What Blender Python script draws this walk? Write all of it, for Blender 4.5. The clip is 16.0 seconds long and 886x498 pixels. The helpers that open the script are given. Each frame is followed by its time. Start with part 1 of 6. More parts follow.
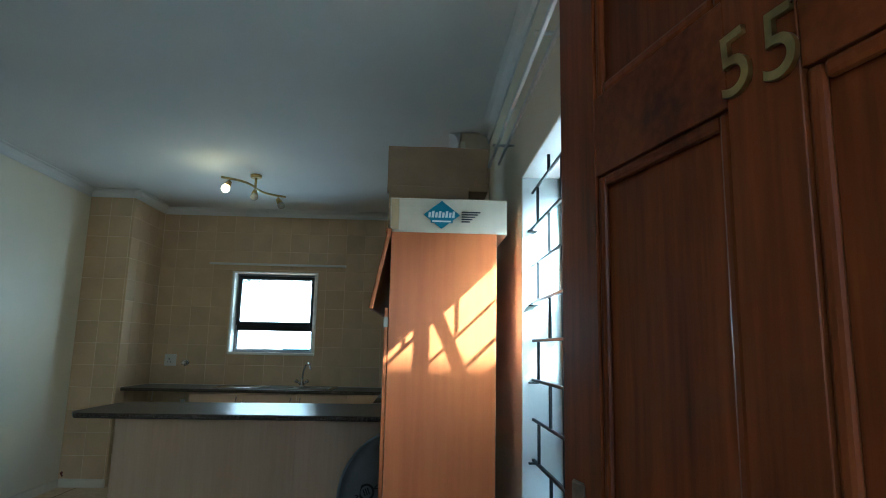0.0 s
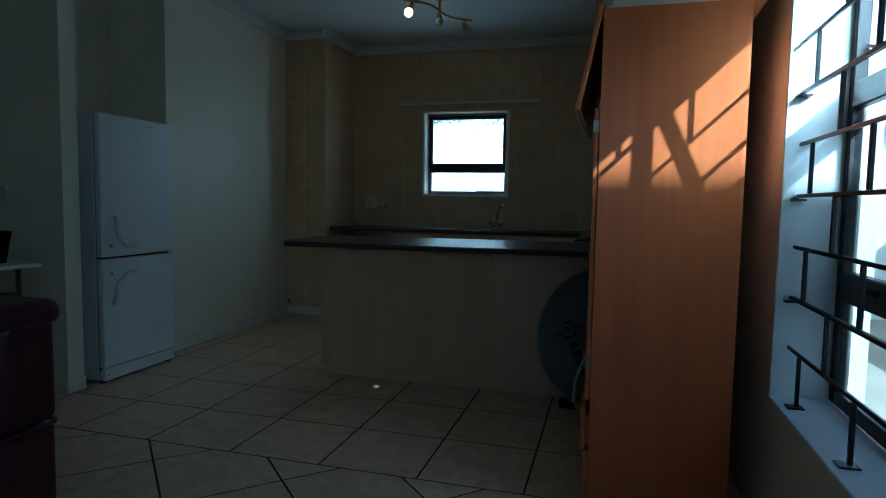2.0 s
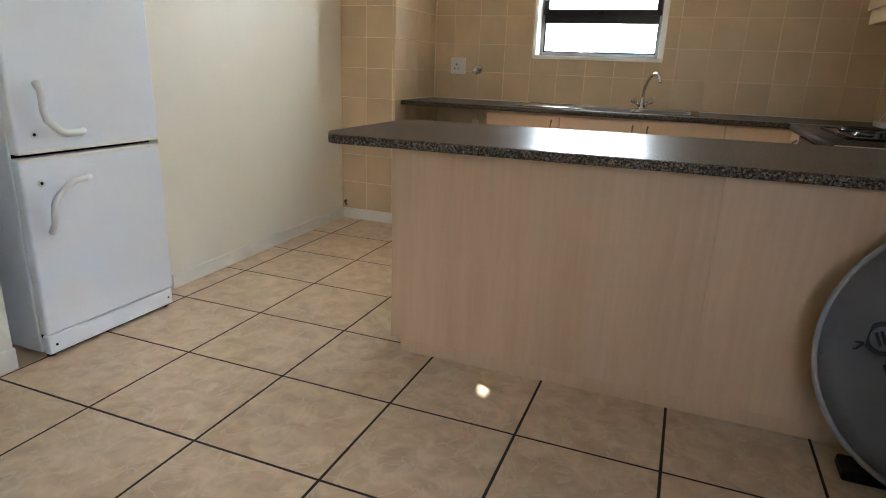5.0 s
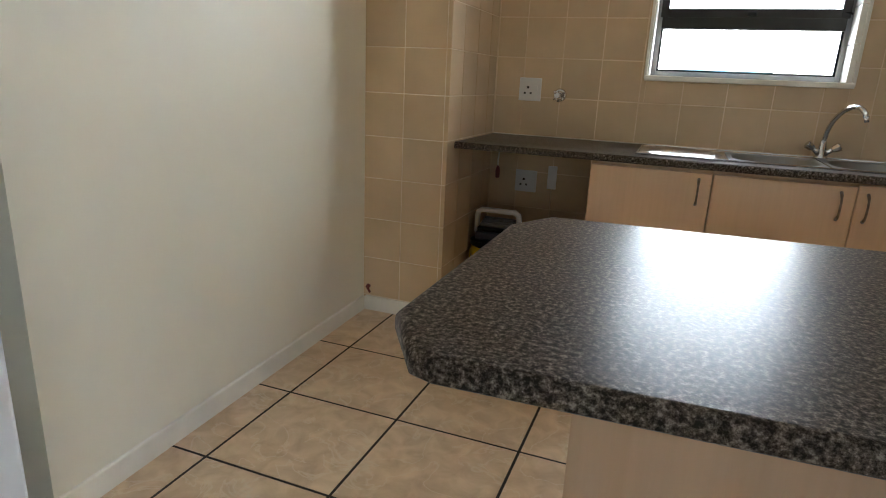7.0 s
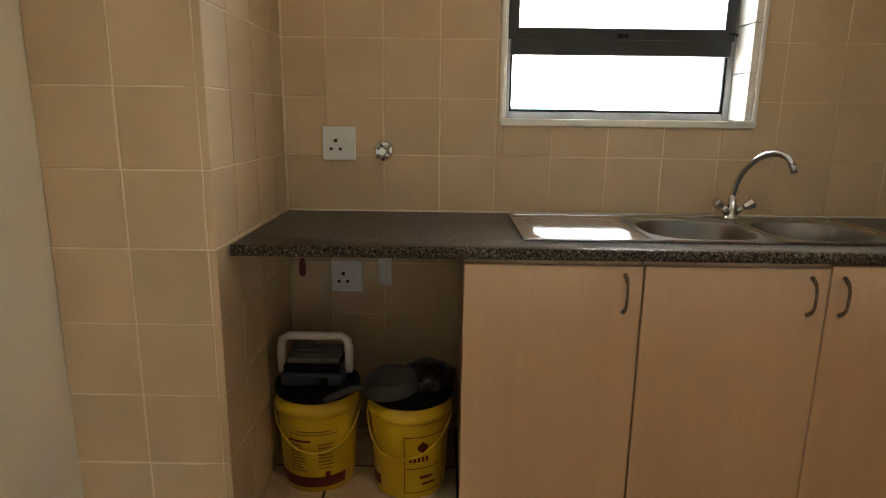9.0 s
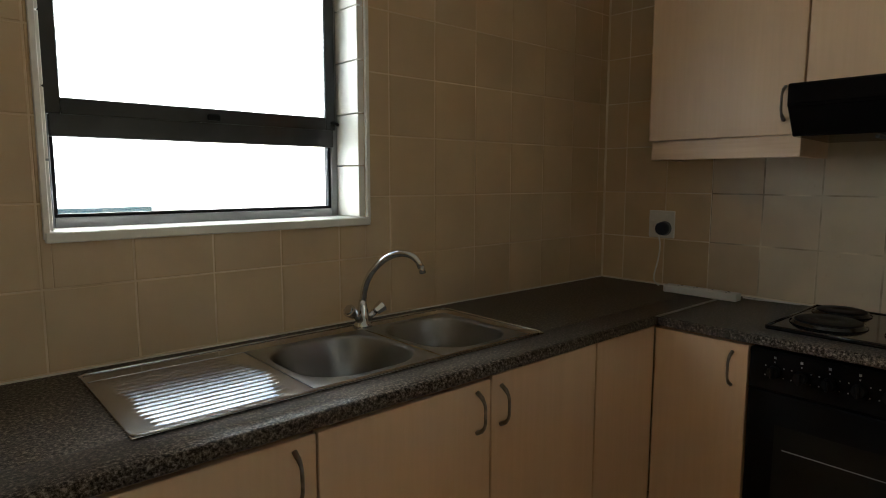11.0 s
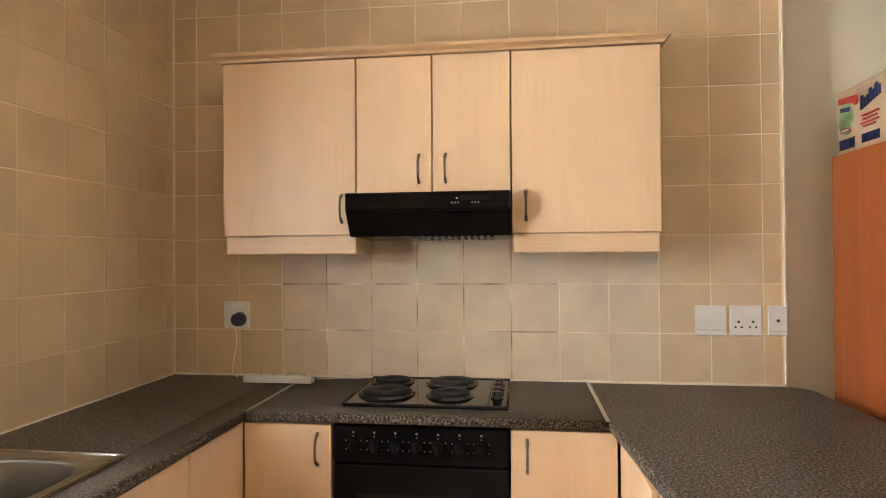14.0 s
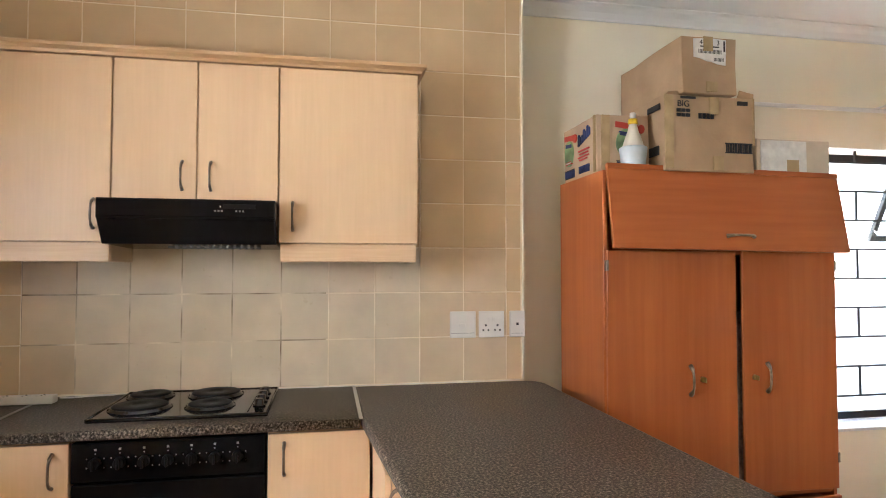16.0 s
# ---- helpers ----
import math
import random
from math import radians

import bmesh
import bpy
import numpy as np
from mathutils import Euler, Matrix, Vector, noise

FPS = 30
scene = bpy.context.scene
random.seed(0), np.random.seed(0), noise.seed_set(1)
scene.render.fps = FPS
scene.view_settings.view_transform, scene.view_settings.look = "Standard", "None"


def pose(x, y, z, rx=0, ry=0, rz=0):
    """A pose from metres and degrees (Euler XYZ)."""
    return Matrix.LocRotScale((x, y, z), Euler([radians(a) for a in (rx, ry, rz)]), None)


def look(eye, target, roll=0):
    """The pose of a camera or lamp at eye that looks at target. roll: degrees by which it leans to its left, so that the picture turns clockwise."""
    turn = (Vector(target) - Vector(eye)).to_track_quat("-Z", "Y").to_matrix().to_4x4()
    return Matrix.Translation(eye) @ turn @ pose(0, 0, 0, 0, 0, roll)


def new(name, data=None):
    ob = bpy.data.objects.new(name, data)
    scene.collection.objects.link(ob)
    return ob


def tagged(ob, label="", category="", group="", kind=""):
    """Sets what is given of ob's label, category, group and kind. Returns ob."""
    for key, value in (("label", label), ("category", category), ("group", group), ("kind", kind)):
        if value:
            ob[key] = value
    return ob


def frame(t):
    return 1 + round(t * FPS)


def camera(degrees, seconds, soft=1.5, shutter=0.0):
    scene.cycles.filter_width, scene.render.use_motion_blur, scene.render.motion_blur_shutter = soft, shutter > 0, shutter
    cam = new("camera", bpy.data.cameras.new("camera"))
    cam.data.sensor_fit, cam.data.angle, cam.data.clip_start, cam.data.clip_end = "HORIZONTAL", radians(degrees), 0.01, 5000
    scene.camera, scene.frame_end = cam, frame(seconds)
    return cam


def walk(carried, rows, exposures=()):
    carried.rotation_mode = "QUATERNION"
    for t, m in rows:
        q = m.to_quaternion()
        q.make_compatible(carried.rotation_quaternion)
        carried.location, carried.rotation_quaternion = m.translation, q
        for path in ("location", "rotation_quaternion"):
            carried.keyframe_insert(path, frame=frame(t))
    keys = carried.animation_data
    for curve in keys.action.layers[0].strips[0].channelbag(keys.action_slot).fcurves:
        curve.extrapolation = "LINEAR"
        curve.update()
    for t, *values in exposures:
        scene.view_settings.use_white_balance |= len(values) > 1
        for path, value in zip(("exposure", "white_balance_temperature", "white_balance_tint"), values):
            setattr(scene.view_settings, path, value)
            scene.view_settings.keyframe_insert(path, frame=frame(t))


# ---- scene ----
cam = camera(72.6, 16.0, soft=1.0)
PATH = [
    (0, (0.224, -0.052, 1.32), (0.3, 1.92, 1.646), 1.2),
    (0.5, (0.209, 0.015, 1.253), (0.106, 1.993, 1.53), 1.3),
    (1, (0.193, 0.146, 1.206), (-0.104, 2.119, 1.352), 1.2),
    (1.5, (0.179, 0.288, 1.168), (-0.277, 2.236, 1.169), 1.1),
    (2, (0.144, 0.395, 1.153), (-0.388, 2.317, 0.999), 1.0),
    (2.5, (0.025, 0.581, 1.157), (-0.552, 2.47, 0.844), 1.3),
    (3, (-0.087, 0.762, 1.156), (-0.7, 2.62, 0.742), 1.5),
    (3.2, (-0.102, 0.852, 1.14), (-0.732, 2.696, 0.688), 1.3),
    (5.3, (-0.816, 2.134, 1.135), (-1.508, 3.918, 0.554), 2.3),
    (5.5, (-0.913, 2.26, 1.144), (-1.605, 4.044, 0.564), 2.4),
    (6, (-1.195, 2.573, 1.161), (-1.894, 4.355, 0.584), 2.4),
    (6.5, (-1.421, 2.891, 1.176), (-2.121, 4.676, 0.606), 2.5),
    (7, (-1.594, 3.237, 1.182), (-2.277, 5.036, 0.636), 2.6),
    (7.5, (-1.761, 3.555, 1.195), (-2.36, 5.39, 0.671), 2.6),
    (8, (-1.909, 3.816, 1.206), (-2.313, 5.708, 0.698), 2.3),
    (8.2, (-1.92, 3.95, 1.209), (-2.277, 5.855, 0.714), 1.7),
    (10.3, (-2.134, 4.768, 1.353), (-1.226, 6.528, 1.075), 0.8),
    (10.5, (-2.111, 4.838, 1.366), (-1.067, 6.524, 1.103), 0.6),
    (11, (-2.044, 4.908, 1.368), (-0.731, 6.398, 1.137), 0.1),
    (11.5, (-2.051, 5.017, 1.352), (-0.488, 6.248, 1.143), -0.1),
    (12, (-2.072, 5.115, 1.378), (-0.307, 6.043, 1.213), -0.3),
    (12.5, (-2.094, 5.139, 1.428), (-0.216, 5.82, 1.328), -0.3),
    (13, (-2.117, 5.076, 1.464), (-0.188, 5.602, 1.417), -0.9),
    (13.5, (-2.125, 5.04, 1.458), (-0.164, 5.432, 1.452), -0.8),
    (14, (-2.13, 5.003, 1.439), (-0.147, 5.257, 1.456), -0.4),
    (14.5, (-2.153, 4.969, 1.43), (-0.156, 5.075, 1.463), -0.2),
    (15, (-2.182, 4.943, 1.426), (-0.184, 4.89, 1.477), -0.1),
    (15.5, (-2.218, 4.896, 1.424), (-0.231, 4.682, 1.485), -0.1),
    (16, (-2.256, 4.839, 1.413), (-0.292, 4.467, 1.481), -0.0),
]
EXPOSURES = [(0, 3.05, 4400, -12), (0.8, 2.25, 4200, -14), (1.5, 1.3, 4050, -14), (2.2, 1.22, 4000, -14), (3.2, 3.0, 4500, -8), (5.3, 4.43, 5550, 8), (7.0, 4.17, 5500, 7), (8.2, 4.45, 6150, 10),
             (10.3, 3.6, 6050, 4), (11, 3.33, 5800, 3), (11.5, 3.35, 5850, 2), (12.5, 4.92, 6300, 13), (14, 5.3, 6250, 13), (16, 5.28, 5800, 12)]
walk(cam, [(t, look(eye, target, roll)) for t, eye, target, roll in PATH], EXPOSURES)

# ---- world, sun, light ----
SUN_WAY = Vector((-1.04, 1.0, -1.0)).normalized()
world = bpy.data.worlds.new("sky")
scene.world = world
world.use_nodes = True
wn = world.node_tree
sky = wn.nodes.new("ShaderNodeTexSky")
sky.sky_type, sky.sun_disc = "NISHITA", False
sky.sun_elevation = math.asin(-SUN_WAY.z)
sky.sun_rotation = math.atan2(-SUN_WAY.x, -SUN_WAY.y)
wn.links.new(sky.outputs[0], wn.nodes["Background"].inputs[0])
wn.nodes["Background"].inputs[1].default_value = 0.065
sun = new("sun", bpy.data.lights.new("sun", "SUN"))
sun.data.energy, sun.data.angle, sun.data.color = 5.0, radians(0.5), (1.0, 0.95, 0.86)
sun.matrix_world = look((6, -6, 8), Vector((6, -6, 8)) + SUN_WAY)

# daylight of the sky in the kitchen window's opening
sky_lamp = new("window_daylight", bpy.data.lights.new("window_daylight", "AREA"))
sky_lamp.data.shape, sky_lamp.data.size, sky_lamp.data.size_y = "RECTANGLE", 0.80, 0.76
sky_lamp.data.energy, sky_lamp.data.spread, sky_lamp.data.color = 0.95, radians(132), (1.0, 0.99, 0.97)
sky_lamp.matrix_world = look((-1.355, 6.845, 1.665), (-1.355, 5.0, 1.665))

# ---- materials ----


def material(name, colour, rough=0.5, metal=0.0, vary=0.1, scale=4.0, bump=0.05, bump_scale=60.0, coat=0.0, dark=None, spread=0.0):
    """A painted or plain surface with broad stains and fine grain. dark: a second colour for the stains. spread: variation from piece to piece."""
    m = bpy.data.materials.new(name)
    m.use_nodes = True
    nt = m.node_tree
    b = nt.nodes["Principled BSDF"]
    b.inputs["Metallic"].default_value = metal
    b.inputs["Coat Weight"].default_value = coat
    tc = nt.nodes.new("ShaderNodeTexCoord")
    n1 = nt.nodes.new("ShaderNodeTexNoise")
    n1.inputs["Scale"].default_value, n1.inputs["Detail"].default_value = scale, 6
    n2 = nt.nodes.new("ShaderNodeTexNoise")
    n2.inputs["Scale"].default_value, n2.inputs["Detail"].default_value = bump_scale, 3
    where = tc.outputs["Object"]
    if spread:
        # another stretch of the pattern on each piece
        rnd = nt.nodes.new("ShaderNodeObjectInfo")
        far = nt.nodes.new("ShaderNodeMath")
        far.operation = "MULTIPLY"
        far.inputs[1].default_value = 61.0
        shift = nt.nodes.new("ShaderNodeVectorMath")
        nt.links.new(rnd.outputs["Random"], far.inputs[0])
        nt.links.new(where, shift.inputs[0])
        nt.links.new(far.outputs[0], shift.inputs[1])
        where = shift.outputs[0]
    nt.links.new(where, n1.inputs["Vector"])
    nt.links.new(where, n2.inputs["Vector"])
    mix = nt.nodes.new("ShaderNodeMix")
    mix.data_type = "RGBA"
    d = dark or tuple(c * (1 - 2 * vary) for c in colour)
    lite = tuple(min(1, c * (1 + vary)) for c in colour)
    mix.inputs[6].default_value, mix.inputs[7].default_value = (*d, 1), (*lite, 1)
    ramp = nt.nodes.new("ShaderNodeMapRange")
    ramp.inputs[1].default_value, ramp.inputs[2].default_value = 0.3, 0.7
    nt.links.new(n1.outputs[0], ramp.inputs[0])
    nt.links.new(ramp.outputs[0], mix.inputs[0])
    out = mix.outputs[2]
    if spread:
        info = nt.nodes.new("ShaderNodeObjectInfo")
        hsv = nt.nodes.new("ShaderNodeHueSaturation")
        mr = nt.nodes.new("ShaderNodeMapRange")
        mr.inputs[3].default_value, mr.inputs[4].default_value = 1 - spread, 1 + spread
        nt.links.new(info.outputs["Random"], mr.inputs[0])
        nt.links.new(mr.outputs[0], hsv.inputs["Value"])
        nt.links.new(out, hsv.inputs["Color"])
        out = hsv.outputs[0]
    nt.links.new(out, b.inputs["Base Color"])
    rr = nt.nodes.new("ShaderNodeMapRange")
    rr.inputs[3].default_value, rr.inputs[4].default_value = max(0.02, rough * 0.8), min(1, rough * 1.2)
    nt.links.new(n2.outputs[0], rr.inputs[0])
    nt.links.new(rr.outputs[0], b.inputs["Roughness"])
    bp = nt.nodes.new("ShaderNodeBump")
    bp.inputs["Strength"].default_value, bp.inputs["Distance"].default_value = bump, 0.004
    nt.links.new(n2.outputs[0], bp.inputs["Height"])
    nt.links.new(bp.outputs[0], b.inputs["Normal"])
    return m


def wood(name, light, dark, rough=0.35, stretch=(14, 14, 0.7), coat=0.0, scale=2.2):
    """Wood or wood foil with a grain that runs along the axis with the smallest stretch."""
    m = bpy.data.materials.new(name)
    m.use_nodes = True
    nt = m.node_tree
    b = nt.nodes["Principled BSDF"]
    b.inputs["Roughness"].default_value, b.inputs["Coat Weight"].default_value = rough, coat
    tc = nt.nodes.new("ShaderNodeTexCoord")
    mp = nt.nodes.new("ShaderNodeMapping")
    mp.inputs["Scale"].default_value = stretch
    info = nt.nodes.new("ShaderNodeObjectInfo")
    add = nt.nodes.new("ShaderNodeVectorMath")
    add.operation = "ADD"
    mul = nt.nodes.new("ShaderNodeMath")
    mul.operation = "MULTIPLY"
    mul.inputs[1].default_value = 37.0
    nt.links.new(info.outputs["Random"], mul.inputs[0])
    nt.links.new(tc.outputs["Object"], mp.inputs["Vector"])
    nt.links.new(mp.outputs[0], add.inputs[0])
    nt.links.new(mul.outputs[0], add.inputs[1])
    n1 = nt.nodes.new("ShaderNodeTexNoise")
    n1.inputs["Scale"].default_value, n1.inputs["Detail"].default_value, n1.inputs["Distortion"].default_value = scale * 0.35, 4, 0.4
    n2 = nt.nodes.new("ShaderNodeTexNoise")
    n2.inputs["Scale"].default_value, n2.inputs["Detail"].default_value = scale * 4, 8
    for n in (n1, n2):
        nt.links.new(add.outputs[0], n.inputs["Vector"])
    mixf = nt.nodes.new("ShaderNodeMix")
    mixf.inputs[0].default_value = 0.4
    nt.links.new(n1.outputs[0], mixf.inputs[2])
    nt.links.new(n2.outputs[0], mixf.inputs[3])
    ramp = nt.nodes.new("ShaderNodeValToRGB")
    ramp.color_ramp.elements[0].position, ramp.color_ramp.elements[1].position = 0.36, 0.62
    ramp.color_ramp.elements[0].color, ramp.color_ramp.elements[1].color = (*dark, 1), (*light, 1)
    nt.links.new(mixf.outputs[0], ramp.inputs[0])
    nt.links.new(ramp.outputs[0], b.inputs["Base Color"])
    bp = nt.nodes.new("ShaderNodeBump")
    bp.inputs["Strength"].default_value, bp.inputs["Distance"].default_value = 0.08, 0.002
    nt.links.new(n2.outputs[0], bp.inputs["Height"])
    nt.links.new(bp.outputs[0], b.inputs["Normal"])
    return m


def speckle(name):
    """Dark laminate worktop with brown and grey specks."""
    m = bpy.data.materials.new(name)
    m.use_nodes = True
    nt = m.node_tree
    b = nt.nodes["Principled BSDF"]
    b.inputs["Roughness"].default_value, b.inputs["Specular IOR Level"].default_value = 0.3, 0.05
    tc = nt.nodes.new("ShaderNodeTexCoord")
    n1 = nt.nodes.new("ShaderNodeTexNoise")
    n1.inputs["Scale"].default_value, n1.inputs["Detail"].default_value, n1.inputs["Roughness"].default_value = 130, 4, 0.75
    n2 = nt.nodes.new("ShaderNodeTexNoise")
    n2.inputs["Scale"].default_value, n2.inputs["Detail"].default_value = 3, 3
    for n in (n1, n2):
        nt.links.new(tc.outputs["Object"], n.inputs["Vector"])
    ramp = nt.nodes.new("ShaderNodeValToRGB")
    e = ramp.color_ramp.elements
    e[0].position, e[0].color = 0.41, (0.020, 0.017, 0.014, 1)
    e[1].position, e[1].color = 0.50, (0.080, 0.064, 0.050, 1)
    for pos, col in ((0.57, (0.155, 0.128, 0.10, 1)), (0.64, (0.30, 0.255, 0.205, 1))):
        el = e.new(pos)
        el.color = col
    nt.links.new(n1.outputs[0], ramp.inputs[0])
    nt.links.new(ramp.outputs[0], b.inputs["Base Color"])
    mr = nt.nodes.new("ShaderNodeMapRange")
    mr.inputs[3].default_value, mr.inputs[4].default_value = 0.28, 0.35
    nt.links.new(n2.outputs[0], mr.inputs[0])
    nt.links.new(mr.outputs[0], b.inputs["Roughness"])
    return m


def floor_stone(name):
    """Glazed beige ceramic with cloudy patches and pale veins, different on each tile."""
    m = bpy.data.materials.new(name)
    m.use_nodes = True
    nt = m.node_tree
    b = nt.nodes["Principled BSDF"]
    tc = nt.nodes.new("ShaderNodeTexCoord")
    info = nt.nodes.new("ShaderNodeObjectInfo")
    mul = nt.nodes.new("ShaderNodeMath")
    mul.operation = "MULTIPLY"
    mul.inputs[1].default_value = 53.0
    nt.links.new(info.outputs["Random"], mul.inputs[0])
    add = nt.nodes.new("ShaderNodeVectorMath")
    nt.links.new(tc.outputs["Object"], add.inputs[0])
    nt.links.new(mul.outputs[0], add.inputs[1])
    n1 = nt.nodes.new("ShaderNodeTexNoise")
    n1.inputs["Scale"].default_value, n1.inputs["Detail"].default_value, n1.inputs["Distortion"].default_value = 13, 12, 0.6
    n2 = nt.nodes.new("ShaderNodeTexNoise")
    n2.inputs["Scale"].default_value, n2.inputs["Detail"].default_value, n2.inputs["Distortion"].default_value = 6, 8, 1.0
    for n in (n1, n2):
        nt.links.new(add.outputs[0], n.inputs["Vector"])
    r1 = nt.nodes.new("ShaderNodeValToRGB")
    e = r1.color_ramp.elements
    e[0].position, e[0].color = 0.30, (0.55, 0.385, 0.23, 1)
    e[1].position, e[1].color = 0.70, (0.77, 0.585, 0.38, 1)
    nt.links.new(n1.outputs[0], r1.inputs[0])
    r2 = nt.nodes.new("ShaderNodeValToRGB")
    e = r2.color_ramp.elements
    e[0].position, e[0].color = 0.485, (0, 0, 0, 1)
    e[1].position, e[1].color = 0.5, (1, 1, 1, 1)
    el = e.new(0.525)
    el.color = (0, 0, 0, 1)
    nt.links.new(n2.outputs[0], r2.inputs[0])
    half = nt.nodes.new("ShaderNodeMath")
    half.operation = "MULTIPLY"
    half.inputs[1].default_value = 0.6
    nt.links.new(r2.outputs[0], half.inputs[0])
    mix = nt.nodes.new("ShaderNodeMix")
    mix.data_type = "RGBA"
    mix.inputs[7].default_value = (0.76, 0.63, 0.45, 1)
    nt.links.new(half.outputs[0], mix.inputs[0])
    nt.links.new(r1.outputs[0], mix.inputs[6])
    nt.links.new(mix.outputs[2], b.inputs["Base Color"])
    mr = nt.nodes.new("ShaderNodeMapRange")
    mr.inputs[3].default_value, mr.inputs[4].default_value = 0.25, 0.45
    nt.links.new(n1.outputs[0], mr.inputs[0])
    nt.links.new(mr.outputs[0], b.inputs["Roughness"])
    bp = nt.nodes.new("ShaderNodeBump")
    bp.inputs["Strength"].default_value, bp.inputs["Distance"].default_value = 0.12, 0.002
    nt.links.new(n2.outputs[0], bp.inputs["Height"])
    nt.links.new(bp.outputs[0], b.inputs["Normal"])
    return m


def glass(name, rough=0.0, tint=(0.95, 0.98, 0.98)):
    m = bpy.data.materials.new(name)
    m.use_nodes = True
    b = m.node_tree.nodes["Principled BSDF"]
    b.inputs["Base Color"].default_value = (*tint, 1)
    b.inputs["Transmission Weight"].default_value = 1.0
    b.inputs["Roughness"].default_value, b.inputs["IOR"].default_value = rough, 1.45
    return m


def glow(name, colour, strength):
    m = bpy.data.materials.new(name)
    m.use_nodes = True
    b = m.node_tree.nodes["Principled BSDF"]
    b.inputs["Base Color"].default_value = (*colour, 1)
    b.inputs["Emission Color"].default_value = (*colour, 1)
    b.inputs["Emission Strength"].default_value = strength
    return m


M_CREAM = material("cream_wall_paint", (0.82, 0.77, 0.625), 0.5, vary=0.03, scale=1.2, bump=0.12, bump_scale=90)
M_REVEAL = material("white_reveal_paint", (0.78, 0.79, 0.78), 0.55, vary=0.04, scale=3, bump=0.15, bump_scale=50)
M_CEIL = material("ceiling_paint", (0.74, 0.74, 0.73), 0.8, vary=0.03, scale=0.8, bump=0.05)
M_SKIRT = material("skirting_enamel", (0.81, 0.77, 0.67), 0.35, vary=0.06, scale=5)
M_TAN = material("tan_painted_tile", (0.62, 0.455, 0.27), 0.42, vary=0.07, scale=3, bump=0.08, bump_scale=35, spread=0.03)
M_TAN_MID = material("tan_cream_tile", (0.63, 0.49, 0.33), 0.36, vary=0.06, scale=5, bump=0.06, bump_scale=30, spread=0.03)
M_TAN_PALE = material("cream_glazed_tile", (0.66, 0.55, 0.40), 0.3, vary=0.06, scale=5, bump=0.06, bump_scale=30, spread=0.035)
M_GROUT = material("painted_over_grout", (0.78, 0.65, 0.47), 0.8, vary=0.1, scale=2.6, dark=(0.56, 0.41, 0.24))
M_GROUT_PALE = material("pale_grout", (0.84, 0.75, 0.60), 0.85, vary=0.08, scale=5, dark=(0.66, 0.53, 0.36))
M_GROUT_DARK = material("stained_grout", (0.13, 0.09, 0.055), 0.9, vary=0.4, scale=6, dark=(0.78, 0.67, 0.50))
M_FLOOR_GROUT = material("dark_floor_grout", (0.03, 0.025, 0.02), 0.9, vary=0.2, scale=20)
M_FLOOR = floor_stone("beige_floor_tile")
M_MAPLE = wood("maple_foil", (0.695, 0.488, 0.304), (0.645, 0.445, 0.270), 0.38, (9, 9, 0.5))
M_MAPLE_H = wood("maple_foil_across", (0.70, 0.50, 0.32), (0.60, 0.405, 0.245), 0.38, (14, 0.7, 14))
M_MAPLE_CROWN = wood("maple_moulding", (0.58, 0.38, 0.205), (0.47, 0.295, 0.15), 0.38, (14, 0.7, 14))
M_MAPLE_PALE = wood("pale_maple_panel", (0.62, 0.43, 0.26), (0.54, 0.36, 0.208), 0.42, (6, 6, 0.35))
M_CHERRY = wood("cherry_foil", (0.46, 0.138, 0.039), (0.37, 0.100, 0.026), 0.3, (5, 5, 0.22))
M_CHERRY_H = wood("cherry_foil_across", (0.46, 0.138, 0.039), (0.37, 0.100, 0.026), 0.3, (5, 0.22, 5))
M_MAHOG = wood("mahogany_varnish", (0.19, 0.046, 0.011), (0.062, 0.0135, 0.0045), 0.34, (7, 7, 0.5))
M_MAHOG_H = wood("mahogany_varnish_rail", (0.165, 0.040, 0.010), (0.058, 0.0125, 0.0045), 0.34, (0.5, 7, 7))
for m_ in (M_CHERRY, M_CHERRY_H):
    m_.node_tree.nodes["Principled BSDF"].inputs["Specular IOR Level"].default_value = 0.25
for m_ in (M_MAHOG, M_MAHOG_H):
    m_.node_tree.nodes["Principled BSDF"].inputs["Specular IOR Level"].default_value = 0.13
M_TOP = speckle("speckled_worktop")
M_ALU = material("aluminium", (0.62, 0.61, 0.60), 0.35, 1.0, vary=0.05)
M_CHROME = material("chrome", (0.72, 0.72, 0.72), 0.12, 1.0, vary=0.03)
M_STEEL = material("brushed_steel", (0.50, 0.49, 0.475), 0.19, 1.0, vary=0.02, scale=9, bump=0.008, bump_scale=60)
M_ANTIQUE = material("antique_bronze_silver", (0.36, 0.30, 0.23), 0.32, 1.0, vary=0.25, scale=40)
# sink steel again, darkened to hold the shade deep inside the bowls
M_BOWL_SHADE = material("shaded_bowl_steel", (0.30, 0.29, 0.275), 0.28, 1.0, vary=0.02, scale=9, bump=0.006, bump_scale=60)
M_BRASS = material("worn_brass", (0.55, 0.42, 0.17), 0.3, 1.0, vary=0.2, scale=30)
M_PEWTER = material("dark_pewter", (0.24, 0.195, 0.155), 0.35, 1.0, vary=0.2, scale=40)
M_BLACK = material("black_enamel", (0.005, 0.005, 0.0055), 0.14, vary=0.2, scale=6, bump=0.01)
M_BLACK_MATT = material("black_plastic", (0.008, 0.008, 0.0085), 0.45, vary=0.2, scale=12)
for m_ in (M_BLACK, M_BLACK_MATT):
    m_.node_tree.nodes["Principled BSDF"].inputs["Specular IOR Level"].default_value = 0.1
M_BLACK_GLASS = material("black_oven_glass", (0.012, 0.011, 0.009), 0.06, vary=0.1)
M_BLACK_GLASS.node_tree.nodes["Principled BSDF"].inputs["Specular IOR Level"].default_value = 0.2
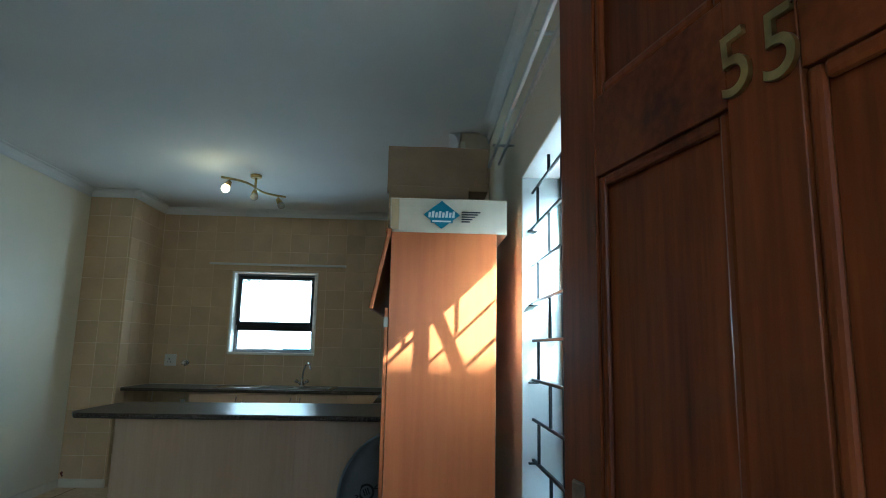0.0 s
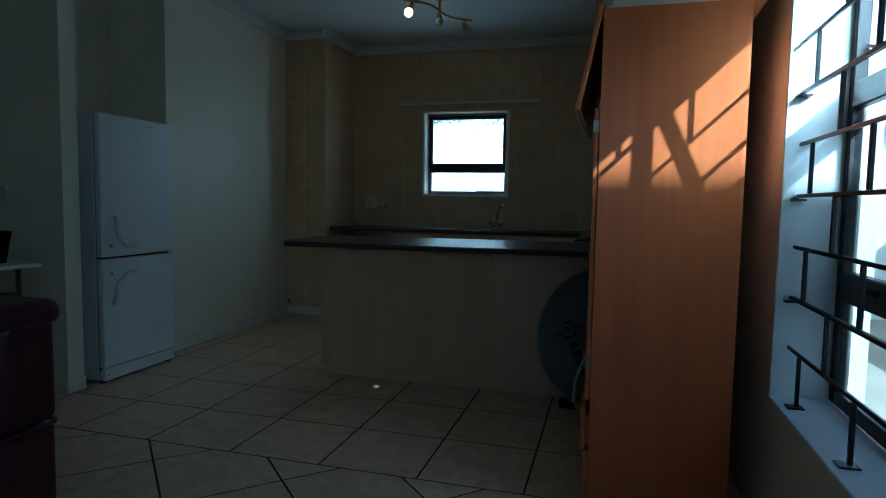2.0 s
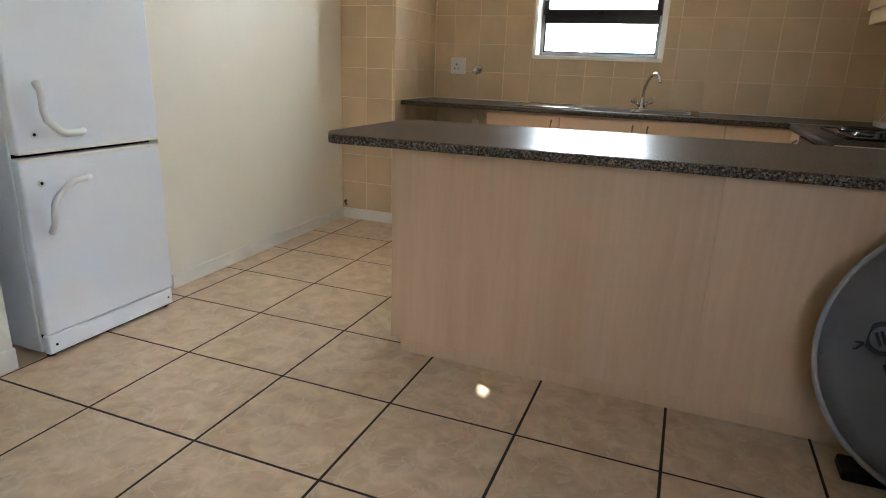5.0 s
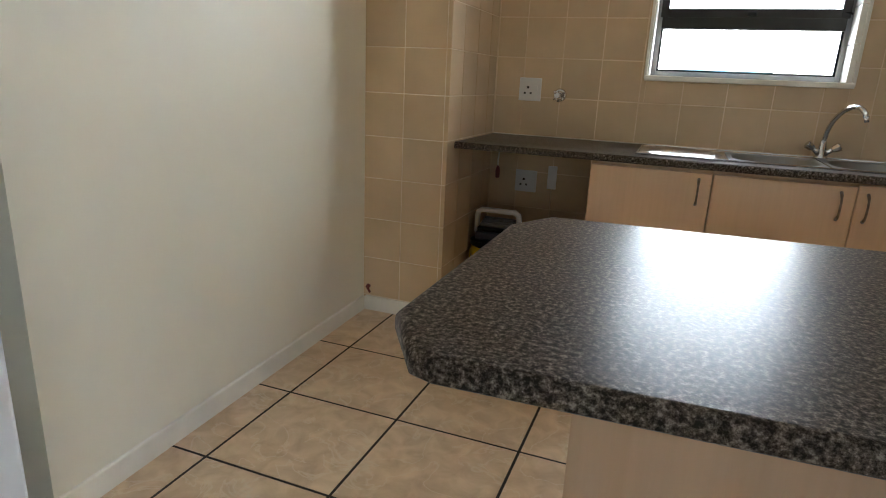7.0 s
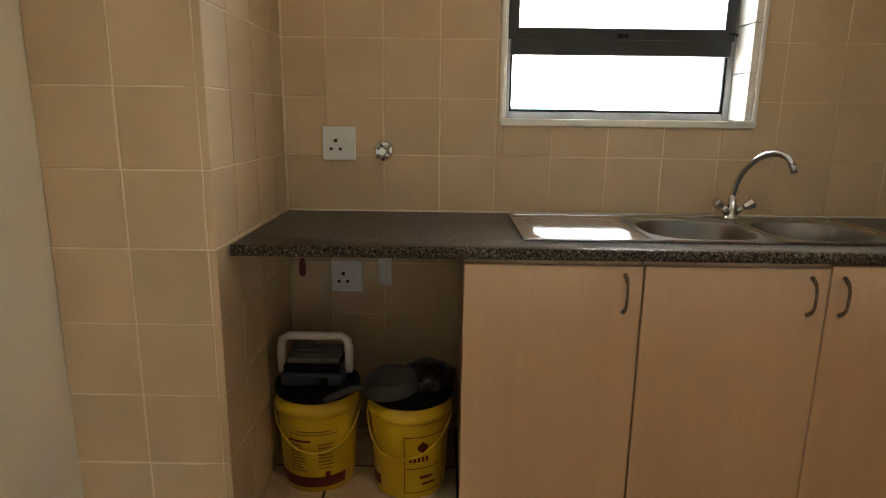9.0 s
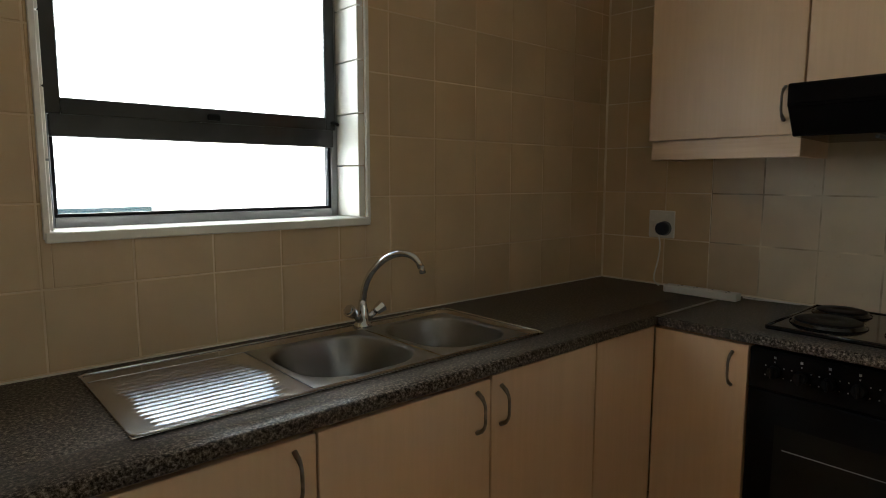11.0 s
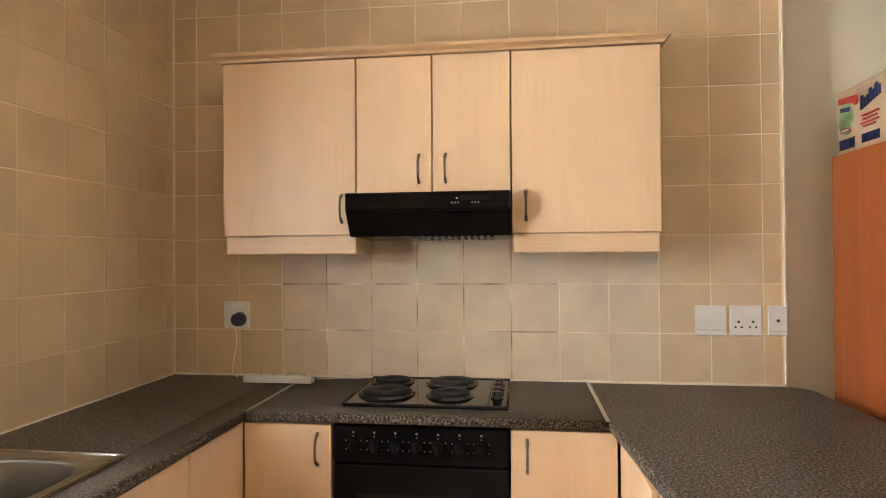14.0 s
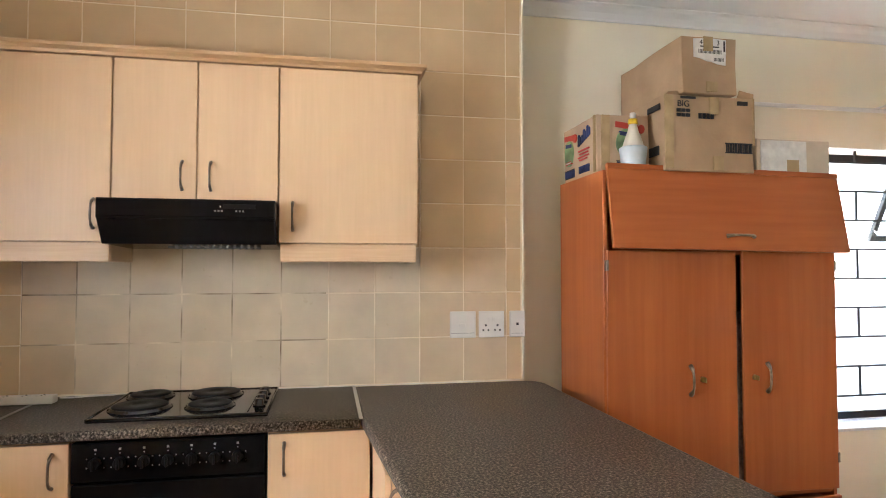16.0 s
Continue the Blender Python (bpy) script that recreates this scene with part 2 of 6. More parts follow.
M_FRAME = material("bronze_window_frame", (0.018, 0.016, 0.015), 0.4, 0.3, vary=0.2, scale=10)
M_BAR = material("black_bar_paint", (0.014, 0.013, 0.014), 0.35, vary=0.3, scale=25, bump=0.2)
M_WHITE = material("white_plastic", (0.72, 0.71, 0.68), 0.35, vary=0.04, scale=8)
M_FRIDGE = material("white_fridge_enamel", (0.77, 0.79, 0.81), 0.28, vary=0.012, scale=1.5, bump=0.0, bump_scale=2)
# evenly smooth surfaces: enamel and drawn steel
for m_, rough_ in ((M_FRIDGE, 0.3), (M_STEEL, 0.2), (M_BOWL_SHADE, 0.3), (M_CHROME, 0.1)):
    for link in list(m_.node_tree.links):
        if link.to_node.type == "BSDF_PRINCIPLED" and link.to_socket.name in ("Roughness", "Normal"):
            m_.node_tree.links.remove(link)
    m_.node_tree.nodes["Principled BSDF"].inputs["Roughness"].default_value = rough_
M_GREY_RUBBER = material("grey_seal", (0.16, 0.16, 0.15), 0.6)
M_CARD = material("brown_cardboard", (0.43, 0.29, 0.17), 0.75, vary=0.1, scale=5, bump=0.15, bump_scale=70)
M_CARD_SOAP = material("pinkish_cardboard", (0.54, 0.39, 0.26), 0.7, vary=0.08, scale=6, bump=0.12, bump_scale=70)
M_CARD_PALE = material("pale_cardboard", (0.62, 0.53, 0.41), 0.7, vary=0.08, scale=6, bump=0.12)
M_TAPE = material("packing_tape", (0.45, 0.33, 0.18), 0.15, vary=0.1, scale=15)
M_PAPER = material("paper_label", (0.74, 0.73, 0.70), 0.6, vary=0.08, scale=30)
M_INK = material("black_ink", (0.02, 0.02, 0.022), 0.6)
M_INK_RED = material("red_ink", (0.50, 0.05, 0.03), 0.6, vary=0.2)
M_INK_GREEN = material("green_ink", (0.28, 0.42, 0.20), 0.6, vary=0.3, scale=12)
M_INK_BLUE = material("blue_ink", (0.025, 0.045, 0.16), 0.6, vary=0.3, scale=12)
M_TEAL = material("teal_ink", (0.02, 0.17, 0.27), 0.5, vary=0.1)
M_YELLOW = material("yellow_bucket_plastic", (0.70, 0.48, 0.012), 0.35, vary=0.05, scale=6)
M_MAROON = material("maroon_leather", (0.050, 0.010, 0.019), 0.32, vary=0.25, scale=10, bump=0.35, bump_scale=120)
M_NAVY = material("navy_plastic", (0.015, 0.022, 0.05), 0.4)
M_BROWN = material("brown_print", (0.13, 0.015, 0.01), 0.5)
M_MARK = material("grey_print", (0.26, 0.26, 0.25), 0.6)
M_MILKY = material("milky_plastic", (0.55, 0.61, 0.65), 0.35, vary=0.03)
M_FUNNEL = material("cream_plastic", (0.72, 0.68, 0.58), 0.4, vary=0.04)
M_DISH_RIM = material("pale_grey_rim_paint", (0.34, 0.34, 0.33), 0.5, vary=0.1)
M_PAN = material("dark_grey_pan", (0.06, 0.064, 0.066), 0.4, vary=0.25, scale=14)
M_BAG = material("black_bag_film", (0.012, 0.012, 0.013), 0.28, vary=0.2, scale=12)
M_PRINT = material("faded_olive_print", (0.30, 0.16, 0.012), 0.5, vary=0.2)
M_SASH_GREY = material("grey_anodised_frame", (0.30, 0.30, 0.31), 0.42, 0.4, vary=0.08, scale=10)
M_TILE_WHITE = material("cream_white_reveal_tile", (0.82, 0.79, 0.71), 0.4, vary=0.04, scale=5, bump=0.05)
M_BLACK_GLOSS = material("glossy_black_enamel", (0.005, 0.005, 0.0055), 0.1, vary=0.2, scale=6, bump=0.01)
M_BLACK_GLOSS.node_tree.nodes["Principled BSDF"].inputs["Specular IOR Level"].default_value = 0.8
M_DISH = material("grey_dish_paint", (0.30, 0.30, 0.29), 0.45, vary=0.08, scale=4)
M_LINEN = material("patterned_linen", (0.46, 0.34, 0.35), 0.9, vary=0.25, scale=60)
M_GLASS = glass("clear_glass")
M_FROST = glass("dusty_glass", 0.12)
M_BULB = glow("lit_bulb", (1.0, 0.72, 0.36), 3.0)
M_BULB_OFF = material("unlit_bulb", (0.5, 0.48, 0.42), 0.15, vary=0.05)
M_OUT_WALL = material("white_outside_plaster", (0.80, 0.80, 0.78), 0.8, vary=0.05, scale=1.5, bump=0.2, bump_scale=40)
M_PAVE = material("outside_paving", (0.42, 0.36, 0.28), 0.8, vary=0.12, scale=2)
M_ROOF = material("grey_roof_tile", (0.20, 0.16, 0.17), 0.7, vary=0.2, scale=8)
M_LEAF = material("dry_creeper_leaf", (0.11, 0.105, 0.075), 0.7, vary=0.3, scale=15)
M_SKY_PANE = material("bluish_window_glass", (0.07, 0.13, 0.17), 0.1, vary=0.2, scale=3)
M_GROUND = material("dry_ground", (0.30, 0.26, 0.18), 0.95, vary=0.2, scale=0.5)

# ---- shape helpers ----
PLACE = {}


def part(name, bm, mat, parent=None, label=""):
    """Link a bmesh, given in world metres, as one mesh object under a thing or a part."""
    me = bpy.data.meshes.new(name)
    bm.normal_update()
    bm.to_mesh(me)
    bm.free()
    me.materials.append(mat)
    ob = new(name, me)
    PLACE[ob] = Matrix.Identity(4)
    if parent:
        ob.parent = parent
        ob.matrix_parent_inverse = PLACE[parent].inverted()
    if label:
        ob["label"] = label
    return ob


def thing(name, x, y, z, label, category, group="", kind="", rz=0):
    ob = new(name)
    ob.empty_display_size = 0.1
    ob.matrix_basis = pose(x, y, z, 0, 0, rz)
    PLACE[ob] = ob.matrix_basis.copy()
    return tagged(ob, label, category, group, kind)


def box(x0, x1, y0, y1, z0, z1, bevel=0.0, segs=1, bm=None, m=None):
    own = bmesh.new()
    bmesh.ops.create_cube(own, size=1.0, matrix=Matrix.Translation(((x0 + x1) / 2, (y0 + y1) / 2, (z0 + z1) / 2)) @ Matrix.Diagonal((abs(x1 - x0), abs(y1 - y0), abs(z1 - z0), 1)))
    if bevel:
        bmesh.ops.bevel(own, geom=own.edges[:], offset=bevel, segments=segs, affect="EDGES", profile=0.5)
    if m is not None:
        own.transform(m)
    return merge(bm, own)


def merge(bm, own):
    if bm is None:
        return own
    me = bpy.data.meshes.new("join")
    own.to_mesh(me)
    own.free()
    bm.from_mesh(me)
    bpy.data.meshes.remove(me)
    return bm


def rod(a, b, r, r2=None, sides=12, bm=None, caps=True):
    a, b = Vector(a), Vector(b)
    own = bmesh.new()
    d = b - a
    bmesh.ops.create_cone(own, cap_ends=caps, segments=sides, radius1=r, radius2=r if r2 is None else r2, depth=d.length,
                          matrix=Matrix.Translation((a + b) / 2) @ d.to_track_quat("Z", "Y").to_matrix().to_4x4())
    for f in own.faces:
        f.smooth = len(f.verts) == 4
    return merge(bm, own)


def tube(points, r, sides=8, bm=None):
    """A round tube through points."""
    own = bm or bmesh.new()
    pts = [Vector(p) for p in points]
    rings = []
    side = None
    for i, p in enumerate(pts):
        d = (pts[min(i + 1, len(pts) - 1)] - pts[max(i - 1, 0)]).normalized()
        if side is None:
            side = d.orthogonal().normalized()
        side = (side - d * side.dot(d)).normalized()
        up = d.cross(side)
        rr = r[i] if isinstance(r, (list, tuple)) else r
        rings.append([own.verts.new(p + rr * (math.cos(2 * math.pi * k / sides) * side + math.sin(2 * math.pi * k / sides) * up)) for k in range(sides)])
    for a, b in zip(rings, rings[1:]):
        for k in range(sides):
            f = own.faces.new((a[k], a[(k + 1) % sides], b[(k + 1) % sides], b[k]))
            f.smooth = True
    own.faces.new(rings[0][::-1])
    own.faces.new(rings[-1])
    return own


def lathe(profile, x, y, z, sides=28, bm=None):
    """A turned shape about the upright axis: profile of (radius, height)."""
    own = bm or bmesh.new()
    rings = [[own.verts.new((x + r * math.cos(2 * math.pi * k / sides), y + r * math.sin(2 * math.pi * k / sides), z + h)) for k in range(sides)] for r, h in profile]
    for a, b in zip(rings, rings[1:]):
        for k in range(sides):
            f = own.faces.new((a[k], a[(k + 1) % sides], b[(k + 1) % sides], b[k]))
            f.smooth = True
    own.faces.new(rings[0][::-1])
    own.faces.new(rings[-1])
    return own


def slab_round(outline, z0, z1, r):
    """A slab with a rounded top edge (a rolled laminate nosing)."""
    own = bmesh.new()
    n = len(outline)
    levels = [(z0, 0.003), (z0 + 0.003, 0.0)] + [(z1 - r + r * math.sin(radians(a)), r - r * math.cos(radians(a))) for a in (0, 22, 45, 67, 90)]
    rings = []
    for z, inset in levels:
        ring = []
        for i, (px, py) in enumerate(outline):
            d1 = Vector((px - outline[i - 1][0], py - outline[i - 1][1])).normalized()
            d2 = Vector((outline[(i + 1) % n][0] - px, outline[(i + 1) % n][1] - py)).normalized()
            n1, n2 = Vector((-d1.y, d1.x)), Vector((-d2.y, d2.x))
            k = inset / max(0.3, 1 + n1.dot(n2))
            ring.append(own.verts.new((px + (n1.x + n2.x) * k, py + (n1.y + n2.y) * k, z)))
        rings.append(ring)
    for a, b in zip(rings, rings[1:]):
        for k in range(n):
            f = own.faces.new((a[k], a[(k + 1) % n], b[(k + 1) % n], b[k]))
            f.smooth = True
    own.faces.new(rings[0][::-1])
    own.faces.new(rings[-1])
    return own


def prism(outline, z0, z1, chamfer=0.0, bm=None):
    """An upright prism over an outline of (x, y), anticlockwise, with a small chamfer round its top."""
    own = bm or bmesh.new()
    n = len(outline)
    levels = [(z0, 0.0), (z1 - chamfer, 0.0)] + ([(z1, chamfer)] if chamfer else [])
    if not chamfer:
        levels = [(z0, 0.0), (z1, 0.0)]
    rings = []
    for z, inset in levels:
        ring = []
        for i, (px, py) in enumerate(outline):
            ax, ay = outline[i - 1]
            bx, by = outline[(i + 1) % n]
            d1 = Vector((px - ax, py - ay)).normalized()
            d2 = Vector((bx - px, by - py)).normalized()
            n1, n2 = Vector((-d1.y, d1.x)), Vector((-d2.y, d2.x))
            k = inset / max(0.3, 1 + n1.dot(n2)) if inset else 0
            ring.append(own.verts.new((px + (n1.x + n2.x) * k, py + (n1.y + n2.y) * k, z)))
        rings.append(ring)
    for a, b in zip(rings, rings[1:]):
        for k in range(n):
            own.faces.new((a[k], a[(k + 1) % n], b[(k + 1) % n], b[k]))
    own.faces.new(rings[0][::-1])
    own.faces.new(rings[-1])
    return own


def clip(poly, x0, x1, y0, y1):
    """Cut a convex outline to a rectangle."""
    for axis, bound, keep in ((0, x0, 1), (0, x1, -1), (1, y0, 1), (1, y1, -1)):
        out = []
        for i, p in enumerate(poly):
            q = poly[i - 1]
            a, b = (q[axis] - bound) * keep, (p[axis] - bound) * keep
            if (a < 0) != (b < 0):
                s = a / (a - b)
                out.append((q[0] + s * (p[0] - q[0]), q[1] + s * (p[1] - q[1])))
            if b >= 0:
                out.append(p)
        poly = out
        if len(poly) < 3:
            return []
    return poly


def letters(name, text, size, m, mat, parent, depth=0.0006):
    """Raised lettering in the built-in font, turned into a mesh, at the pose m of its middle."""
    cu = bpy.data.curves.new(name, "FONT")
    cu.body, cu.size, cu.extrude, cu.align_x, cu.align_y = text, size, depth, "CENTER", "CENTER"
    tmp = bpy.data.objects.new(name, cu)
    scene.collection.objects.link(tmp)
    me = bpy.data.meshes.new_from_object(tmp.evaluated_get(bpy.context.evaluated_depsgraph_get()))
    bpy.data.objects.remove(tmp)
    bm = bmesh.new()
    bm.from_mesh(me)
    bm.transform(m)
    bpy.data.meshes.remove(me)
    return part(name, bm, mat, parent)


def structure(name, bm, mat, label=""):
    ob = part(name, bm, mat)
    return tagged(ob, label, "", "", "structure")


def bow_handle(name, parent, mat, p, along, out, length=0.11, r=0.0043, rise=0.031):
    """A bowed pull handle centred at p."""
    p, along, out = Vector(p), Vector(along), Vector(out)
    pts, rad = [], []
    for i in range(11):
        u = i / 10 * 2 - 1
        pts.append(p + along * (u * length / 2) + out * (rise * (1 - u ** 4) + 0.001))
        rad.append(r * (1.5 - 0.7 * (1 - abs(u))) if abs(u) > 0.75 else r)
    return part(name, tube(pts, rad), mat, parent, "bowed dark metal handle")


# ---- large structure ----
CEIL, CORN = 2.80, 2.735
BACK, RIGHT, LOUNGE, LEFT = 6.6, 0.487, 0.685, -3.03
LEFT_END = -2.992
PIER_X, PIER_Y = -2.605, 5.875

structure("ceiling", box(-4.4, 0.95, -0.1, 6.9, CEIL, CEIL + 0.12), M_CEIL, "smooth white painted ceiling")

# kitchen back wall with its window opening
bm = box(-3.6, -1.80, BACK + 0.002, BACK + 0.22, 0, CEIL)
box(-0.90, 0.492, BACK + 0.002, BACK + 0.22, 0, CEIL, bm=bm)
box(-1.80, -0.90, BACK + 0.002, BACK + 0.22, 0, 1.222, bm=bm)
box(-1.80, -0.90, BACK + 0.002, BACK + 0.22, 2.097, CEIL, bm=bm)
wall_back = structure("wall_back", bm, M_GROUT, "kitchen wall under painted tan tiles")
bm = box(RIGHT + 0.002, 0.95, 3.937, BACK + 0.22, 0, CEIL)
wall_kitchen = structure("wall_kitchen", bm, M_GROUT_PALE, "kitchen wall under tan and cream tiles")
bm = box(-3.029, PIER_X, PIER_Y, BACK - 0.002, 0, CEIL)
wall_pier = structure("wall_pier", bm, M_GROUT_PALE, "tiled pier in the kitchen corner")
WY0, WY1, WZ0, WZ1 = 0.86, 2.63, 0.522, 2.11
bm = box(LOUNGE, 0.92, WY1, 3.936, 0, CEIL)
box(LOUNGE, 0.92, 0.40, WY0, 0, CEIL, bm=bm)
box(LOUNGE + 0.03, 0.92, -0.10, 0.40, 0, CEIL, bm=bm)
box(LOUNGE, 0.92, WY0, WY1, 0, WZ0 - 0.02, bm=bm)
box(LOUNGE, 0.92, WY0, WY1, WZ1, CEIL, bm=bm)
structure("wall_lounge", bm, M_CREAM, "cream painted lounge wall")
bm = box(-4.4, -0.27, -0.10, 0.05, 0, CEIL)
box(-0.27, LOUNGE + 0.029, -0.10, 0.05, 2.06, CEIL, bm=bm)
structure("wall_entrance", bm, M_CREAM, "cream painted wall round the front door")
structure("wall_left", prism([(-3.62, 4.13), (LEFT_END, 4.13), (LEFT, PIER_Y), (LEFT, BACK - 0.001), (-3.62, BACK - 0.001)], 0, CEIL), M_CREAM, "cream painted kitchen wall")
structure("wall_alcove", box(-3.62, -3.5, 3.25, 4.129, 0, CEIL), M_CREAM, "cream wall behind the fridge")
structure("wall_partition", box(-4.4, -2.87, 3.14, 3.25, 0, CEIL), M_CREAM, "cream partition beside the fridge")
structure("wall_west", box(-4.4, -4.2, 0.05, 3.139, 0, CEIL), M_CREAM, "plain cream lounge wall")


def cornice(name, a, b, inward):
    """A coved cornice from a to b, curving from the wall to the ceiling."""
    a, b, inward = Vector((*a, 0)), Vector((*b, 0)), Vector((*inward, 0)).normalized()
    prof = [(0.0, CORN - 0.012), (0.010, CORN - 0.012), (0.010, CORN), (0.018, CORN + 0.03), (0.040, CORN + 0.052), (0.066, CORN + 0.058), (0.066, CEIL - 0.001), (0.0, CEIL - 0.001)]
    own = bmesh.new()
    r1 = [own.verts.new(a + inward * (d + 0.001) + Vector((0, 0, z))) for d, z in prof]
    r2 = [own.verts.new(b + inward * (d + 0.001) + Vector((0, 0, z))) for d, z in prof]
    for k in range(len(prof)):
        own.faces.new((r1[k], r1[(k + 1) % len(prof)], r2[(k + 1) % len(prof)], r2[k]))
    own.faces.new(r1[::-1])
    own.faces.new(r2)
    bmesh.ops.recalc_face_normals(own, faces=own.faces[:])
    return structure(name, own, M_CEIL, "white coved cornice")


cornice("trim_cornice_back", (PIER_X, BACK - 0.01), (RIGHT, BACK - 0.01), (0, -1))
cornice("trim_cornice_kitchen", (RIGHT - 0.01, BACK), (RIGHT - 0.01, 3.94), (-1, 0))
cornice("trim_cornice_lounge", (LOUNGE, 3.936), (LOUNGE, 0.05), (-1, 0))
cornice("trim_cornice_left", (LEFT_END, 4.13), (LEFT, PIER_Y), (PIER_Y - 4.13, LEFT_END - LEFT))
cornice("trim_cornice_pier", (LEFT, PIER_Y - 0.01), (PIER_X + 0.07, PIER_Y - 0.01), (0, -1))
cornice("trim_cornice_pier_side", (PIER_X + 0.01, PIER_Y - 0.08), (PIER_X + 0.01, BACK), (1, 0))
cornice("trim_cornice_partition", (-4.2, 3.14), (-2.87, 3.14), (0, -1))
cornice("trim_cornice_partition_end", (-2.87, 3.07), (-2.87, 3.32), (1, 0))
cornice("trim_cornice_alcove", (-3.5, 3.25), (-3.5, 4.13), (1, 0))
cornice("trim_cornice_alcove_end", (-3.5, 4.13), (LEFT_END + 0.067, 4.13), (0, -1))

bm = prism([(LEFT_END + 0.001, 4.126), (LEFT_END + 0.017, 4.126), (LEFT + 0.017, PIER_Y - 0.018), (LEFT + 0.001, PIER_Y - 0.018)], 0, 0.075, 0.004)
structure("baseboard_left", bm, M_SKIRT, "cream painted skirting board")
structure("baseboard_pier", box(LEFT + 0.017, PIER_X + 0.004, PIER_Y - 0.022, PIER_Y - 0.0025, 0, 0.075, 0.004), M_SKIRT, "cream painted skirting board")
structure("baseboard_partition", box(-4.2, -2.866, 3.124, 3.139, 0, 0.085, 0.004), M_SKIRT, "cream painted skirting board")
structure("baseboard_partition_end", box(-2.869, -2.855, 3.125, 3.252, 0, 0.085, 0.004), M_SKIRT, "cream painted skirting board")

# outside
structure("ground", box(-60, 60, -60, 60, -0.6, -0.25), M_GROUND, "dry ground outside")
structure("pavement", box(0.93, 9, -5, 16, -0.25, -0.05), M_PAVE, "sandy balcony paving")
structure("slab", box(-4.4, 0.925, -0.1, 6.82, -0.25, -0.012), M_FLOOR_GROUT, "concrete floor slab")
# added roof, out of view: keeps sun and open sky off the doorway
structure("porch_roof", box(-4, 0.925, -3.0, -0.105, 2.35, 2.5), M_OUT_WALL, "unseen flat roof added to keep sky light off the entrance")
# added low wall, out of view: weakens daylight that enters by the door
structure("wall_outside_porch", box(-4.0, 0.925, -1.85, -1.7, -0.012, 1.45), M_OUT_WALL, "unseen low wall added to dim the light through the doorway")
structure("porch", box(-4, 0.925, -3.0, -0.105, -0.25, -0.012), M_PAVE, "paved entrance porch")
structure("wall_outside_back", box(-4.5, 0.95, 8.6, 8.8, -0.25, 3.4), M_OUT_WALL, "sunlit white neighbouring wall")
for name_, z0, z1 in (("window_3", 1.93, 2.10), ("window_4", 0.95, 1.53)):
    nb = thing(name_, -1.34, 8.59, z0, "pale window in the neighbouring white wall", "window", kind="structure")
    nf = box(-1.70, -1.66, 8.57, 8.599, z0, z1, 0.003)
    box(-1.02, -0.98, 8.57, 8.599, z0, z1, 0.003, bm=nf)
    box(-1.66, -1.02, 8.57, 8.599, z0, z0 + 0.03, 0.003, bm=nf)
    box(-1.66, -1.02, 8.57, 8.599, z1 - 0.03, z1, 0.003, bm=nf)
    part("window_frame", nf, M_OUT_WALL, nb)
    part("pane", box(-1.66, -1.02, 8.585, 8.597, z0 + 0.03, z1 - 0.03), M_SKY_PANE, nb)
wall_out = structure("wall_outside_balcony", box(0.93, 1.015, 2.75, 3.2, -0.05, 2.9), M_OUT_WALL, "white plastered pier beside the window")
structure("wall_outside_parapet", box(3.2, 3.4, -5, 8.0, -0.05, 0.95), M_OUT_WALL, "white balcony parapet")
# added sun blocker: its top sets the lower edge of the wardrobe's sun patch
structure("wall_outside_wing", box(4.1, 6.88, -5.0, -3.0, -0.25, 6.862), M_OUT_WALL, "tall white block added to cut the sun through the lounge window")
structure("wall_outside_end", box(0.96, 3.4, 8.0, 8.2, -0.05, 0.95), M_OUT_WALL, "white balcony parapet")
house = thing("house", 7, 14.5, -0.25, "white house with a hipped grey tiled roof beyond the balcony", "house")
part("wall", box(3.2, 11, 11, 18, -0.25, 2.48), M_OUT_WALL, house)
part("window", box(4.4, 5.6, 10.96, 11.02, 0.9, 2.0, 0.01), M_FRAME, house)
part("window", box(7.4, 8.6, 10.96, 11.02, 0.9, 2.0, 0.01), M_FRAME, house)
part("fascia", box(2.9, 11.3, 10.66, 10.70, 2.42, 2.56), M_OUT_WALL, house)
bm = bmesh.new()
v = [bm.verts.new(p) for p in ((2.9, 10.7, 2.5), (11.3, 10.7, 2.5), (11.3, 18.3, 2.5), (2.9, 18.3, 2.5), (6.0, 14.5, 4.6), (8.6, 14.5, 4.6))]
for f in ((0, 1, 5, 4), (1, 2, 5), (2, 3, 4, 5), (3, 0, 4), (3, 2, 1, 0)):
    bm.faces.new([v[i] for i in f])
part("roof", bm, M_ROOF, house)


# floor tiles
floor = structure("floor", box(-4.4, 0.90, -0.1, 6.82, -0.011, -0.0016), M_FLOOR_GROUT, "beige ceramic tile floor with dark joints")
PITCH, JOINT, BORDER = 0.45, 0.0047, 2.72
shared = {}


def floor_tile(poly, ang, cx, cy):
    """One tile: an outline in world metres about its centre."""
    full = len(poly) == 4 and all(abs(math.hypot(p[0] - cx, p[1] - cy) - (PITCH / 2 - JOINT) * math.sqrt(2)) < 1e-4 for p in poly)
    key = ("f", ang) if full else None
    if key in shared:
        me = shared[key]
    else:
        own = prism([(px - cx, py - cy) for px, py in poly], -0.0014, 0.0, 0.001)
        me = bpy.data.meshes.new("tile")
        own.to_mesh(me)
        own.free()
        me.materials.append(M_FLOOR)
        if key:
            shared[key] = me
    ob = new("tile", me)
    ob.parent = floor
    ob.location = (cx, cy, 0)


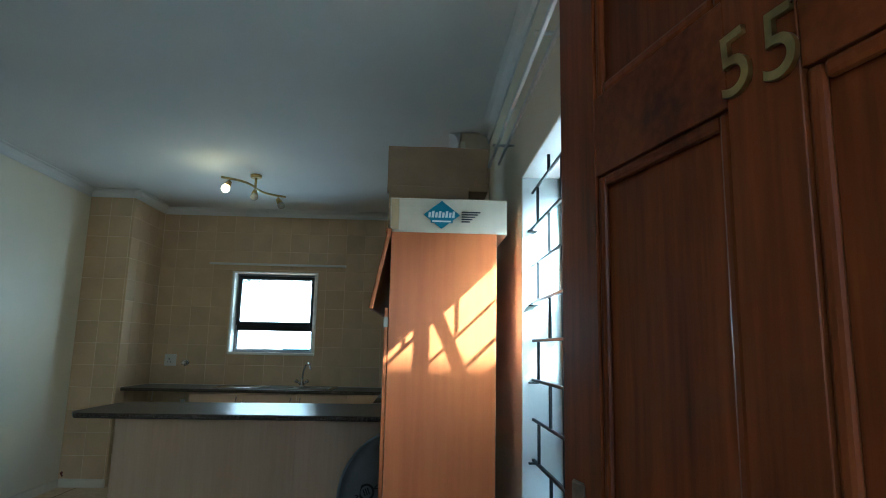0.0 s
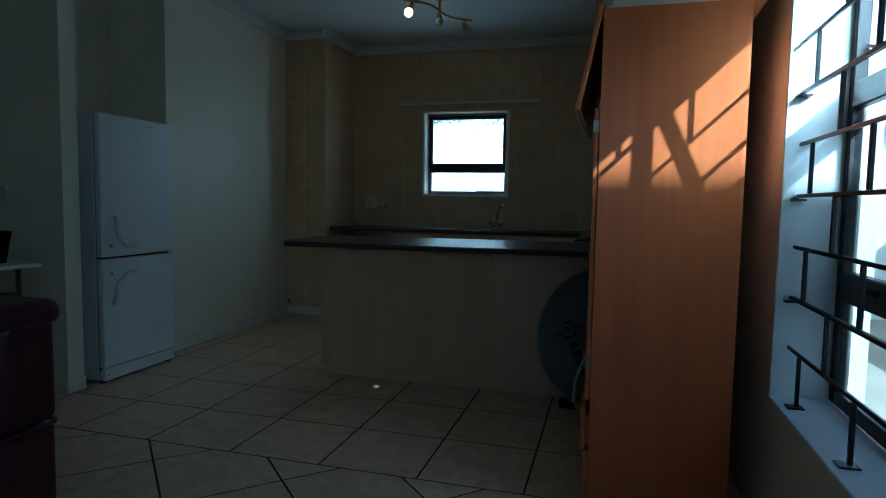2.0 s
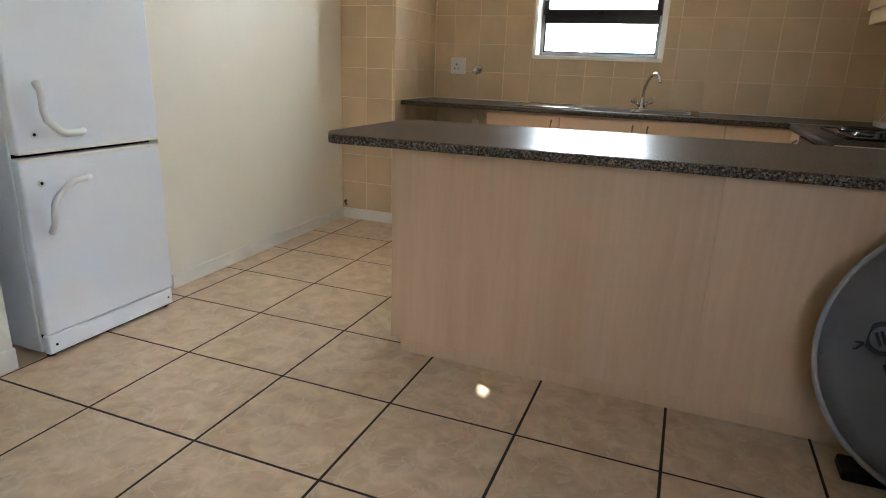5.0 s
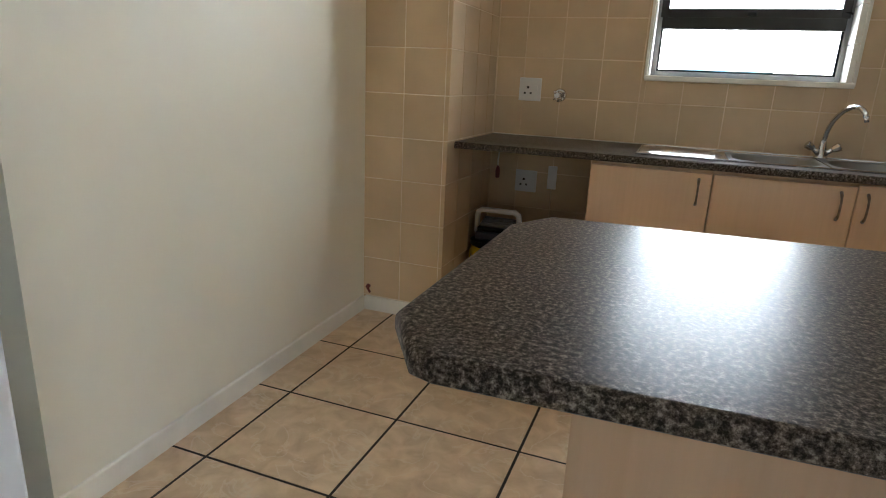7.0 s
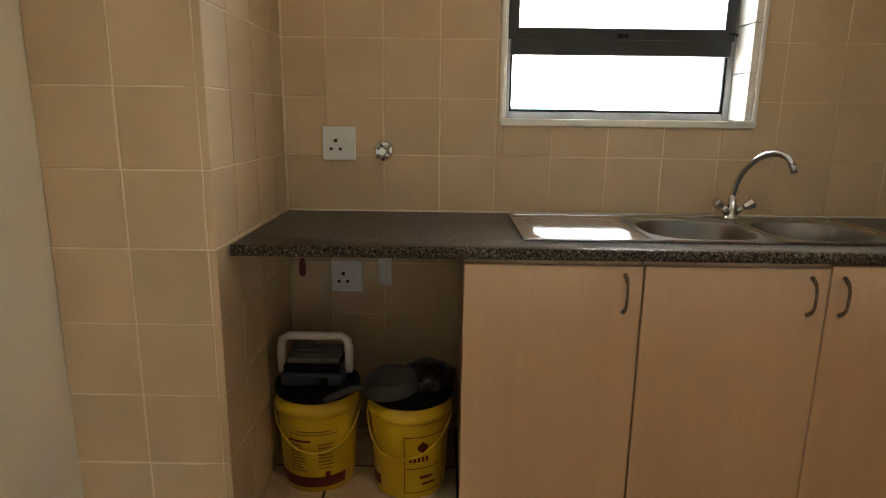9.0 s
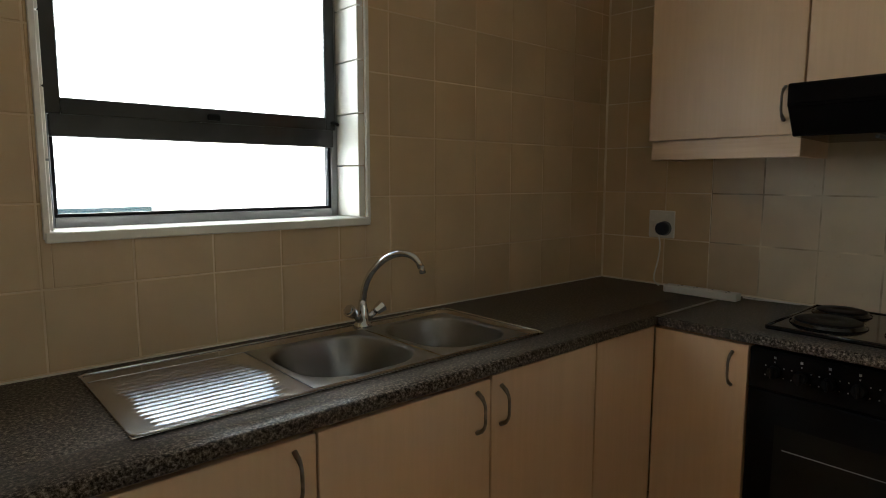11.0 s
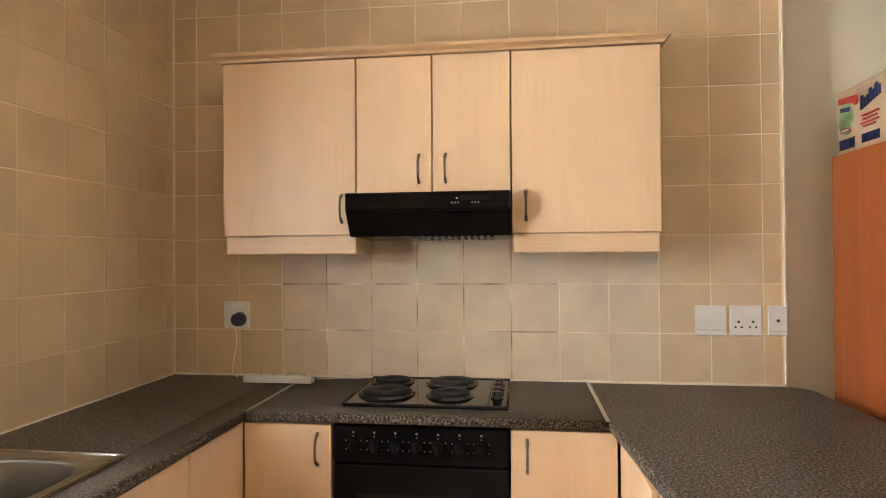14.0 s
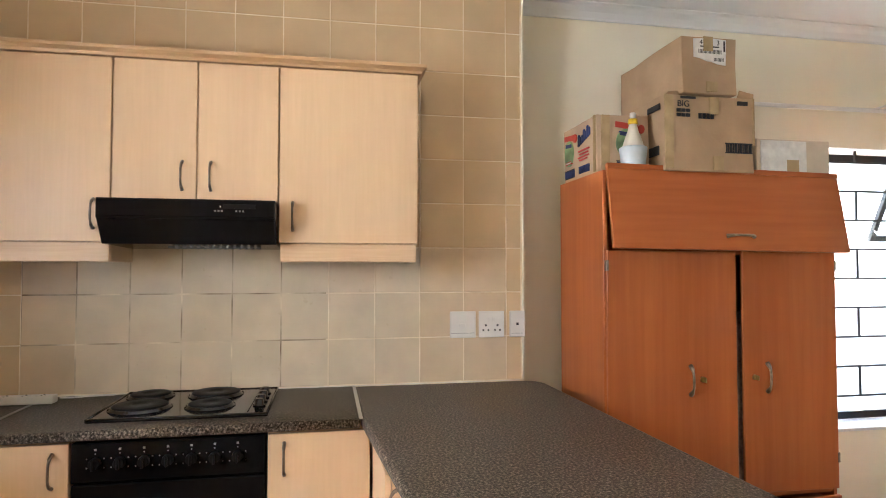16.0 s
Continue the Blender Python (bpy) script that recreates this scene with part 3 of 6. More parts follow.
def lay(ang, ox, oy, x0, x1, y0, y1):
    c, s = math.cos(radians(ang)), math.sin(radians(ang))
    h = PITCH / 2 - JOINT
    for i in range(-16, 17):
        for j in range(-16, 17):
            u, w = (i + 0.5) * PITCH, (j + 0.5) * PITCH
            cx, cy = ox + c * u - s * w, oy + s * u + c * w
            poly = [(cx + c * a - s * b, cy + s * a + c * b) for a, b in ((-h, -h), (h, -h), (h, h), (-h, h))]
            poly = clip(poly, x0, x1, y0, y1)
            if len(poly) >= 3:
                area = abs(sum(poly[k - 1][0] * poly[k][1] - poly[k][0] * poly[k - 1][1] for k in range(len(poly)))) / 2
                if area > 0.0006:
                    floor_tile(poly, ang, cx, cy)


lay(0, -1.95, BORDER, -3.5, LOUNGE, BORDER + JOINT, BACK)
lay(45, -1.121, 2.54, -4.2, LOUNGE, -0.10, BORDER - JOINT)

# wall tiles
TP, TJ = 0.2055, 0.0018


def wall_tiles(wall, origin, along, inward, u0, u1, z0, z1, uo, zo, hole=None, pale=None, thick=0.008):
    """Tiles on a wall: u runs along the wall from the origin; uo, zo: where a joint lies."""
    origin, along, inward = Vector(origin), Vector(along), Vector(inward)
    i0, i1 = math.floor((u0 - uo) / TP), math.ceil((u1 - uo) / TP)
    j0, j1 = math.floor((z0 - zo) / TP), math.ceil((z1 - zo) / TP)
    for i in range(i0, i1):
        for j in range(j0, j1):
            a0, a1 = max(u0, uo + i * TP + TJ), min(u1, uo + (i + 1) * TP - TJ)
            b0, b1 = max(z0, zo + j * TP + TJ), min(z1, zo + (j + 1) * TP - TJ)
            if a1 - a0 < 0.01 or b1 - b0 < 0.01:
                continue
            rects = [(a0, a1, b0, b1)]
            if hole and a1 > hole[0] and a0 < hole[1] and b1 > hole[2] and b0 < hole[3]:
                rects = []
                if a0 < hole[0]:
                    rects.append((a0, hole[0], b0, b1))
                if a1 > hole[1]:
                    rects.append((hole[1], a1, b0, b1))
                m0, m1 = max(a0, hole[0]), min(a1, hole[1])
                if b0 < hole[2]:
                    rects.append((m0, m1, b0, hole[2]))
                if b1 > hole[3]:
                    rects.append((m0, m1, hole[3], b1))
            for r0, r1, s0, s1 in rects:
                w, h = r1 - r0, s1 - s0
                if w < 0.004 or h < 0.004:
                    continue
                mat = pale(r0 + w / 2, s0 + h / 2) if pale else M_TAN
                key = (round(w, 4), round(h, 4), mat.name, tuple(along), tuple(inward))
                if key not in shared:
                    own = bmesh.new()
                    c = 0.002
                    back = [(-w / 2, -h / 2), (w / 2, -h / 2), (w / 2, h / 2), (-w / 2, h / 2)]
                    front = [(x * (1 - 2 * c / w), z * (1 - 2 * c / h)) for x, z in back]
                    rings = [[own.verts.new(along * x + inward * d + Vector((0, 0, z))) for x, z in ring] for ring, d in ((back, 0.0), (back, thick - c), (front, thick))]
                    for ra, rb in zip(rings, rings[1:]):
                        for k in range(4):
                            own.faces.new((ra[k], ra[(k + 1) % 4], rb[(k + 1) % 4], rb[k]))
                    own.faces.new(rings[-1])
                    bmesh.ops.recalc_face_normals(own, faces=own.faces[:])
                    me = bpy.data.meshes.new("tile")
                    own.to_mesh(me)
                    own.free()
                    me.materials.append(mat)
                    shared[key] = me
                ob = new("tile", shared[key])
                ob.parent = wall
                ob.location = origin + along * (r0 + w / 2) + inward * 0.0005 + Vector((0, 0, s0 + h / 2))


ZT = 0.897


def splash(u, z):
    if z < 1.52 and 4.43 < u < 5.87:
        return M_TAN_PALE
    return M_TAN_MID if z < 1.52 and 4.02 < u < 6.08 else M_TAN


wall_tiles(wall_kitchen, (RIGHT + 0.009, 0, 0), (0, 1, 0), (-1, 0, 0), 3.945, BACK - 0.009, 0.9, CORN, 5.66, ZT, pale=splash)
wall_tiles(wall_back, (0, BACK + 0.009, 0), (1, 0, 0), (0, -1, 0), PIER_X + 0.009, RIGHT, 0.0, CORN, 0.025, ZT, hole=(-1.80, -0.90, 1.222, 2.097))
wall_tiles(wall_pier, (0, PIER_Y + 0.0065, 0), (1, 0, 0), (0, -1, 0), LEFT + 0.001, PIER_X + 0.008, 0.0, CORN, -2.825, ZT)
wall_tiles(wall_pier, (PIER_X - 0.0065, 0, 0), (0, 1, 0), (1, 0, 0), PIER_Y, BACK - 0.001, 0.0, CORN, 6.06, ZT)
structure("grout_stained", box(RIGHT + 0.0012, RIGHT + 0.0022, 4.85, 6.07, 0.9, 1.51), M_GROUT_DARK, "stained dark joints behind the hob")
# tiles in the window reveal
for x0, way in ((-1.80, 1), (-0.90, -1)):
    for k in range(5):
        z0 = 1.24 + k * 0.171
        part("tile", box(x0, x0 + way * (0.008 if way > 0 else 0.024), BACK + 0.002, BACK + 0.135, z0 + 0.002, z0 + 0.169, 0.0015), M_TILE_WHITE, wall_back)
structure("trim_tile_edge", box(RIGHT - 0.004, RIGHT + 0.03, 3.930, 3.9365, 0.9, CORN), M_CREAM, "cream plaster edge beside the tiles")
# ---- kitchen window ----


def window_frame(name, label):
    ob = thing(name, 0, 0, 0, label, "window", kind="structure")
    return ob


kw = window_frame("window_1", "black framed kitchen window with white reveal")
KX0, KX1, KZ0, KZ1, KY = -1.79, -0.925, 1.242, 2.087, BACK + 0.135
bm = box(-1.799, KX0 + 0.022, KY, KY + 0.05, 1.223, 2.096, 0.002)
box(KX1 - 0.022, -0.901, KY, KY + 0.05, 1.223, 2.096, 0.002, bm=bm)
box(KX0 + 0.022, KX1 - 0.022, KY, KY + 0.05, 1.223, KZ0 + 0.024, 0.002, bm=bm)
box(KX0 + 0.022, KX1 - 0.022, KY, KY + 0.05, KZ1 - 0.024, 2.096, 0.002, bm=bm)
part("window_frame", bm, M_SASH_GREY, kw, "grey aluminium outer frame")
part("transom", box(KX0 + 0.0222, KX1 - 0.0222, KY - 0.0158, KY + 0.05, 1.474, 1.5303, 0.001), M_FRAME, kw)
SX_0, SX_1 = KX0 + 0.012, KX1 - 0.012
bm = box(SX_0, SX_0 + 0.038, KY - 0.016, KY - 0.0005, 1.5305, KZ1 - 0.012, 0.003)
box(SX_1 - 0.038, SX_1, KY - 0.016, KY - 0.0005, 1.5305, KZ1 - 0.012, 0.003, bm=bm)
box(SX_0 + 0.038, SX_1 - 0.038, KY - 0.016, KY - 0.0005, 1.5305, 1.572, 0.001, bm=bm)
box(SX_0 + 0.038, SX_1 - 0.038, KY - 0.016, KY - 0.0005, KZ1 - 0.05, KZ1 - 0.012, 0.003, bm=bm)
sash = part("sash", bm, M_FRAME, kw, "black top-hung sash, shut")
pane = part("pane", box(SX_0 + 0.036, SX_1 - 0.036, KY - 0.010, KY - 0.006, 1.570, KZ1 - 0.048), M_GLASS, sash)
pane.visible_shadow = False
part("catch", box(-1.375, -1.335, KY - 0.030, KY - 0.0165, 1.537, 1.556, 0.004), M_BLACK_MATT, sash)
part("peg_stay", tube([(SX_1 - 0.02, KY - 0.018, 1.556), (SX_1 - 0.004, KY - 0.028, 1.552), (SX_1 + 0.004, KY - 0.028, 1.548)], 0.005, 8), M_BLACK_MATT, sash)
bm = box(KX0 + 0.0222, KX0 + 0.031, KY + 0.006, KY + 0.03, KZ0 + 0.0242, 1.4738, 0.001)
box(KX1 - 0.031, KX1 - 0.0222, KY + 0.006, KY + 0.03, KZ0 + 0.0242, 1.4738, 0.001, bm=bm)
box(KX0 + 0.031, KX1 - 0.031, KY + 0.006, KY + 0.03, KZ0 + 0.0242, KZ0 + 0.033, 0.001, bm=bm)
part("gasket", bm, M_BLACK_MATT, kw, "thin black glazing gasket")
pane = part("pane", box(KX0 + 0.030, KX1 - 0.030, KY + 0.016, KY + 0.020, KZ0 + 0.032, 1.4737), M_GLASS, kw)
pane.visible_shadow = False
part("window_sill", box(-1.812, -0.888, BACK - 0.014, KY, 1.214, 1.24, 0.003), M_TILE_WHITE, kw, "white tiled sill")
bm = box(-1.815, -1.80, BACK - 0.010, BACK + 0.002, 1.222, 2.112, 0.002)
box(-0.90, -0.885, BACK - 0.010, BACK + 0.002, 1.222, 2.112, 0.002, bm=bm)
box(-1.80, -0.90, BACK - 0.010, BACK + 0.002, 2.097, 2.112, 0.002, bm=bm)
part("edge_trim", bm, M_TILE_WHITE, kw, "white plastic tile edging")
rail = thing("curtain_rail", -1.4, BACK, 2.17, "thin white curtain rail above the kitchen window", "curtain rail")
part("track", box(-2.06, -0.60, BACK - 0.052, BACK - 0.03, 2.176, 2.198, 0.003), M_WHITE, rail)
part("end_stop", box(-0.5995, -0.582, BACK - 0.055, BACK - 0.027, 2.172, 2.202, 0.004), M_WHITE, rail)
for x in (-0.70, -0.655, -0.625):
    glider = part("glider", box(x - 0.005, x + 0.005, BACK - 0.047, BACK - 0.035, 2.162, 2.1755, 0.002), M_BRASS, rail, "small brass curtain glider")
    part("eye", tube([(x + 0.006 * math.cos(a), BACK - 0.041, 2.157 + 0.006 * math.sin(a)) for a in (1.5, 0.4, -0.7, -1.8, -2.9, -4.0)], 0.0018, 6), M_BRASS, glider)
for x in (-1.95, -1.38, -0.66):
    part("bracket", box(x - 0.01, x + 0.01, BACK - 0.0295, BACK - 0.0005, 2.178, 2.20, 0.002), M_WHITE, rail)

# creeper hanging over the top of the kitchen window, outside
rng = random.Random(7)
bm = bmesh.new()
for k in range(420):
    x = rng.uniform(-1.76, -0.95)
    droop = 0.075 + 0.03 * math.sin(x * 9.0) + 0.02 * math.sin(x * 23.0)
    c = Vector((x, rng.uniform(6.785, 6.815), 2.06 - droop * rng.random() ** 0.8))
    q = pose(c.x, c.y, c.z, rng.uniform(50, 130), rng.uniform(-180, 180), rng.uniform(-30, 30))
    a, b = rng.uniform(0.007, 0.013), rng.uniform(0.004, 0.008)
    f = [bm.verts.new(q @ Vector(p)) for p in ((-a, 0, 0), (0, -b, 0.001), (a, 0, 0), (0, b, 0.001))]
    bm.faces.new(f)
tagged(part("creeper", bm, M_LEAF), "dry creeper leaves hanging over the kitchen window", "creeper", kind="stuff")

# ---- lounge window ----
lw = window_frame("window_2", "bronze framed lounge window with an open top sash")
FX0, FX1 = 0.862, 0.902


def bar_box(y0, y1, z0, z1, bm=None, x0=FX0, x1=FX1, m=None):
    return box(x0, x1, y0, y1, z0, z1, 0.004, bm=bm, m=m)


bm = bar_box(WY1 - 0.034, WY1 - 0.001, WZ0, WZ1 - 0.001)
bar_box(WY0 + 0.001, WY0 + 0.045, WZ0, WZ1 - 0.001, bm)
bar_box(WY0 + 0.045, WY1 - 0.045, WZ0, WZ0 + 0.045, bm)
bar_box(WY0 + 0.045, WY1 - 0.045, WZ1 - 0.046, WZ1 - 0.001, bm)
part("window_frame", bm, M_FRAME, lw)
MULL = (1.985, 1.405)
for y in MULL:
    part("mullion", bar_box(y - 0.020, y + 0.020, WZ0 + 0.045, WZ1 - 0.046), M_FRAME, lw)
edges = [(2.005, WY1 - 0.034), (1.425, 1.965), (WY0 + 0.045, 1.385)]
for y0, y1 in edges:
    if y0 == 1.425:
        # plain fixed light in the middle
        pane = part("pane", box(0.878, 0.882, y0, y1, WZ0 + 0.045, WZ1 - 0.046), M_GLASS, lw)
        pane.visible_shadow = False
        continue
    part("transom", bar_box(y0, y1, 0.86, 0.955), M_FRAME, lw)
    part("transom", bar_box(y0, y1, 1.47, 1.55), M_FRAME, lw)
    for z0, z1 in ((WZ0 + 0.045, 0.86), (0.955, 1.47)):
        pane = part("pane", box(0.878, 0.882, y0, y1, z0, z1), M_GLASS, lw)
        pane.visible_shadow = False
    # top-hung sash, open outwards
    tip = Matrix.Translation((0.89, 0, WZ1 - 0.05)) @ pose(0, 0, 0, 0, -24, 0) @ Matrix.Translation((-0.89, 0, -(WZ1 - 0.05)))
    bm = box(0.875, 0.905, y0 + 0.012, y0 + 0.04, 1.555, WZ1 - 0.05, 0.003, m=tip)
    box(0.875, 0.905, y1 - 0.04, y1 - 0.004, 1.555, WZ1 - 0.05, 0.003, bm=bm, m=tip)
    box(0.875, 0.905, y0 + 0.04, y1 - 0.04, 1.555, 1.595, 0.003, bm=bm, m=tip)
    box(0.875, 0.905, y0 + 0.04, y1 - 0.04, WZ1 - 0.085, WZ1 - 0.05, 0.003, bm=bm, m=tip)
    sash = part("sash", bm, M_FRAME, lw, "open top-hung sash")
    pane = part("pane", box(0.888, 0.892, y0 + 0.04, y1 - 0.04, 1.595, WZ1 - 0.085, m=tip), M_GLASS, sash)
    pane.visible_shadow = False
    for yy in (y0 + 0.012, y1 - 0.012):
        part("stay", tube([(0.89, yy, 1.66), (1.03, yy, 1.64), (1.09, yy, 1.70)], 0.006, 6), M_ALU, sash)
    part("catch", box(0.840, 0.856, (y0 + y1) / 2 - 0.03, (y0 + y1) / 2 + 0.03, 0.915, 0.935, 0.004), M_BLACK_MATT, lw)
part("window_sill", box(LOUNGE - 0.004, 0.865, WY0 + 0.001, WY1 - 0.001, WZ0 - 0.019, WZ0 - 0.0005, 0.003), M_REVEAL, lw, "white painted sill")
bm = box(LOUNGE + 0.003, 0.854, WY1 - 0.004, WY1 + 0.001, WZ0, WZ1)
box(LOUNGE + 0.003, 0.854, WY0 - 0.001, WY0 + 0.004, WZ0, WZ1, bm=bm)
box(LOUNGE + 0.003, 0.854, WY0 + 0.004, WY1 - 0.004, WZ1 - 0.004, WZ1 + 0.001, bm=bm)
part("reveal", bm, M_REVEAL, lw, "white painted reveal")

bars = thing("burglar_bars", 0.733, 1.7, WZ0, "black painted steel burglar bars inside the lounge window", "burglar bars")
BX = 0.733
levels = [0.69 + 0.168 * k for k in range(9)]
for k, z in enumerate(levels):
    w = 0.007 if k % 2 else 0.0045
    part("bar", box(BX - w, BX + w, WY0 + 0.006, WY1 - 0.006, z - 0.006, z + 0.006, 0.0015), M_BAR, bars)
    if k % 2 == 1:
        part("plate", box(BX - 0.022, BX + 0.022, WY1 - 0.03, WY1 - 0.0045, z - 0.016, z - 0.010, 0.001), M_BAR, bars)
for k in range(10):
    z0 = WZ0 + 0.002 if k == 0 else levels[k - 1] + 0.006
    z1 = levels[k] - 0.006 if k < 9 else WZ1 - 0.006
    off = 2.50 if k % 2 == 0 else 2.275
    y = off
    while y > WY0 + 0.05:
        part("rung", box(BX - 0.006, BX + 0.006, y - 0.006, y + 0.006, z0, z1, 0.0015), M_BAR, bars)
        if k == 0:
            part("foot", box(BX - 0.03, BX + 0.02, y - 0.022, y + 0.022, WZ0, WZ0 + 0.005, 0.001), M_BAR, bars)
        y -= 0.447

lrail = thing("curtain_rail", LOUNGE, 1.6, 2.30, "pair of white curtain rails above the lounge window", "curtain rail")
for d, z in ((0.10, 2.30), (0.045, 2.32)):
    part("track", box(LOUNGE - d - 0.007, LOUNGE - d + 0.007, 0.45, 3.1, z - 0.010, z + 0.010, 0.003), M_WHITE, lrail)
for y in (0.7, 1.75, 2.85):
    part("bracket", box(LOUNGE - 0.11, LOUNGE - 0.001, y - 0.012, y + 0.012, 2.333, 2.341, 0.002), M_WHITE, lrail)

# ---- front door ----
door = thing("front_door", 0.666, 0.067, 0.0, "varnished mahogany panel door standing open, with brass numerals", "door")
DA = 102.5
DM = Matrix.Translation((0.684, 0.071, 0.0)) @ pose(0, 0, 0, 0, 0, DA)
# in the door's own axes: x from the hinge to the latch, y through its thickness (outer face at y = +0.02), z up
DW, DH = 0.913, 2.03


def dbox(x0, x1, y0, y1, z0, z1, bev=0.0012, bm=None, segs=1):
    return box(x0, x1, y0, y1, z0, z1, bev, segs, bm=bm, m=DM)


STILES = [(0.0, 0.118), (0.408, 0.505), (0.795, DW)]
for a, b in STILES:
    part("stile", dbox(a, b, -0.02, 0.02, 0.008, DH), M_MAHOG, door)
RAILS = [(0.008, 0.22), (0.83, 1.03), (1.587, 1.714), (1.92, DH)]
for z0, z1 in RAILS:
    for a, b in ((0.118, 0.408), (0.505, 0.795)):
        part("rail", dbox(a + 0.0005, b - 0.0005, -0.019, 0.019, z0, z1), M_MAHOG_H, door)
for z0, z1 in ((0.22, 0.83), (1.03, 1.587), (1.714, 1.92)):
    for a, b in ((0.118, 0.408), (0.505, 0.795)):
        part("panel", dbox(a - 0.005, b + 0.005, -0.006, 0.006, z0 - 0.005, z1 + 0.005, 0.0), M_MAHOG, door)
        bm = dbox(a + 0.001, a + 0.020, 0.006, 0.0172, z0 + 0.001, z1 - 0.001, 0.006, segs=2)
        dbox(b - 0.020, b - 0.001, 0.006, 0.0172, z0 + 0.001, z1 - 0.001, 0.006, bm, 2)
        dbox(a + 0.02, b - 0.02, 0.006, 0.0172, z0 + 0.001, z0 + 0.020, 0.006, bm, 2)
        dbox(a + 0.02, b - 0.02, 0.006, 0.0172, z1 - 0.020, z1 - 0.001, 0.006, bm, 2)
        part("moulding", bm, M_MAHOG, door)
hd = part("lever_handle", dbox(DW - 0.075, DW - 0.035, 0.021, 0.027, 0.99, 1.125, 0.004), M_PEWTER, door, "dark metal lever handle on a backplate")
own = tube([(0, 0, 0), (0, 0.028, 0), (-0.015, 0.034, 0), (-0.10, 0.034, -0.002)], [0.009, 0.009, 0.010, 0.008], 10)
own.transform(DM @ Matrix.Translation((DW - 0.055, 0.024, 1.045)))
part("lever", own, M_PEWTER, hd)
bm = dbox(DW - 0.075, DW - 0.035, -0.027, -0.021, 0.99, 1.125, 0.004)
part("inner_plate", bm, M_PEWTER, door)
own = tube([(0, 0, 0), (0, -0.035, 0), (-0.015, -0.04, 0), (-0.10, -0.04, -0.002)], [0.009, 0.009, 0.010, 0.008], 10)
own.transform(DM @ Matrix.Translation((DW - 0.055, -0.024, 1.045)))
part("inner_lever", own, M_PEWTER, door)
for k, (u, zz, rot) in enumerate(((0.484, 1.624, 4), (0.424, 1.617, 0))):
    letters("numeral", "5", 0.104, DM @ Matrix.Translation((u, 0.0245, zz)) @ pose(0, 0, 0, 90, 0, 180) @ pose(0, 0, 0, 0, 0, rot), M_BRASS, door, 0.003)
frame_d = thing("door_1", 0.18, -0.2, 0, "varnished wooden door frame of the entrance", "door frame", kind="structure")
part("jamb", box(0.690, 0.712, -0.09, 0.04, 0, 2.06, 0.003), M_MAHOG, frame_d)
part("jamb", box(-0.269, -0.245, -0.09, 0.04, 0, 2.06, 0.003), M_MAHOG, frame_d)
part("head", box(-0.245, 0.690, -0.09, 0.04, 2.036, 2.059, 0.003), M_MAHOG_H, frame_d)

# ---- worktops ----
WT0, WT1 = 0.861, 0.892


def nosed(x0, x1, y0, y1, r=0.014):
    """A length of worktop whose front edge (at y0) is rolled."""
    own = bmesh.new()
    prof = [(y1, WT0), (y0 + 0.003, WT0), (y0, WT0 + 0.003)] + [(y0 + r - r * math.cos(radians(a)), WT1 - r + r * math.sin(radians(a))) for a in (0, 22, 45, 67, 90)] + [(y1, WT1)]
    rings = [[own.verts.new((x, y, z)) for y, z in prof] for x in (x0, x1)]
    for k in range(len(prof)):
        own.faces.new((rings[0][k], rings[0][(k + 1) % len(prof)], rings[1][(k + 1) % len(prof)], rings[1][k])).smooth = 1 < k < 8
    own.faces.new(rings[0][::-1])
    own.faces.new(rings[1])
    bmesh.ops.recalc_face_normals(own, faces=own.faces[:])
    return own


SX0, SX1, SY0, SY1 = -1.775, -0.600, 6.070, 6.540
bm = nosed(PIER_X + 0.01, RIGHT - 0.002, 5.962, SY0 + 0.02)
for o in ([(PIER_X + 0.01, SY0 + 0.02), (SX0 + 0.02, SY0 + 0.02), (SX0 + 0.02, SY1 - 0.02), (PIER_X + 0.01, SY1 - 0.02)],
          [(SX1 - 0.02, SY0 + 0.02), (RIGHT - 0.002, SY0 + 0.02), (RIGHT - 0.002, SY1 - 0.02), (SX1 - 0.02, SY1 - 0.02)],
          [(PIER_X + 0.01, SY1 - 0.02), (RIGHT - 0.002, SY1 - 0.02), (RIGHT - 0.002, BACK - 0.002), (PIER_X + 0.01, BACK - 0.002)]):
    prism(o, WT0, WT1, 0.0, bm=bm)
sink_top = tagged(part("worktop", bm, M_TOP), "dark speckled laminate worktop round the sink", "worktop")
own = nosed(4.728, 5.959, -0.118, RIGHT - 0.002)
own.transform(Matrix(((0, 1, 0, 0), (1, 0, 0, 0), (0, 0, 1, 0), (0, 0, 0, 1))))
bmesh.ops.reverse_faces(own, faces=own.faces[:])
tagged(part("worktop", own, M_TOP), "dark speckled laminate worktop round the hob", "worktop")
arc = [(RIGHT - 0.10 + 0.098 * math.sin(radians(a)), 3.95 - 0.098 * math.cos(radians(a))) for a in range(0, 91, 15)]
tagged(part("worktop", slab_round([(-1.908, 3.90), (-1.84, 3.795), (-1.81, 3.785), (-0.6, 3.83)] + arc + [(RIGHT - 0.002, 4.722), (-0.10, 4.722), (-1.845, 4.575), (-1.908, 4.45)], WT0, WT1, 0.014), M_TOP),
       "dark speckled laminate breakfast counter with clipped corners", "worktop")
for y in (5.9605, 4.725):
    tagged(part("joint_strip", box(-0.121, RIGHT - 0.006, y - 0.007, y + 0.007, 0.8915, 0.8945, 0.001), M_ALU), "thin aluminium strip over a worktop joint", "strip")
bm = box(-2.59, RIGHT - 0.01, BACK - 0.005, BACK - 0.0005, 0.892, 0.896)
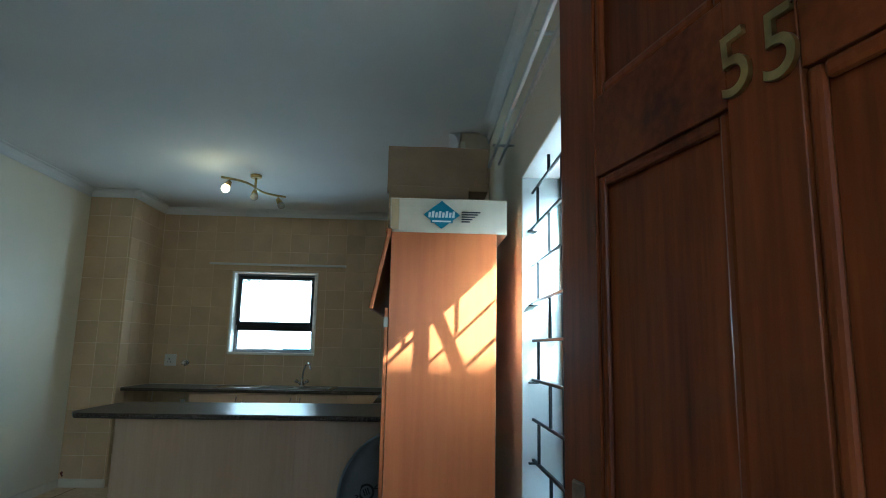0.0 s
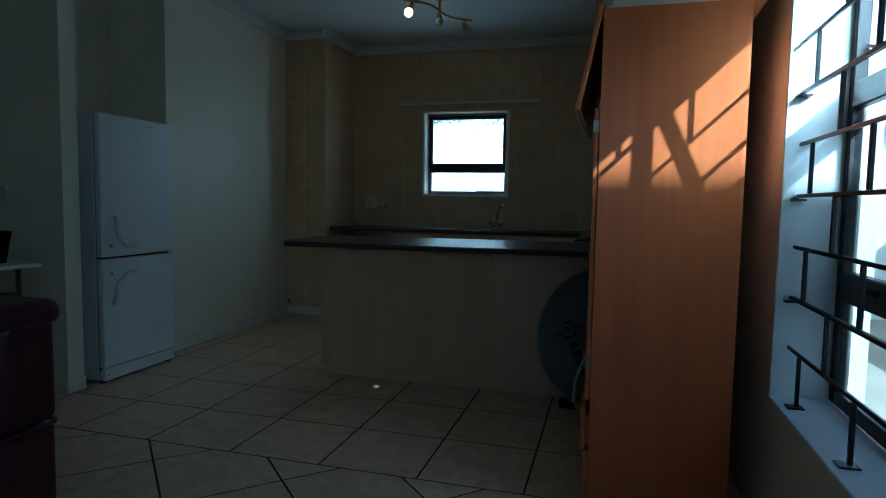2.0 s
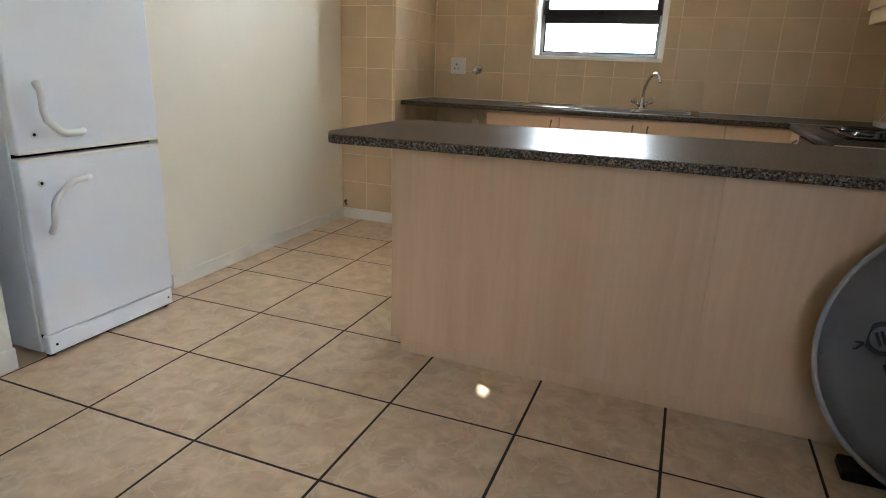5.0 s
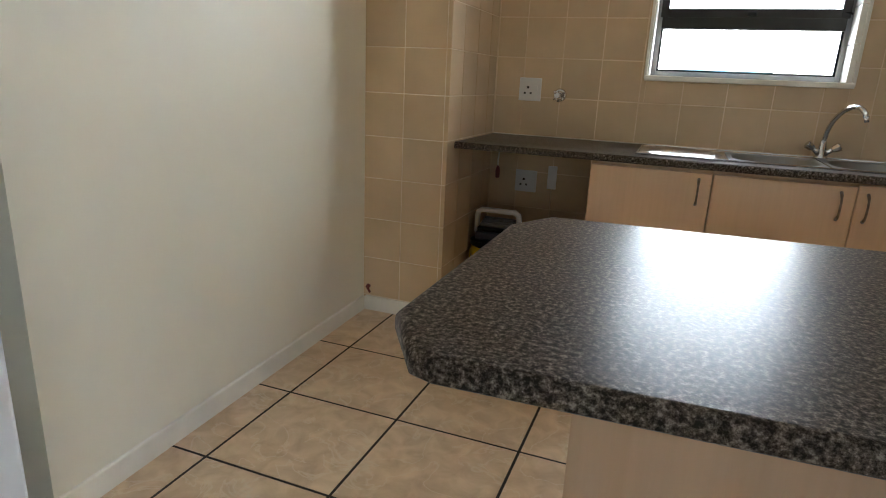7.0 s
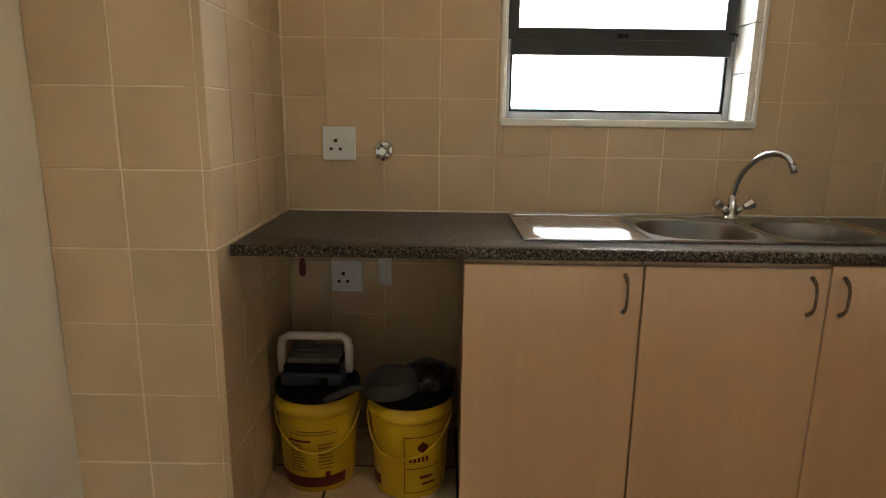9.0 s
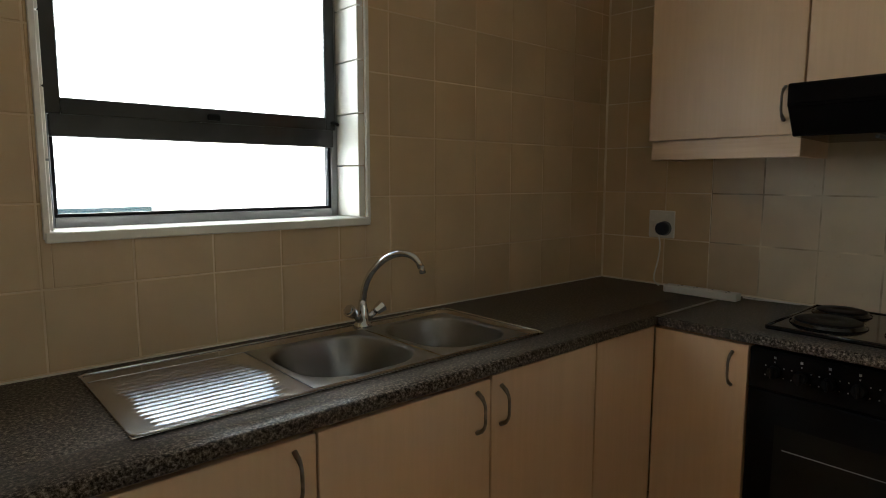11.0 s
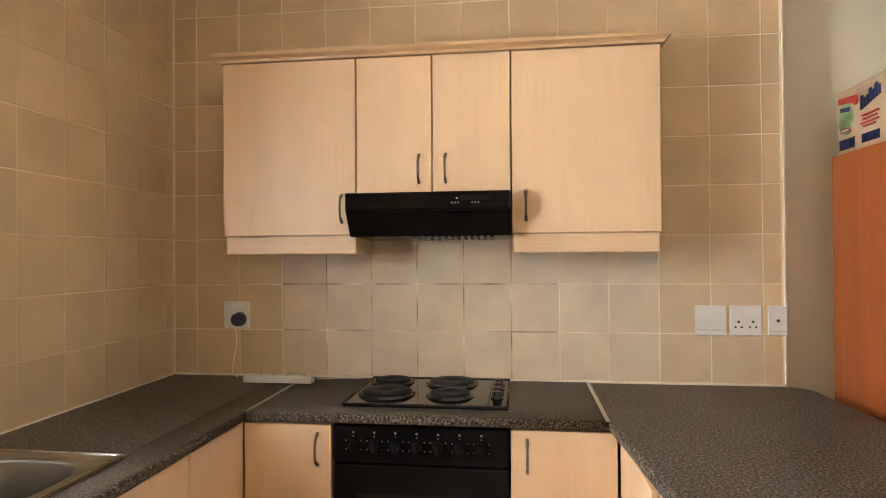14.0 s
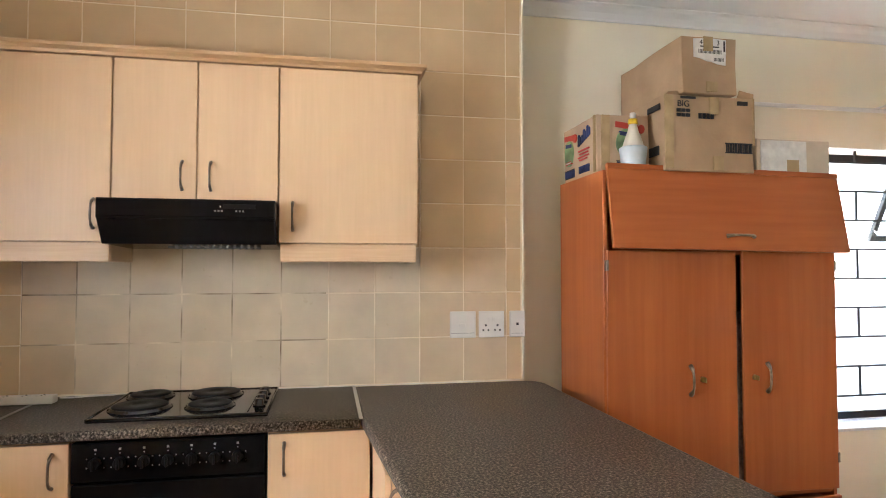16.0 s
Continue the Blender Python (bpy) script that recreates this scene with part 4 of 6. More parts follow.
tagged(part("sealant", bm, M_SKIRT), "white silicone seal behind the worktop", "sealant", kind="structure")
tagged(part("sealant", box(RIGHT - 0.004, RIGHT - 0.0005, 3.95, 6.58, 0.892, 0.896), M_SKIRT), "white silicone seal behind the worktop", "sealant", kind="structure")

# ---- base cabinets ----


def cabinet(label, x0, x1, y0, y1, face, doors, handle, group):
    """A base cabinet. face: the side its doors are on. doors: list of (from, to, handle position or None)."""
    ob = thing("base_cabinet", (x0 + x1) / 2, (y0 + y1) / 2, 0, label, "cabinet", group)
    z0, z1 = 0.10, 0.853
    zb = 0.72 if "bowls" in label else 0.8605
    if face == "-y":
        part("body", box(x0 + 0.002, x1 - 0.002, y0 + 0.020, y1, z0, zb), M_MAPLE_PALE, ob)
        part("plinth", box(x0 + 0.002, x1 - 0.002, y0 + 0.06, y0 + 0.078, 0, z0 - 0.001), M_MAPLE_PALE, ob)
        if zb < 0.8:
            part("top_rail", box(x0 + 0.002, x1 - 0.002, y0 + 0.020, y0 + 0.036, zb + 0.001, 0.8605), M_MAPLE_PALE, ob)
    elif face == "-x":
        part("body", box(x0 + 0.020, x1, y0 + 0.002, y1 - 0.002, z0, 0.8605), M_MAPLE_PALE, ob)
        part("plinth", box(x0 + 0.06, x0 + 0.078, y0 + 0.002, y1 - 0.002, 0, z0 - 0.001), M_MAPLE_PALE, ob)
    else:
        part("body", box(x0 + 0.002, x1 - 0.002, y0, y1 - 0.020, z0, 0.8605), M_MAPLE_PALE, ob)
        part("plinth", box(x0 + 0.002, x1 - 0.002, y1 - 0.078, y1 - 0.06, 0, z0 - 0.001), M_MAPLE_PALE, ob)
    for a, b, h in doors:
        if face == "-y":
            d = part("door", box(a + 0.0025, b - 0.0025, y0, y0 + 0.018, z0 + 0.004, z1 - 0.009 if b < -0.9 else z1 - 0.001, 0.002), M_MAPLE, ob)
            if h is not None:
                bow_handle("handle", d, M_PEWTER, (h, y0 - 0.001, 0.765), (0, 0, 1), (0, -1, 0))
        elif face == "-x":
            d = part("door", box(x0, x0 + 0.018, a + 0.0025, b - 0.0025, z0 + 0.004, z1 - 0.004, 0.002), M_MAPLE, ob)
            if h is not None:
                bow_handle("handle", d, M_PEWTER, (x0 - 0.001, h, 0.765), (0, 0, 1), (-1, 0, 0))
        else:
            d = part("door", box(a + 0.0025, b - 0.0025, y1 - 0.018, y1, z0 + 0.004, z1 - 0.012, 0.002), M_MAPLE, ob)
            if h is not None:
                bow_handle("handle", d, M_PEWTER, (h, y1 + 0.001, 0.765), (0, 0, 1), (0, 1, 0))
    return ob


G = "maple base cabinets"
cabinet("maple foil base cabinet under the draining board", -1.952, -1.447, 5.98, 6.57, "-y", [(-1.952, -1.447, -1.50)], 0, G)
cabinet("maple foil double base cabinet under the sink bowls", -1.447, -0.45, 5.98, 6.57, "-y", [(-1.447, -0.928, -0.982), (-0.928, -0.45, -0.892)], 0, G)
cabinet("maple foil blank corner panel by the sink", -0.45, -0.105, 5.98, 6.57, "-y", [(-0.45, -0.0965, None)], 0, G)
cabinet("narrow maple foil base cabinet beside the oven", -0.10, 0.47, 5.657, 5.97, "-x", [(5.657, 5.979, 5.707)], 0, G)
cabinet("narrow maple foil base cabinet beside the oven", -0.10, 0.47, 4.69, 5.042, "-x", [(4.69, 5.042, 4.985)], 0, G)
cabinet("maple foil base cabinet under the breakfast counter", -1.66, -1.0, 4.03, 4.54, "+y", [(-1.655, -1.33, -1.37), (-1.33, -1.0, -1.29)], 0, G)
cabinet("maple foil base cabinet under the breakfast counter", -1.0, -0.56, 4.03, 4.64, "+y", [(-1.0, -0.56, -0.60)], 0, G)
cabinet("maple foil base cabinet under the breakfast counter", -0.56, -0.082, 4.03, 4.682, "+y", [(-0.56, -0.082, None)], 0, G)
panel = thing("counter_panel", -0.6, 4.0, 0, "pale maple panel on the front of the breakfast counter", "panel")
part("panel", box(-1.68, -0.5376, 3.985, 4.003, 0.066, 0.8605, 0.001), M_MAPLE_PALE, panel)
part("panel", box(-0.5369, 0.483, 3.985, 4.003, 0.066, 0.8605, 0.001), M_MAPLE_PALE, panel)
part("end_panel", box(-1.68, -1.664, 4.004, 4.50, 0.066, 0.8605, 0.002), M_MAPLE_PALE, panel)
part("plinth", box(-1.645, 0.483, 4.006, 4.022, 0.0, 0.066, 0.002), M_MAPLE_PALE, panel)

# ---- sink and tap ----
SZ = WT1 + 0.001
sink = thing("sink", -1.19, 6.3, SZ, "stainless steel double bowl sink with ribbed drainer", "sink")


def rounded(x0, x1, y0, y1, r, n=5):
    out = []
    for cx, cy, a0 in ((x1 - r, y0 + r, -90), (x1 - r, y1 - r, 0), (x0 + r, y1 - r, 90), (x0 + r, y0 + r, 180)):
        for k in range(n + 1):
            a = radians(a0 + 90 * k / n)
            out.append((cx + r * math.cos(a), cy + r * math.sin(a)))
    return out


def loft(rings, bm=None, close=True):
    """Faces between rings of equal length, given as lists of 3D points."""
    own = bm or bmesh.new()
    vs = [[own.verts.new(p) for p in r] for r in rings]
    for a, b in zip(vs, vs[1:]):
        for k in range(len(a)):
            f = own.faces.new((a[k], a[(k + 1) % len(a)], b[(k + 1) % len(b)], b[k]))
            f.smooth = True
    if close:
        own.faces.new(vs[-1])
    return own


BOWLS = [(-1.375, -1.02, 6.105, 6.455), (-0.985, -0.665, 6.105, 6.465)]
# deck: strips between drainer and bowls
part("front_rim", box(SX0, SX1, SY0, 6.09, SZ, SZ + 0.004, 0.0015), M_STEEL, sink)
part("tap_ledge", box(SX0, SX1, 6.47, SY1, SZ, SZ + 0.004, 0.0015), M_STEEL, sink)
part("drainer", box(SX0, -1.39, 6.0902, 6.4698, SZ, SZ + 0.003), M_STEEL, sink)
part("divider", box(-1.01, -0.995, 6.0902, 6.4698, SZ, SZ + 0.004), M_STEEL, sink)
part("end_rim", box(-0.655, SX1, 6.0902, 6.4698, SZ, SZ + 0.004), M_STEEL, sink)
for x0, x1, y0, y1 in BOWLS:
    def ring(d, z, r):
        return [(px, py, z) for px, py in rounded(x0 + d, x1 - d, y0 + d, y1 - d, r, 6)]
    # flat flange from the round mouth out to a true rectangle
    square, L, R, N, T = [], x0 - 0.016, x1 + 0.011, y0 - 0.016, y1 + 0.016
    for i, (px, py) in enumerate(rounded(x0, x1, y0, y1, 0.125, 6)):
        c, k = divmod(i, 7)
        flat_x, flat_y = (R if c < 2 else L), (N if c in (0, 3) else T)
        first_y = c in (0, 2)
        if k == 3:
            q = (flat_x, flat_y)
        elif (k < 3) == first_y:
            q = (px, flat_y)
        else:
            q = (flat_x, py)
        square.append((*q, SZ + 0.0042))
    bm = loft([square, ring(0.0, SZ + 0.0046, 0.125), ring(0.004, SZ + 0.003, 0.121), ring(0.008, SZ - 0.004, 0.118), ring(0.016, SZ - 0.115, 0.11), ring(0.026, SZ - 0.145, 0.10), ring(0.05, SZ - 0.158, 0.08), ring(0.10, SZ - 0.162, 0.05)])
    bowl = part("bowl", bm, M_BOWL_SHADE, sink)
    part("waste", lathe([(0.042, 0.0), (0.042, 0.003), (0.03, 0.004), (0.012, 0.001)], (x0 + x1) / 2, (y0 + y1) / 2, SZ - 0.1618, 20), M_CHROME, bowl)
for k in range(15):
    # pressed ridge with two sloping flanks and tapered ends
    y, h = 6.110 + k * 0.0240, 0.0025
    x0, x1 = SX0 + 0.045 + 0.004 * math.cos(k * 0.9), -1.405 - 0.045 * abs(k - 7) / 7
    prof = [(-0.0098, 0.0), (-0.0014, 1.0), (0.0014, 1.0), (0.0098, 0.0)]
    bm = bmesh.new()
    rows = [[bm.verts.new((x, y + d * w, SZ + 0.0031 + h * v * f)) for d, v in prof] for x, f, w in ((x0, 0.0, 0.25), (x0 + 0.016, 1.0, 1.0), (x1 - 0.022, 1.0, 1.0), (x1, 0.0, 0.25))]
    for ra, rb in zip(rows, rows[1:]):
        for q in range(3):
            bm.faces.new((ra[q], rb[q], rb[q + 1], ra[q + 1]))
    bmesh.ops.recalc_face_normals(bm, faces=bm.faces[:])
    part("rib", bm, M_STEEL, sink)

part("rim_bead", tube([(px, py, SZ + 0.0042) for px, py in rounded(SX0 + 0.004, SX1 - 0.004, SY0 + 0.004, SY1 - 0.004, 0.02)] + [(SX1 - 0.024, SY0 + 0.004, SZ + 0.0042)], 0.0035, 8), M_STEEL, sink)

tap = thing("sink_mixer_tap", -0.98, 6.505, SZ + 0.004, "chrome kitchen mixer tap with a swan neck spout", "tap")
TZ = SZ + 0.004
bm = lathe([(0.03, 0), (0.03, 0.006), (0.02, 0.015), (0.018, 0.05), (0.014, 0.07), (0.012, 0.085)], -0.98, 6.505, TZ, 20)
part("body", bm, M_CHROME, tap)
arch = [(0.0, 0.06), (0.01, 0.09), (0.03, 0.118), (0.075, 0.146), (0.15, 0.174), (0.26, 0.200), (0.39, 0.221), (0.53, 0.235), (0.67, 0.241), (0.79, 0.238), (0.88, 0.229), (0.95, 0.215), (0.99, 0.198)]
pts = [(-0.98 + 0.108 * u, 6.505 - 0.168 * u, TZ + h) for u, h in arch]
part("spout", tube(pts, 0.0112, 14), M_CHROME, tap)
e = Vector(pts[-1])
part("nozzle", rod(e + Vector((0, 0, 0.006)), e + Vector((0.004, -0.002, -0.018)), 0.0115, 0.0105, 14), M_CHROME, tap)
for s in (-1, 1):
    a, b = Vector((-0.98 + s * 0.010, 6.503, TZ + 0.022)), Vector((-0.98 + s * 0.042, 6.492, TZ + 0.046))
    arm = part("valve", rod(a, b, 0.012, 0.010, 12), M_CHROME, tap)
    d = (b - a).normalized()
    own = rod(b, b + d * 0.030, 0.015, 0.021, 8)
    for f in own.faces:
        f.smooth = False
    knob = part("knob", own, M_CHROME, arm, "faceted chrome knob")
    cap = rod(b + d * 0.0295, b + d * 0.034, 0.015, 0.012, 12)
    part("collar", rod(a, a + d * 0.014, 0.015, 0.013, 12), M_PEWTER, tap)
    part("knob_cap", cap, M_CHROME, arm)

# ---- hob, oven, hood ----
hob = thing("hob", 0.21, 5.345, WT1, "black enamel electric hob with four solid plates", "hob")
HZ = WT1 + 0.0008
part("tray", box(-0.02, 0.455, 5.048, 5.645, HZ, HZ + 0.011, 0.004, 2), M_BLACK_GLOSS, hob)
for cx, cy, r in ((0.355, 5.535, 0.075), (0.345, 5.285, 0.093), (0.145, 5.515, 0.095), (0.135, 5.27, 0.076)):
    ring = part("plate_ring", lathe([(r + 0.014, 0.0), (r + 0.014, 0.003), (r + 0.006, 0.006), (r + 0.0065, 0.010), (r + 0.001, 0.011)], cx, cy, HZ + 0.011, 36), M_BLACK_GLOSS, hob, "shiny black trim ring")
    part("plate", lathe([(r, 0.0), (r, 0.014), (r - 0.004, 0.016), (0.030, 0.016), (0.026, 0.014), (0.002, 0.014)], cx, cy, HZ + 0.011, 36), M_BLACK_MATT, ring, "black cast iron plate")
for k in range(4):
    x = 0.11 + k * 0.075
    part("knob", lathe([(0.023, 0), (0.023, 0.004), (0.018, 0.006), (0.016, 0.024), (0.013, 0.027)], x, 5.092, HZ + 0.011, 16), M_BLACK_GLOSS, hob)

rim_pts = [(-0.016, 5.052), (0.451, 5.052), (0.451, 5.641), (-0.016, 5.641), (-0.016, 5.052)]
for (xa, ya), (xb, yb) in zip(rim_pts, rim_pts[1:]):
    part("rim", rod((xa, ya, HZ + 0.0105), (xb, yb, HZ + 0.0105), 0.0045, 0.0045, 10), M_BLACK_GLOSS, hob)
part("control_ridge", box(0.02, 0.44, 5.120, 5.124, HZ + 0.0111, HZ + 0.0135, 0.001), M_BLACK_GLOSS, hob)

oven = thing("built_in_oven", 0.17, 5.35, 0.0, "black built-in electric oven under the hob", "oven")
OY0, OY1, OX = 5.046, 5.653, -0.105
part("body", box(OX + 0.022, 0.45, OY0 + 0.004, OY1 - 0.004, 0.10, 0.850), M_BLACK_MATT, oven)
cp = part("control_panel", box(OX, OX + 0.02, OY0 + 0.002, OY1 - 0.002, 0.722, 0.851, 0.003), M_BLACK, oven)
for k in range(7):
    y = OY1 - 0.075 - k * 0.0735
    kn = part("knob", rod((OX - 0.0003, y, 0.785), (OX - 0.022, y, 0.785), 0.019, 0.016, 18), M_BLACK_MATT, cp)
    part("grip", box(OX - 0.030, OX - 0.021, y - 0.004, y + 0.004, 0.768, 0.802, 0.002), M_BLACK_MATT, cp)
    part("mark", box(OX - 0.0008, OX + 0.001, y - 0.0035, y + 0.0035, 0.825, 0.832), M_MARK, cp)
    for s in range(5):
        a = radians(-30 + 60 * s)
        part("mark", box(OX - 0.0008, OX + 0.001, y + 0.030 * math.cos(a) - 0.0018, y + 0.030 * math.cos(a) + 0.0018, 0.785 + 0.030 * math.sin(a) - 0.0018, 0.785 + 0.030 * math.sin(a) + 0.0018), M_MARK, cp)
dr = part("oven_door", box(OX, OX + 0.021, OY0 + 0.002, OY1 - 0.002, 0.135, 0.716, 0.004), M_BLACK, oven)
part("glass", box(OX - 0.0012, OX + 0.002, OY0 + 0.085, OY1 - 0.085, 0.22, 0.62, 0.0005), M_BLACK_GLASS, dr)
part("handle", tube([(OX, OY1 - 0.035, 0.69)] + [(OX - 0.035 * math.sin(math.pi * k / 12) ** 0.5, OY1 - 0.035 - (OY1 - OY0 - 0.07) * k / 12, 0.69 - 0.012 * math.sin(math.pi * k / 12)) for k in range(13)], 0.012, 10), M_BLACK_GLOSS, dr)
part("shelf_line", box(OX - 0.0015, OX - 0.001, OY0 + 0.11, OY1 - 0.11, 0.545, 0.548), M_MARK, dr)
part("plinth", box(OX + 0.05, OX + 0.066, OY0 + 0.002, OY1 - 0.002, 0.0, 0.099), M_BLACK_MATT, oven)

UX = 0.187
hood = thing("cooker_hood", 0.29, 5.345, 1.53, "black slimline cooker hood under the wall cabinets", "cooker hood")
HY0, HY1 = 5.037, 5.660


def hood_body():
    own = bmesh.new()
    prof = [(0.085, 1.672), (0.085, 1.600), (0.092, 1.596), (0.150, 1.508), (0.475, 1.500), (0.475, 1.672)]
    ends = []
    for y in (HY0, HY1):
        ends.append([own.verts.new((x, y, z)) for x, z in prof])
    for k in range(len(prof)):
        own.faces.new((ends[0][k], ends[0][(k + 1) % len(prof)], ends[1][(k + 1) % len(prof)], ends[1][k]))
    own.faces.new(ends[0][::-1])
    own.faces.new(ends[1])
    bmesh.ops.recalc_face_normals(own, faces=own.faces[:])
    bmesh.ops.bevel(own, geom=own.edges[:], offset=0.003, segments=1, affect="EDGES")
    return own


part("casing", hood_body(), M_BLACK, hood)
part("visor", box(0.079, 0.0855, HY0 + 0.002, HY1 - 0.002, 1.606, 1.668, 0.003), M_BLACK, hood)
sw = part("switch_strip", box(0.0775, 0.080, 5.11, 5.225, 1.637, 1.655, 0.001), M_BLACK_MATT, hood)
for y in (5.225, 5.150):
    for j in range(3):
        part("mark", box(0.0775, 0.079, y + 0.012 * j, y + 0.012 * j + 0.006, 1.626, 1.632), M_MARK, sw)
part("pilot_lamp", box(0.077, 0.0795, 5.231, 5.236, 1.643, 1.648), M_WHITE, sw)
for k in range(13):
    y = 5.11 + k * 0.026
    part("grille_slot", box(0.165, 0.30, y, y + 0.012, 1.494, 1.503, 0.001), M_GREY_RUBBER, hood)

# ---- wall cabinets ----


def wall_cabinet(label, y0, y1, z0, z1, doors, pelmet):
    ob = thing("wall_cabinet", UX + 0.15, (y0 + y1) / 2, z0, label, "cabinet", "maple wall cabinets")
    part("body", box(UX + 0.020, RIGHT - 0.002, y0 + 0.001, y1 - 0.001, z0, z1), M_MAPLE, ob)
    for a, b, h in doors:
        d = part("door", box(UX, UX + 0.018, a + 0.002, b - 0.002, z0, z1 - 0.002, 0.002), M_MAPLE, ob)
        hz = 1.622 if pelmet else 1.772
        bow_handle("handle", d, M_PEWTER, (UX - 0.001, h, hz), (0, 0, 1), (-1, 0, 0))
    if pelmet:
        part("pelmet", box(UX + 0.018, UX + 0.034, y0 + 0.006, y1 - 0.006, z0 - 0.075, z0 - 0.001, 0.002), M_MAPLE_H, ob)
        part("pelmet_return", box(UX + 0.035, RIGHT - 0.003, y0 + 0.006, y0 + 0.022, z0 - 0.075, z0 - 0.001, 0.002), M_MAPLE, ob)
        part("pelmet_return", box(UX + 0.035, RIGHT - 0.003, y1 - 0.022, y1 - 0.006, z0 - 0.075, z0 - 0.001, 0.002), M_MAPLE, ob)
    return ob


wall_cabinet("single door maple wall cabinet near the kitchen corner", 5.645, 6.200, 1.518, 2.217, [(5.645, 6.200, 5.702)], True)
wall_cabinet("short double door maple cabinet above the cooker hood", 5.036, 5.643, 1.680, 2.217, [(5.340, 5.643, 5.392), (5.036, 5.338, 5.288)], False)
wall_cabinet("single door maple wall cabinet beside the cooker hood", 4.480, 5.034, 1.518, 2.217, [(4.480, 5.034, 4.980)], True)
crown = thing("cabinet_cornice", 0.3, 5.34, 2.218, "moulded maple cornice along the wall cabinets", "cornice")
bm = bmesh.new()
prof = [(0.0, 2.2175), (-0.012, 2.2175), (-0.016, 2.228), (-0.034, 2.238), (-0.036, 2.250), (0.03, 2.250)]
loop = []
for d, z in prof:
    loop.append([(UX + d, 6.200 - d * 0.9, z), (UX + d, 4.480 + d * 0.9, z)])
for (a0, a1), (b0, b1) in zip(loop, loop[1:]):
    bm.faces.new([bm.verts.new(p) for p in (a0, a1, b1, b0)])
bmesh.ops.remove_doubles(bm, verts=bm.verts[:], dist=1e-5)
part("front_moulding", bm, M_MAPLE_CROWN, crown)
for y, s in ((4.480, -1), (6.200, 1)):
    bm = bmesh.new()
    rows = [[bm.verts.new((UX + d, y - s * d * 0.9, z)), bm.verts.new((RIGHT - 0.002, y - s * d * 0.9, z))] for d, z in prof]
    for (a0, a1), (b0, b1) in zip(rows, rows[1:]):
        bm.faces.new((a0, a1, b1, b0))
    part("side_moulding", bm, M_MAPLE_CROWN, crown)
part("top_board", box(UX + 0.002, RIGHT - 0.003, 4.49, 6.19, 2.219, 2.2255), M_MAPLE, crown)

# ---- sockets and switches ----


def plate(name, label, category, centre, w, h, normal):
    """A white wall plate; normal: '-x' or '-y'. Returns the thing and a function that makes boxes on its face."""
    cx, cy, cz = centre
    ob = thing(name, cx, cy, cz, label, category)

    def face(u0, u1, v0, v1, d0, d1, bev=0.0):
        if normal == "-x":
            return box(cx - d1, cx - d0, cy - u1, cy - u0, cz + v0, cz + v1, bev)
        return box(cx + u0, cx + u1, cy - d1, cy - d0, cz + v0, cz + v1, bev)

    part("plate", face(-w / 2, w / 2, -h / 2, h / 2, 0.0005, 0.010, 0.003), M_WHITE, ob)
    return ob, face


def holes(face, ob, u, v, s=1.0):
    for du, dv, r in ((0, 0.012, 0.0042), (-0.011, -0.008, 0.0036), (0.011, -0.008, 0.0036)):
        part("socket_hole", face(u + (du - r) * s, u + (du + r) * s, v + (dv - r) * s, v + (dv + r) * s, 0.0098, 0.0105), M_INK, ob)


TX = RIGHT
ob, face = plate("wall_switch", "white square isolator switch plate on the tiles", "switch", (TX, 4.227, 1.158), 0.122, 0.122, "-x")
part("rocker", face(-0.018, 0.012, -0.008, 0.006, 0.010, 0.015, 0.002), M_WHITE, ob)
part("seam", face(-0.055, 0.055, -0.040, -0.0385, 0.0098, 0.0103), M_GREY_RUBBER, ob)
ob, face = plate("double_socket", "white double wall socket with two rockers", "socket", (TX, 4.090, 1.158), 0.122, 0.122, "-x")
for u in (-0.028, 0.028):
    holes(face, ob, u, -0.018, 1.1)
    part("rocker", face(u * 0.4 - 0.008, u * 0.4 + 0.008, 0.014, 0.034, 0.010, 0.014, 0.002), M_WHITE, ob)
ob, face = plate("aerial_socket", "narrow white aerial socket plate", "socket", (TX, 3.965, 1.158), 0.074, 0.122, "-x")
part("socket_hole", face(-0.006, 0.006, -0.006, 0.006, 0.0098, 0.0106), M_INK, ob)
part("seam", face(-0.03, 0.03, -0.045, -0.0435, 0.0098, 0.0103), M_GREY_RUBBER, ob)
ob, face = plate("wall_socket", "white wall socket with plugs in it by the sink corner", "socket", (TX, 6.287, 1.168), 0.122, 0.122, "-x")
part("rocker", face(0.018, 0.030, 0.028, 0.046, 0.010, 0.014, 0.002), M_WHITE, ob)
part("rocker", face(-0.03, -0.018, 0.028, 0.046, 0.010, 0.014, 0.002), M_WHITE, ob)
own = rod((TX - 0.0105, 6.270, 1.150), (TX - 0.045, 6.270, 1.150), 0.033, 0.028, 20)
tagged(part("plug", own, M_NAVY), "round navy blue plug in the wall socket", "plug")
pl = thing("plug", TX - 0.02, 6.322, 1.165, "white plug with a cable in the wall socket", "plug")
part("body", box(TX - 0.035, TX - 0.0105, 6.310, 6.334, 1.145, 1.185, 0.006, 2), M_WHITE, pl)
cab = []
for k in range(19):
    a = k / 18
    cab.append((TX - 0.03 - 0.07 * a + 0.012 * math.sin(5 * a), 6.322 - 0.045 * math.sin(4.2 * a) - 0.13 * a ** 3, 1.148 - 0.240 * a + 0.02 * math.sin(6.3 * a)))
part("cable", tube(cab, 0.0032, 6), M_WHITE, pl)
ext = thing("extension_lead", 0.36, 6.03, WT1, "white extension lead lying on the worktop", "extension lead")
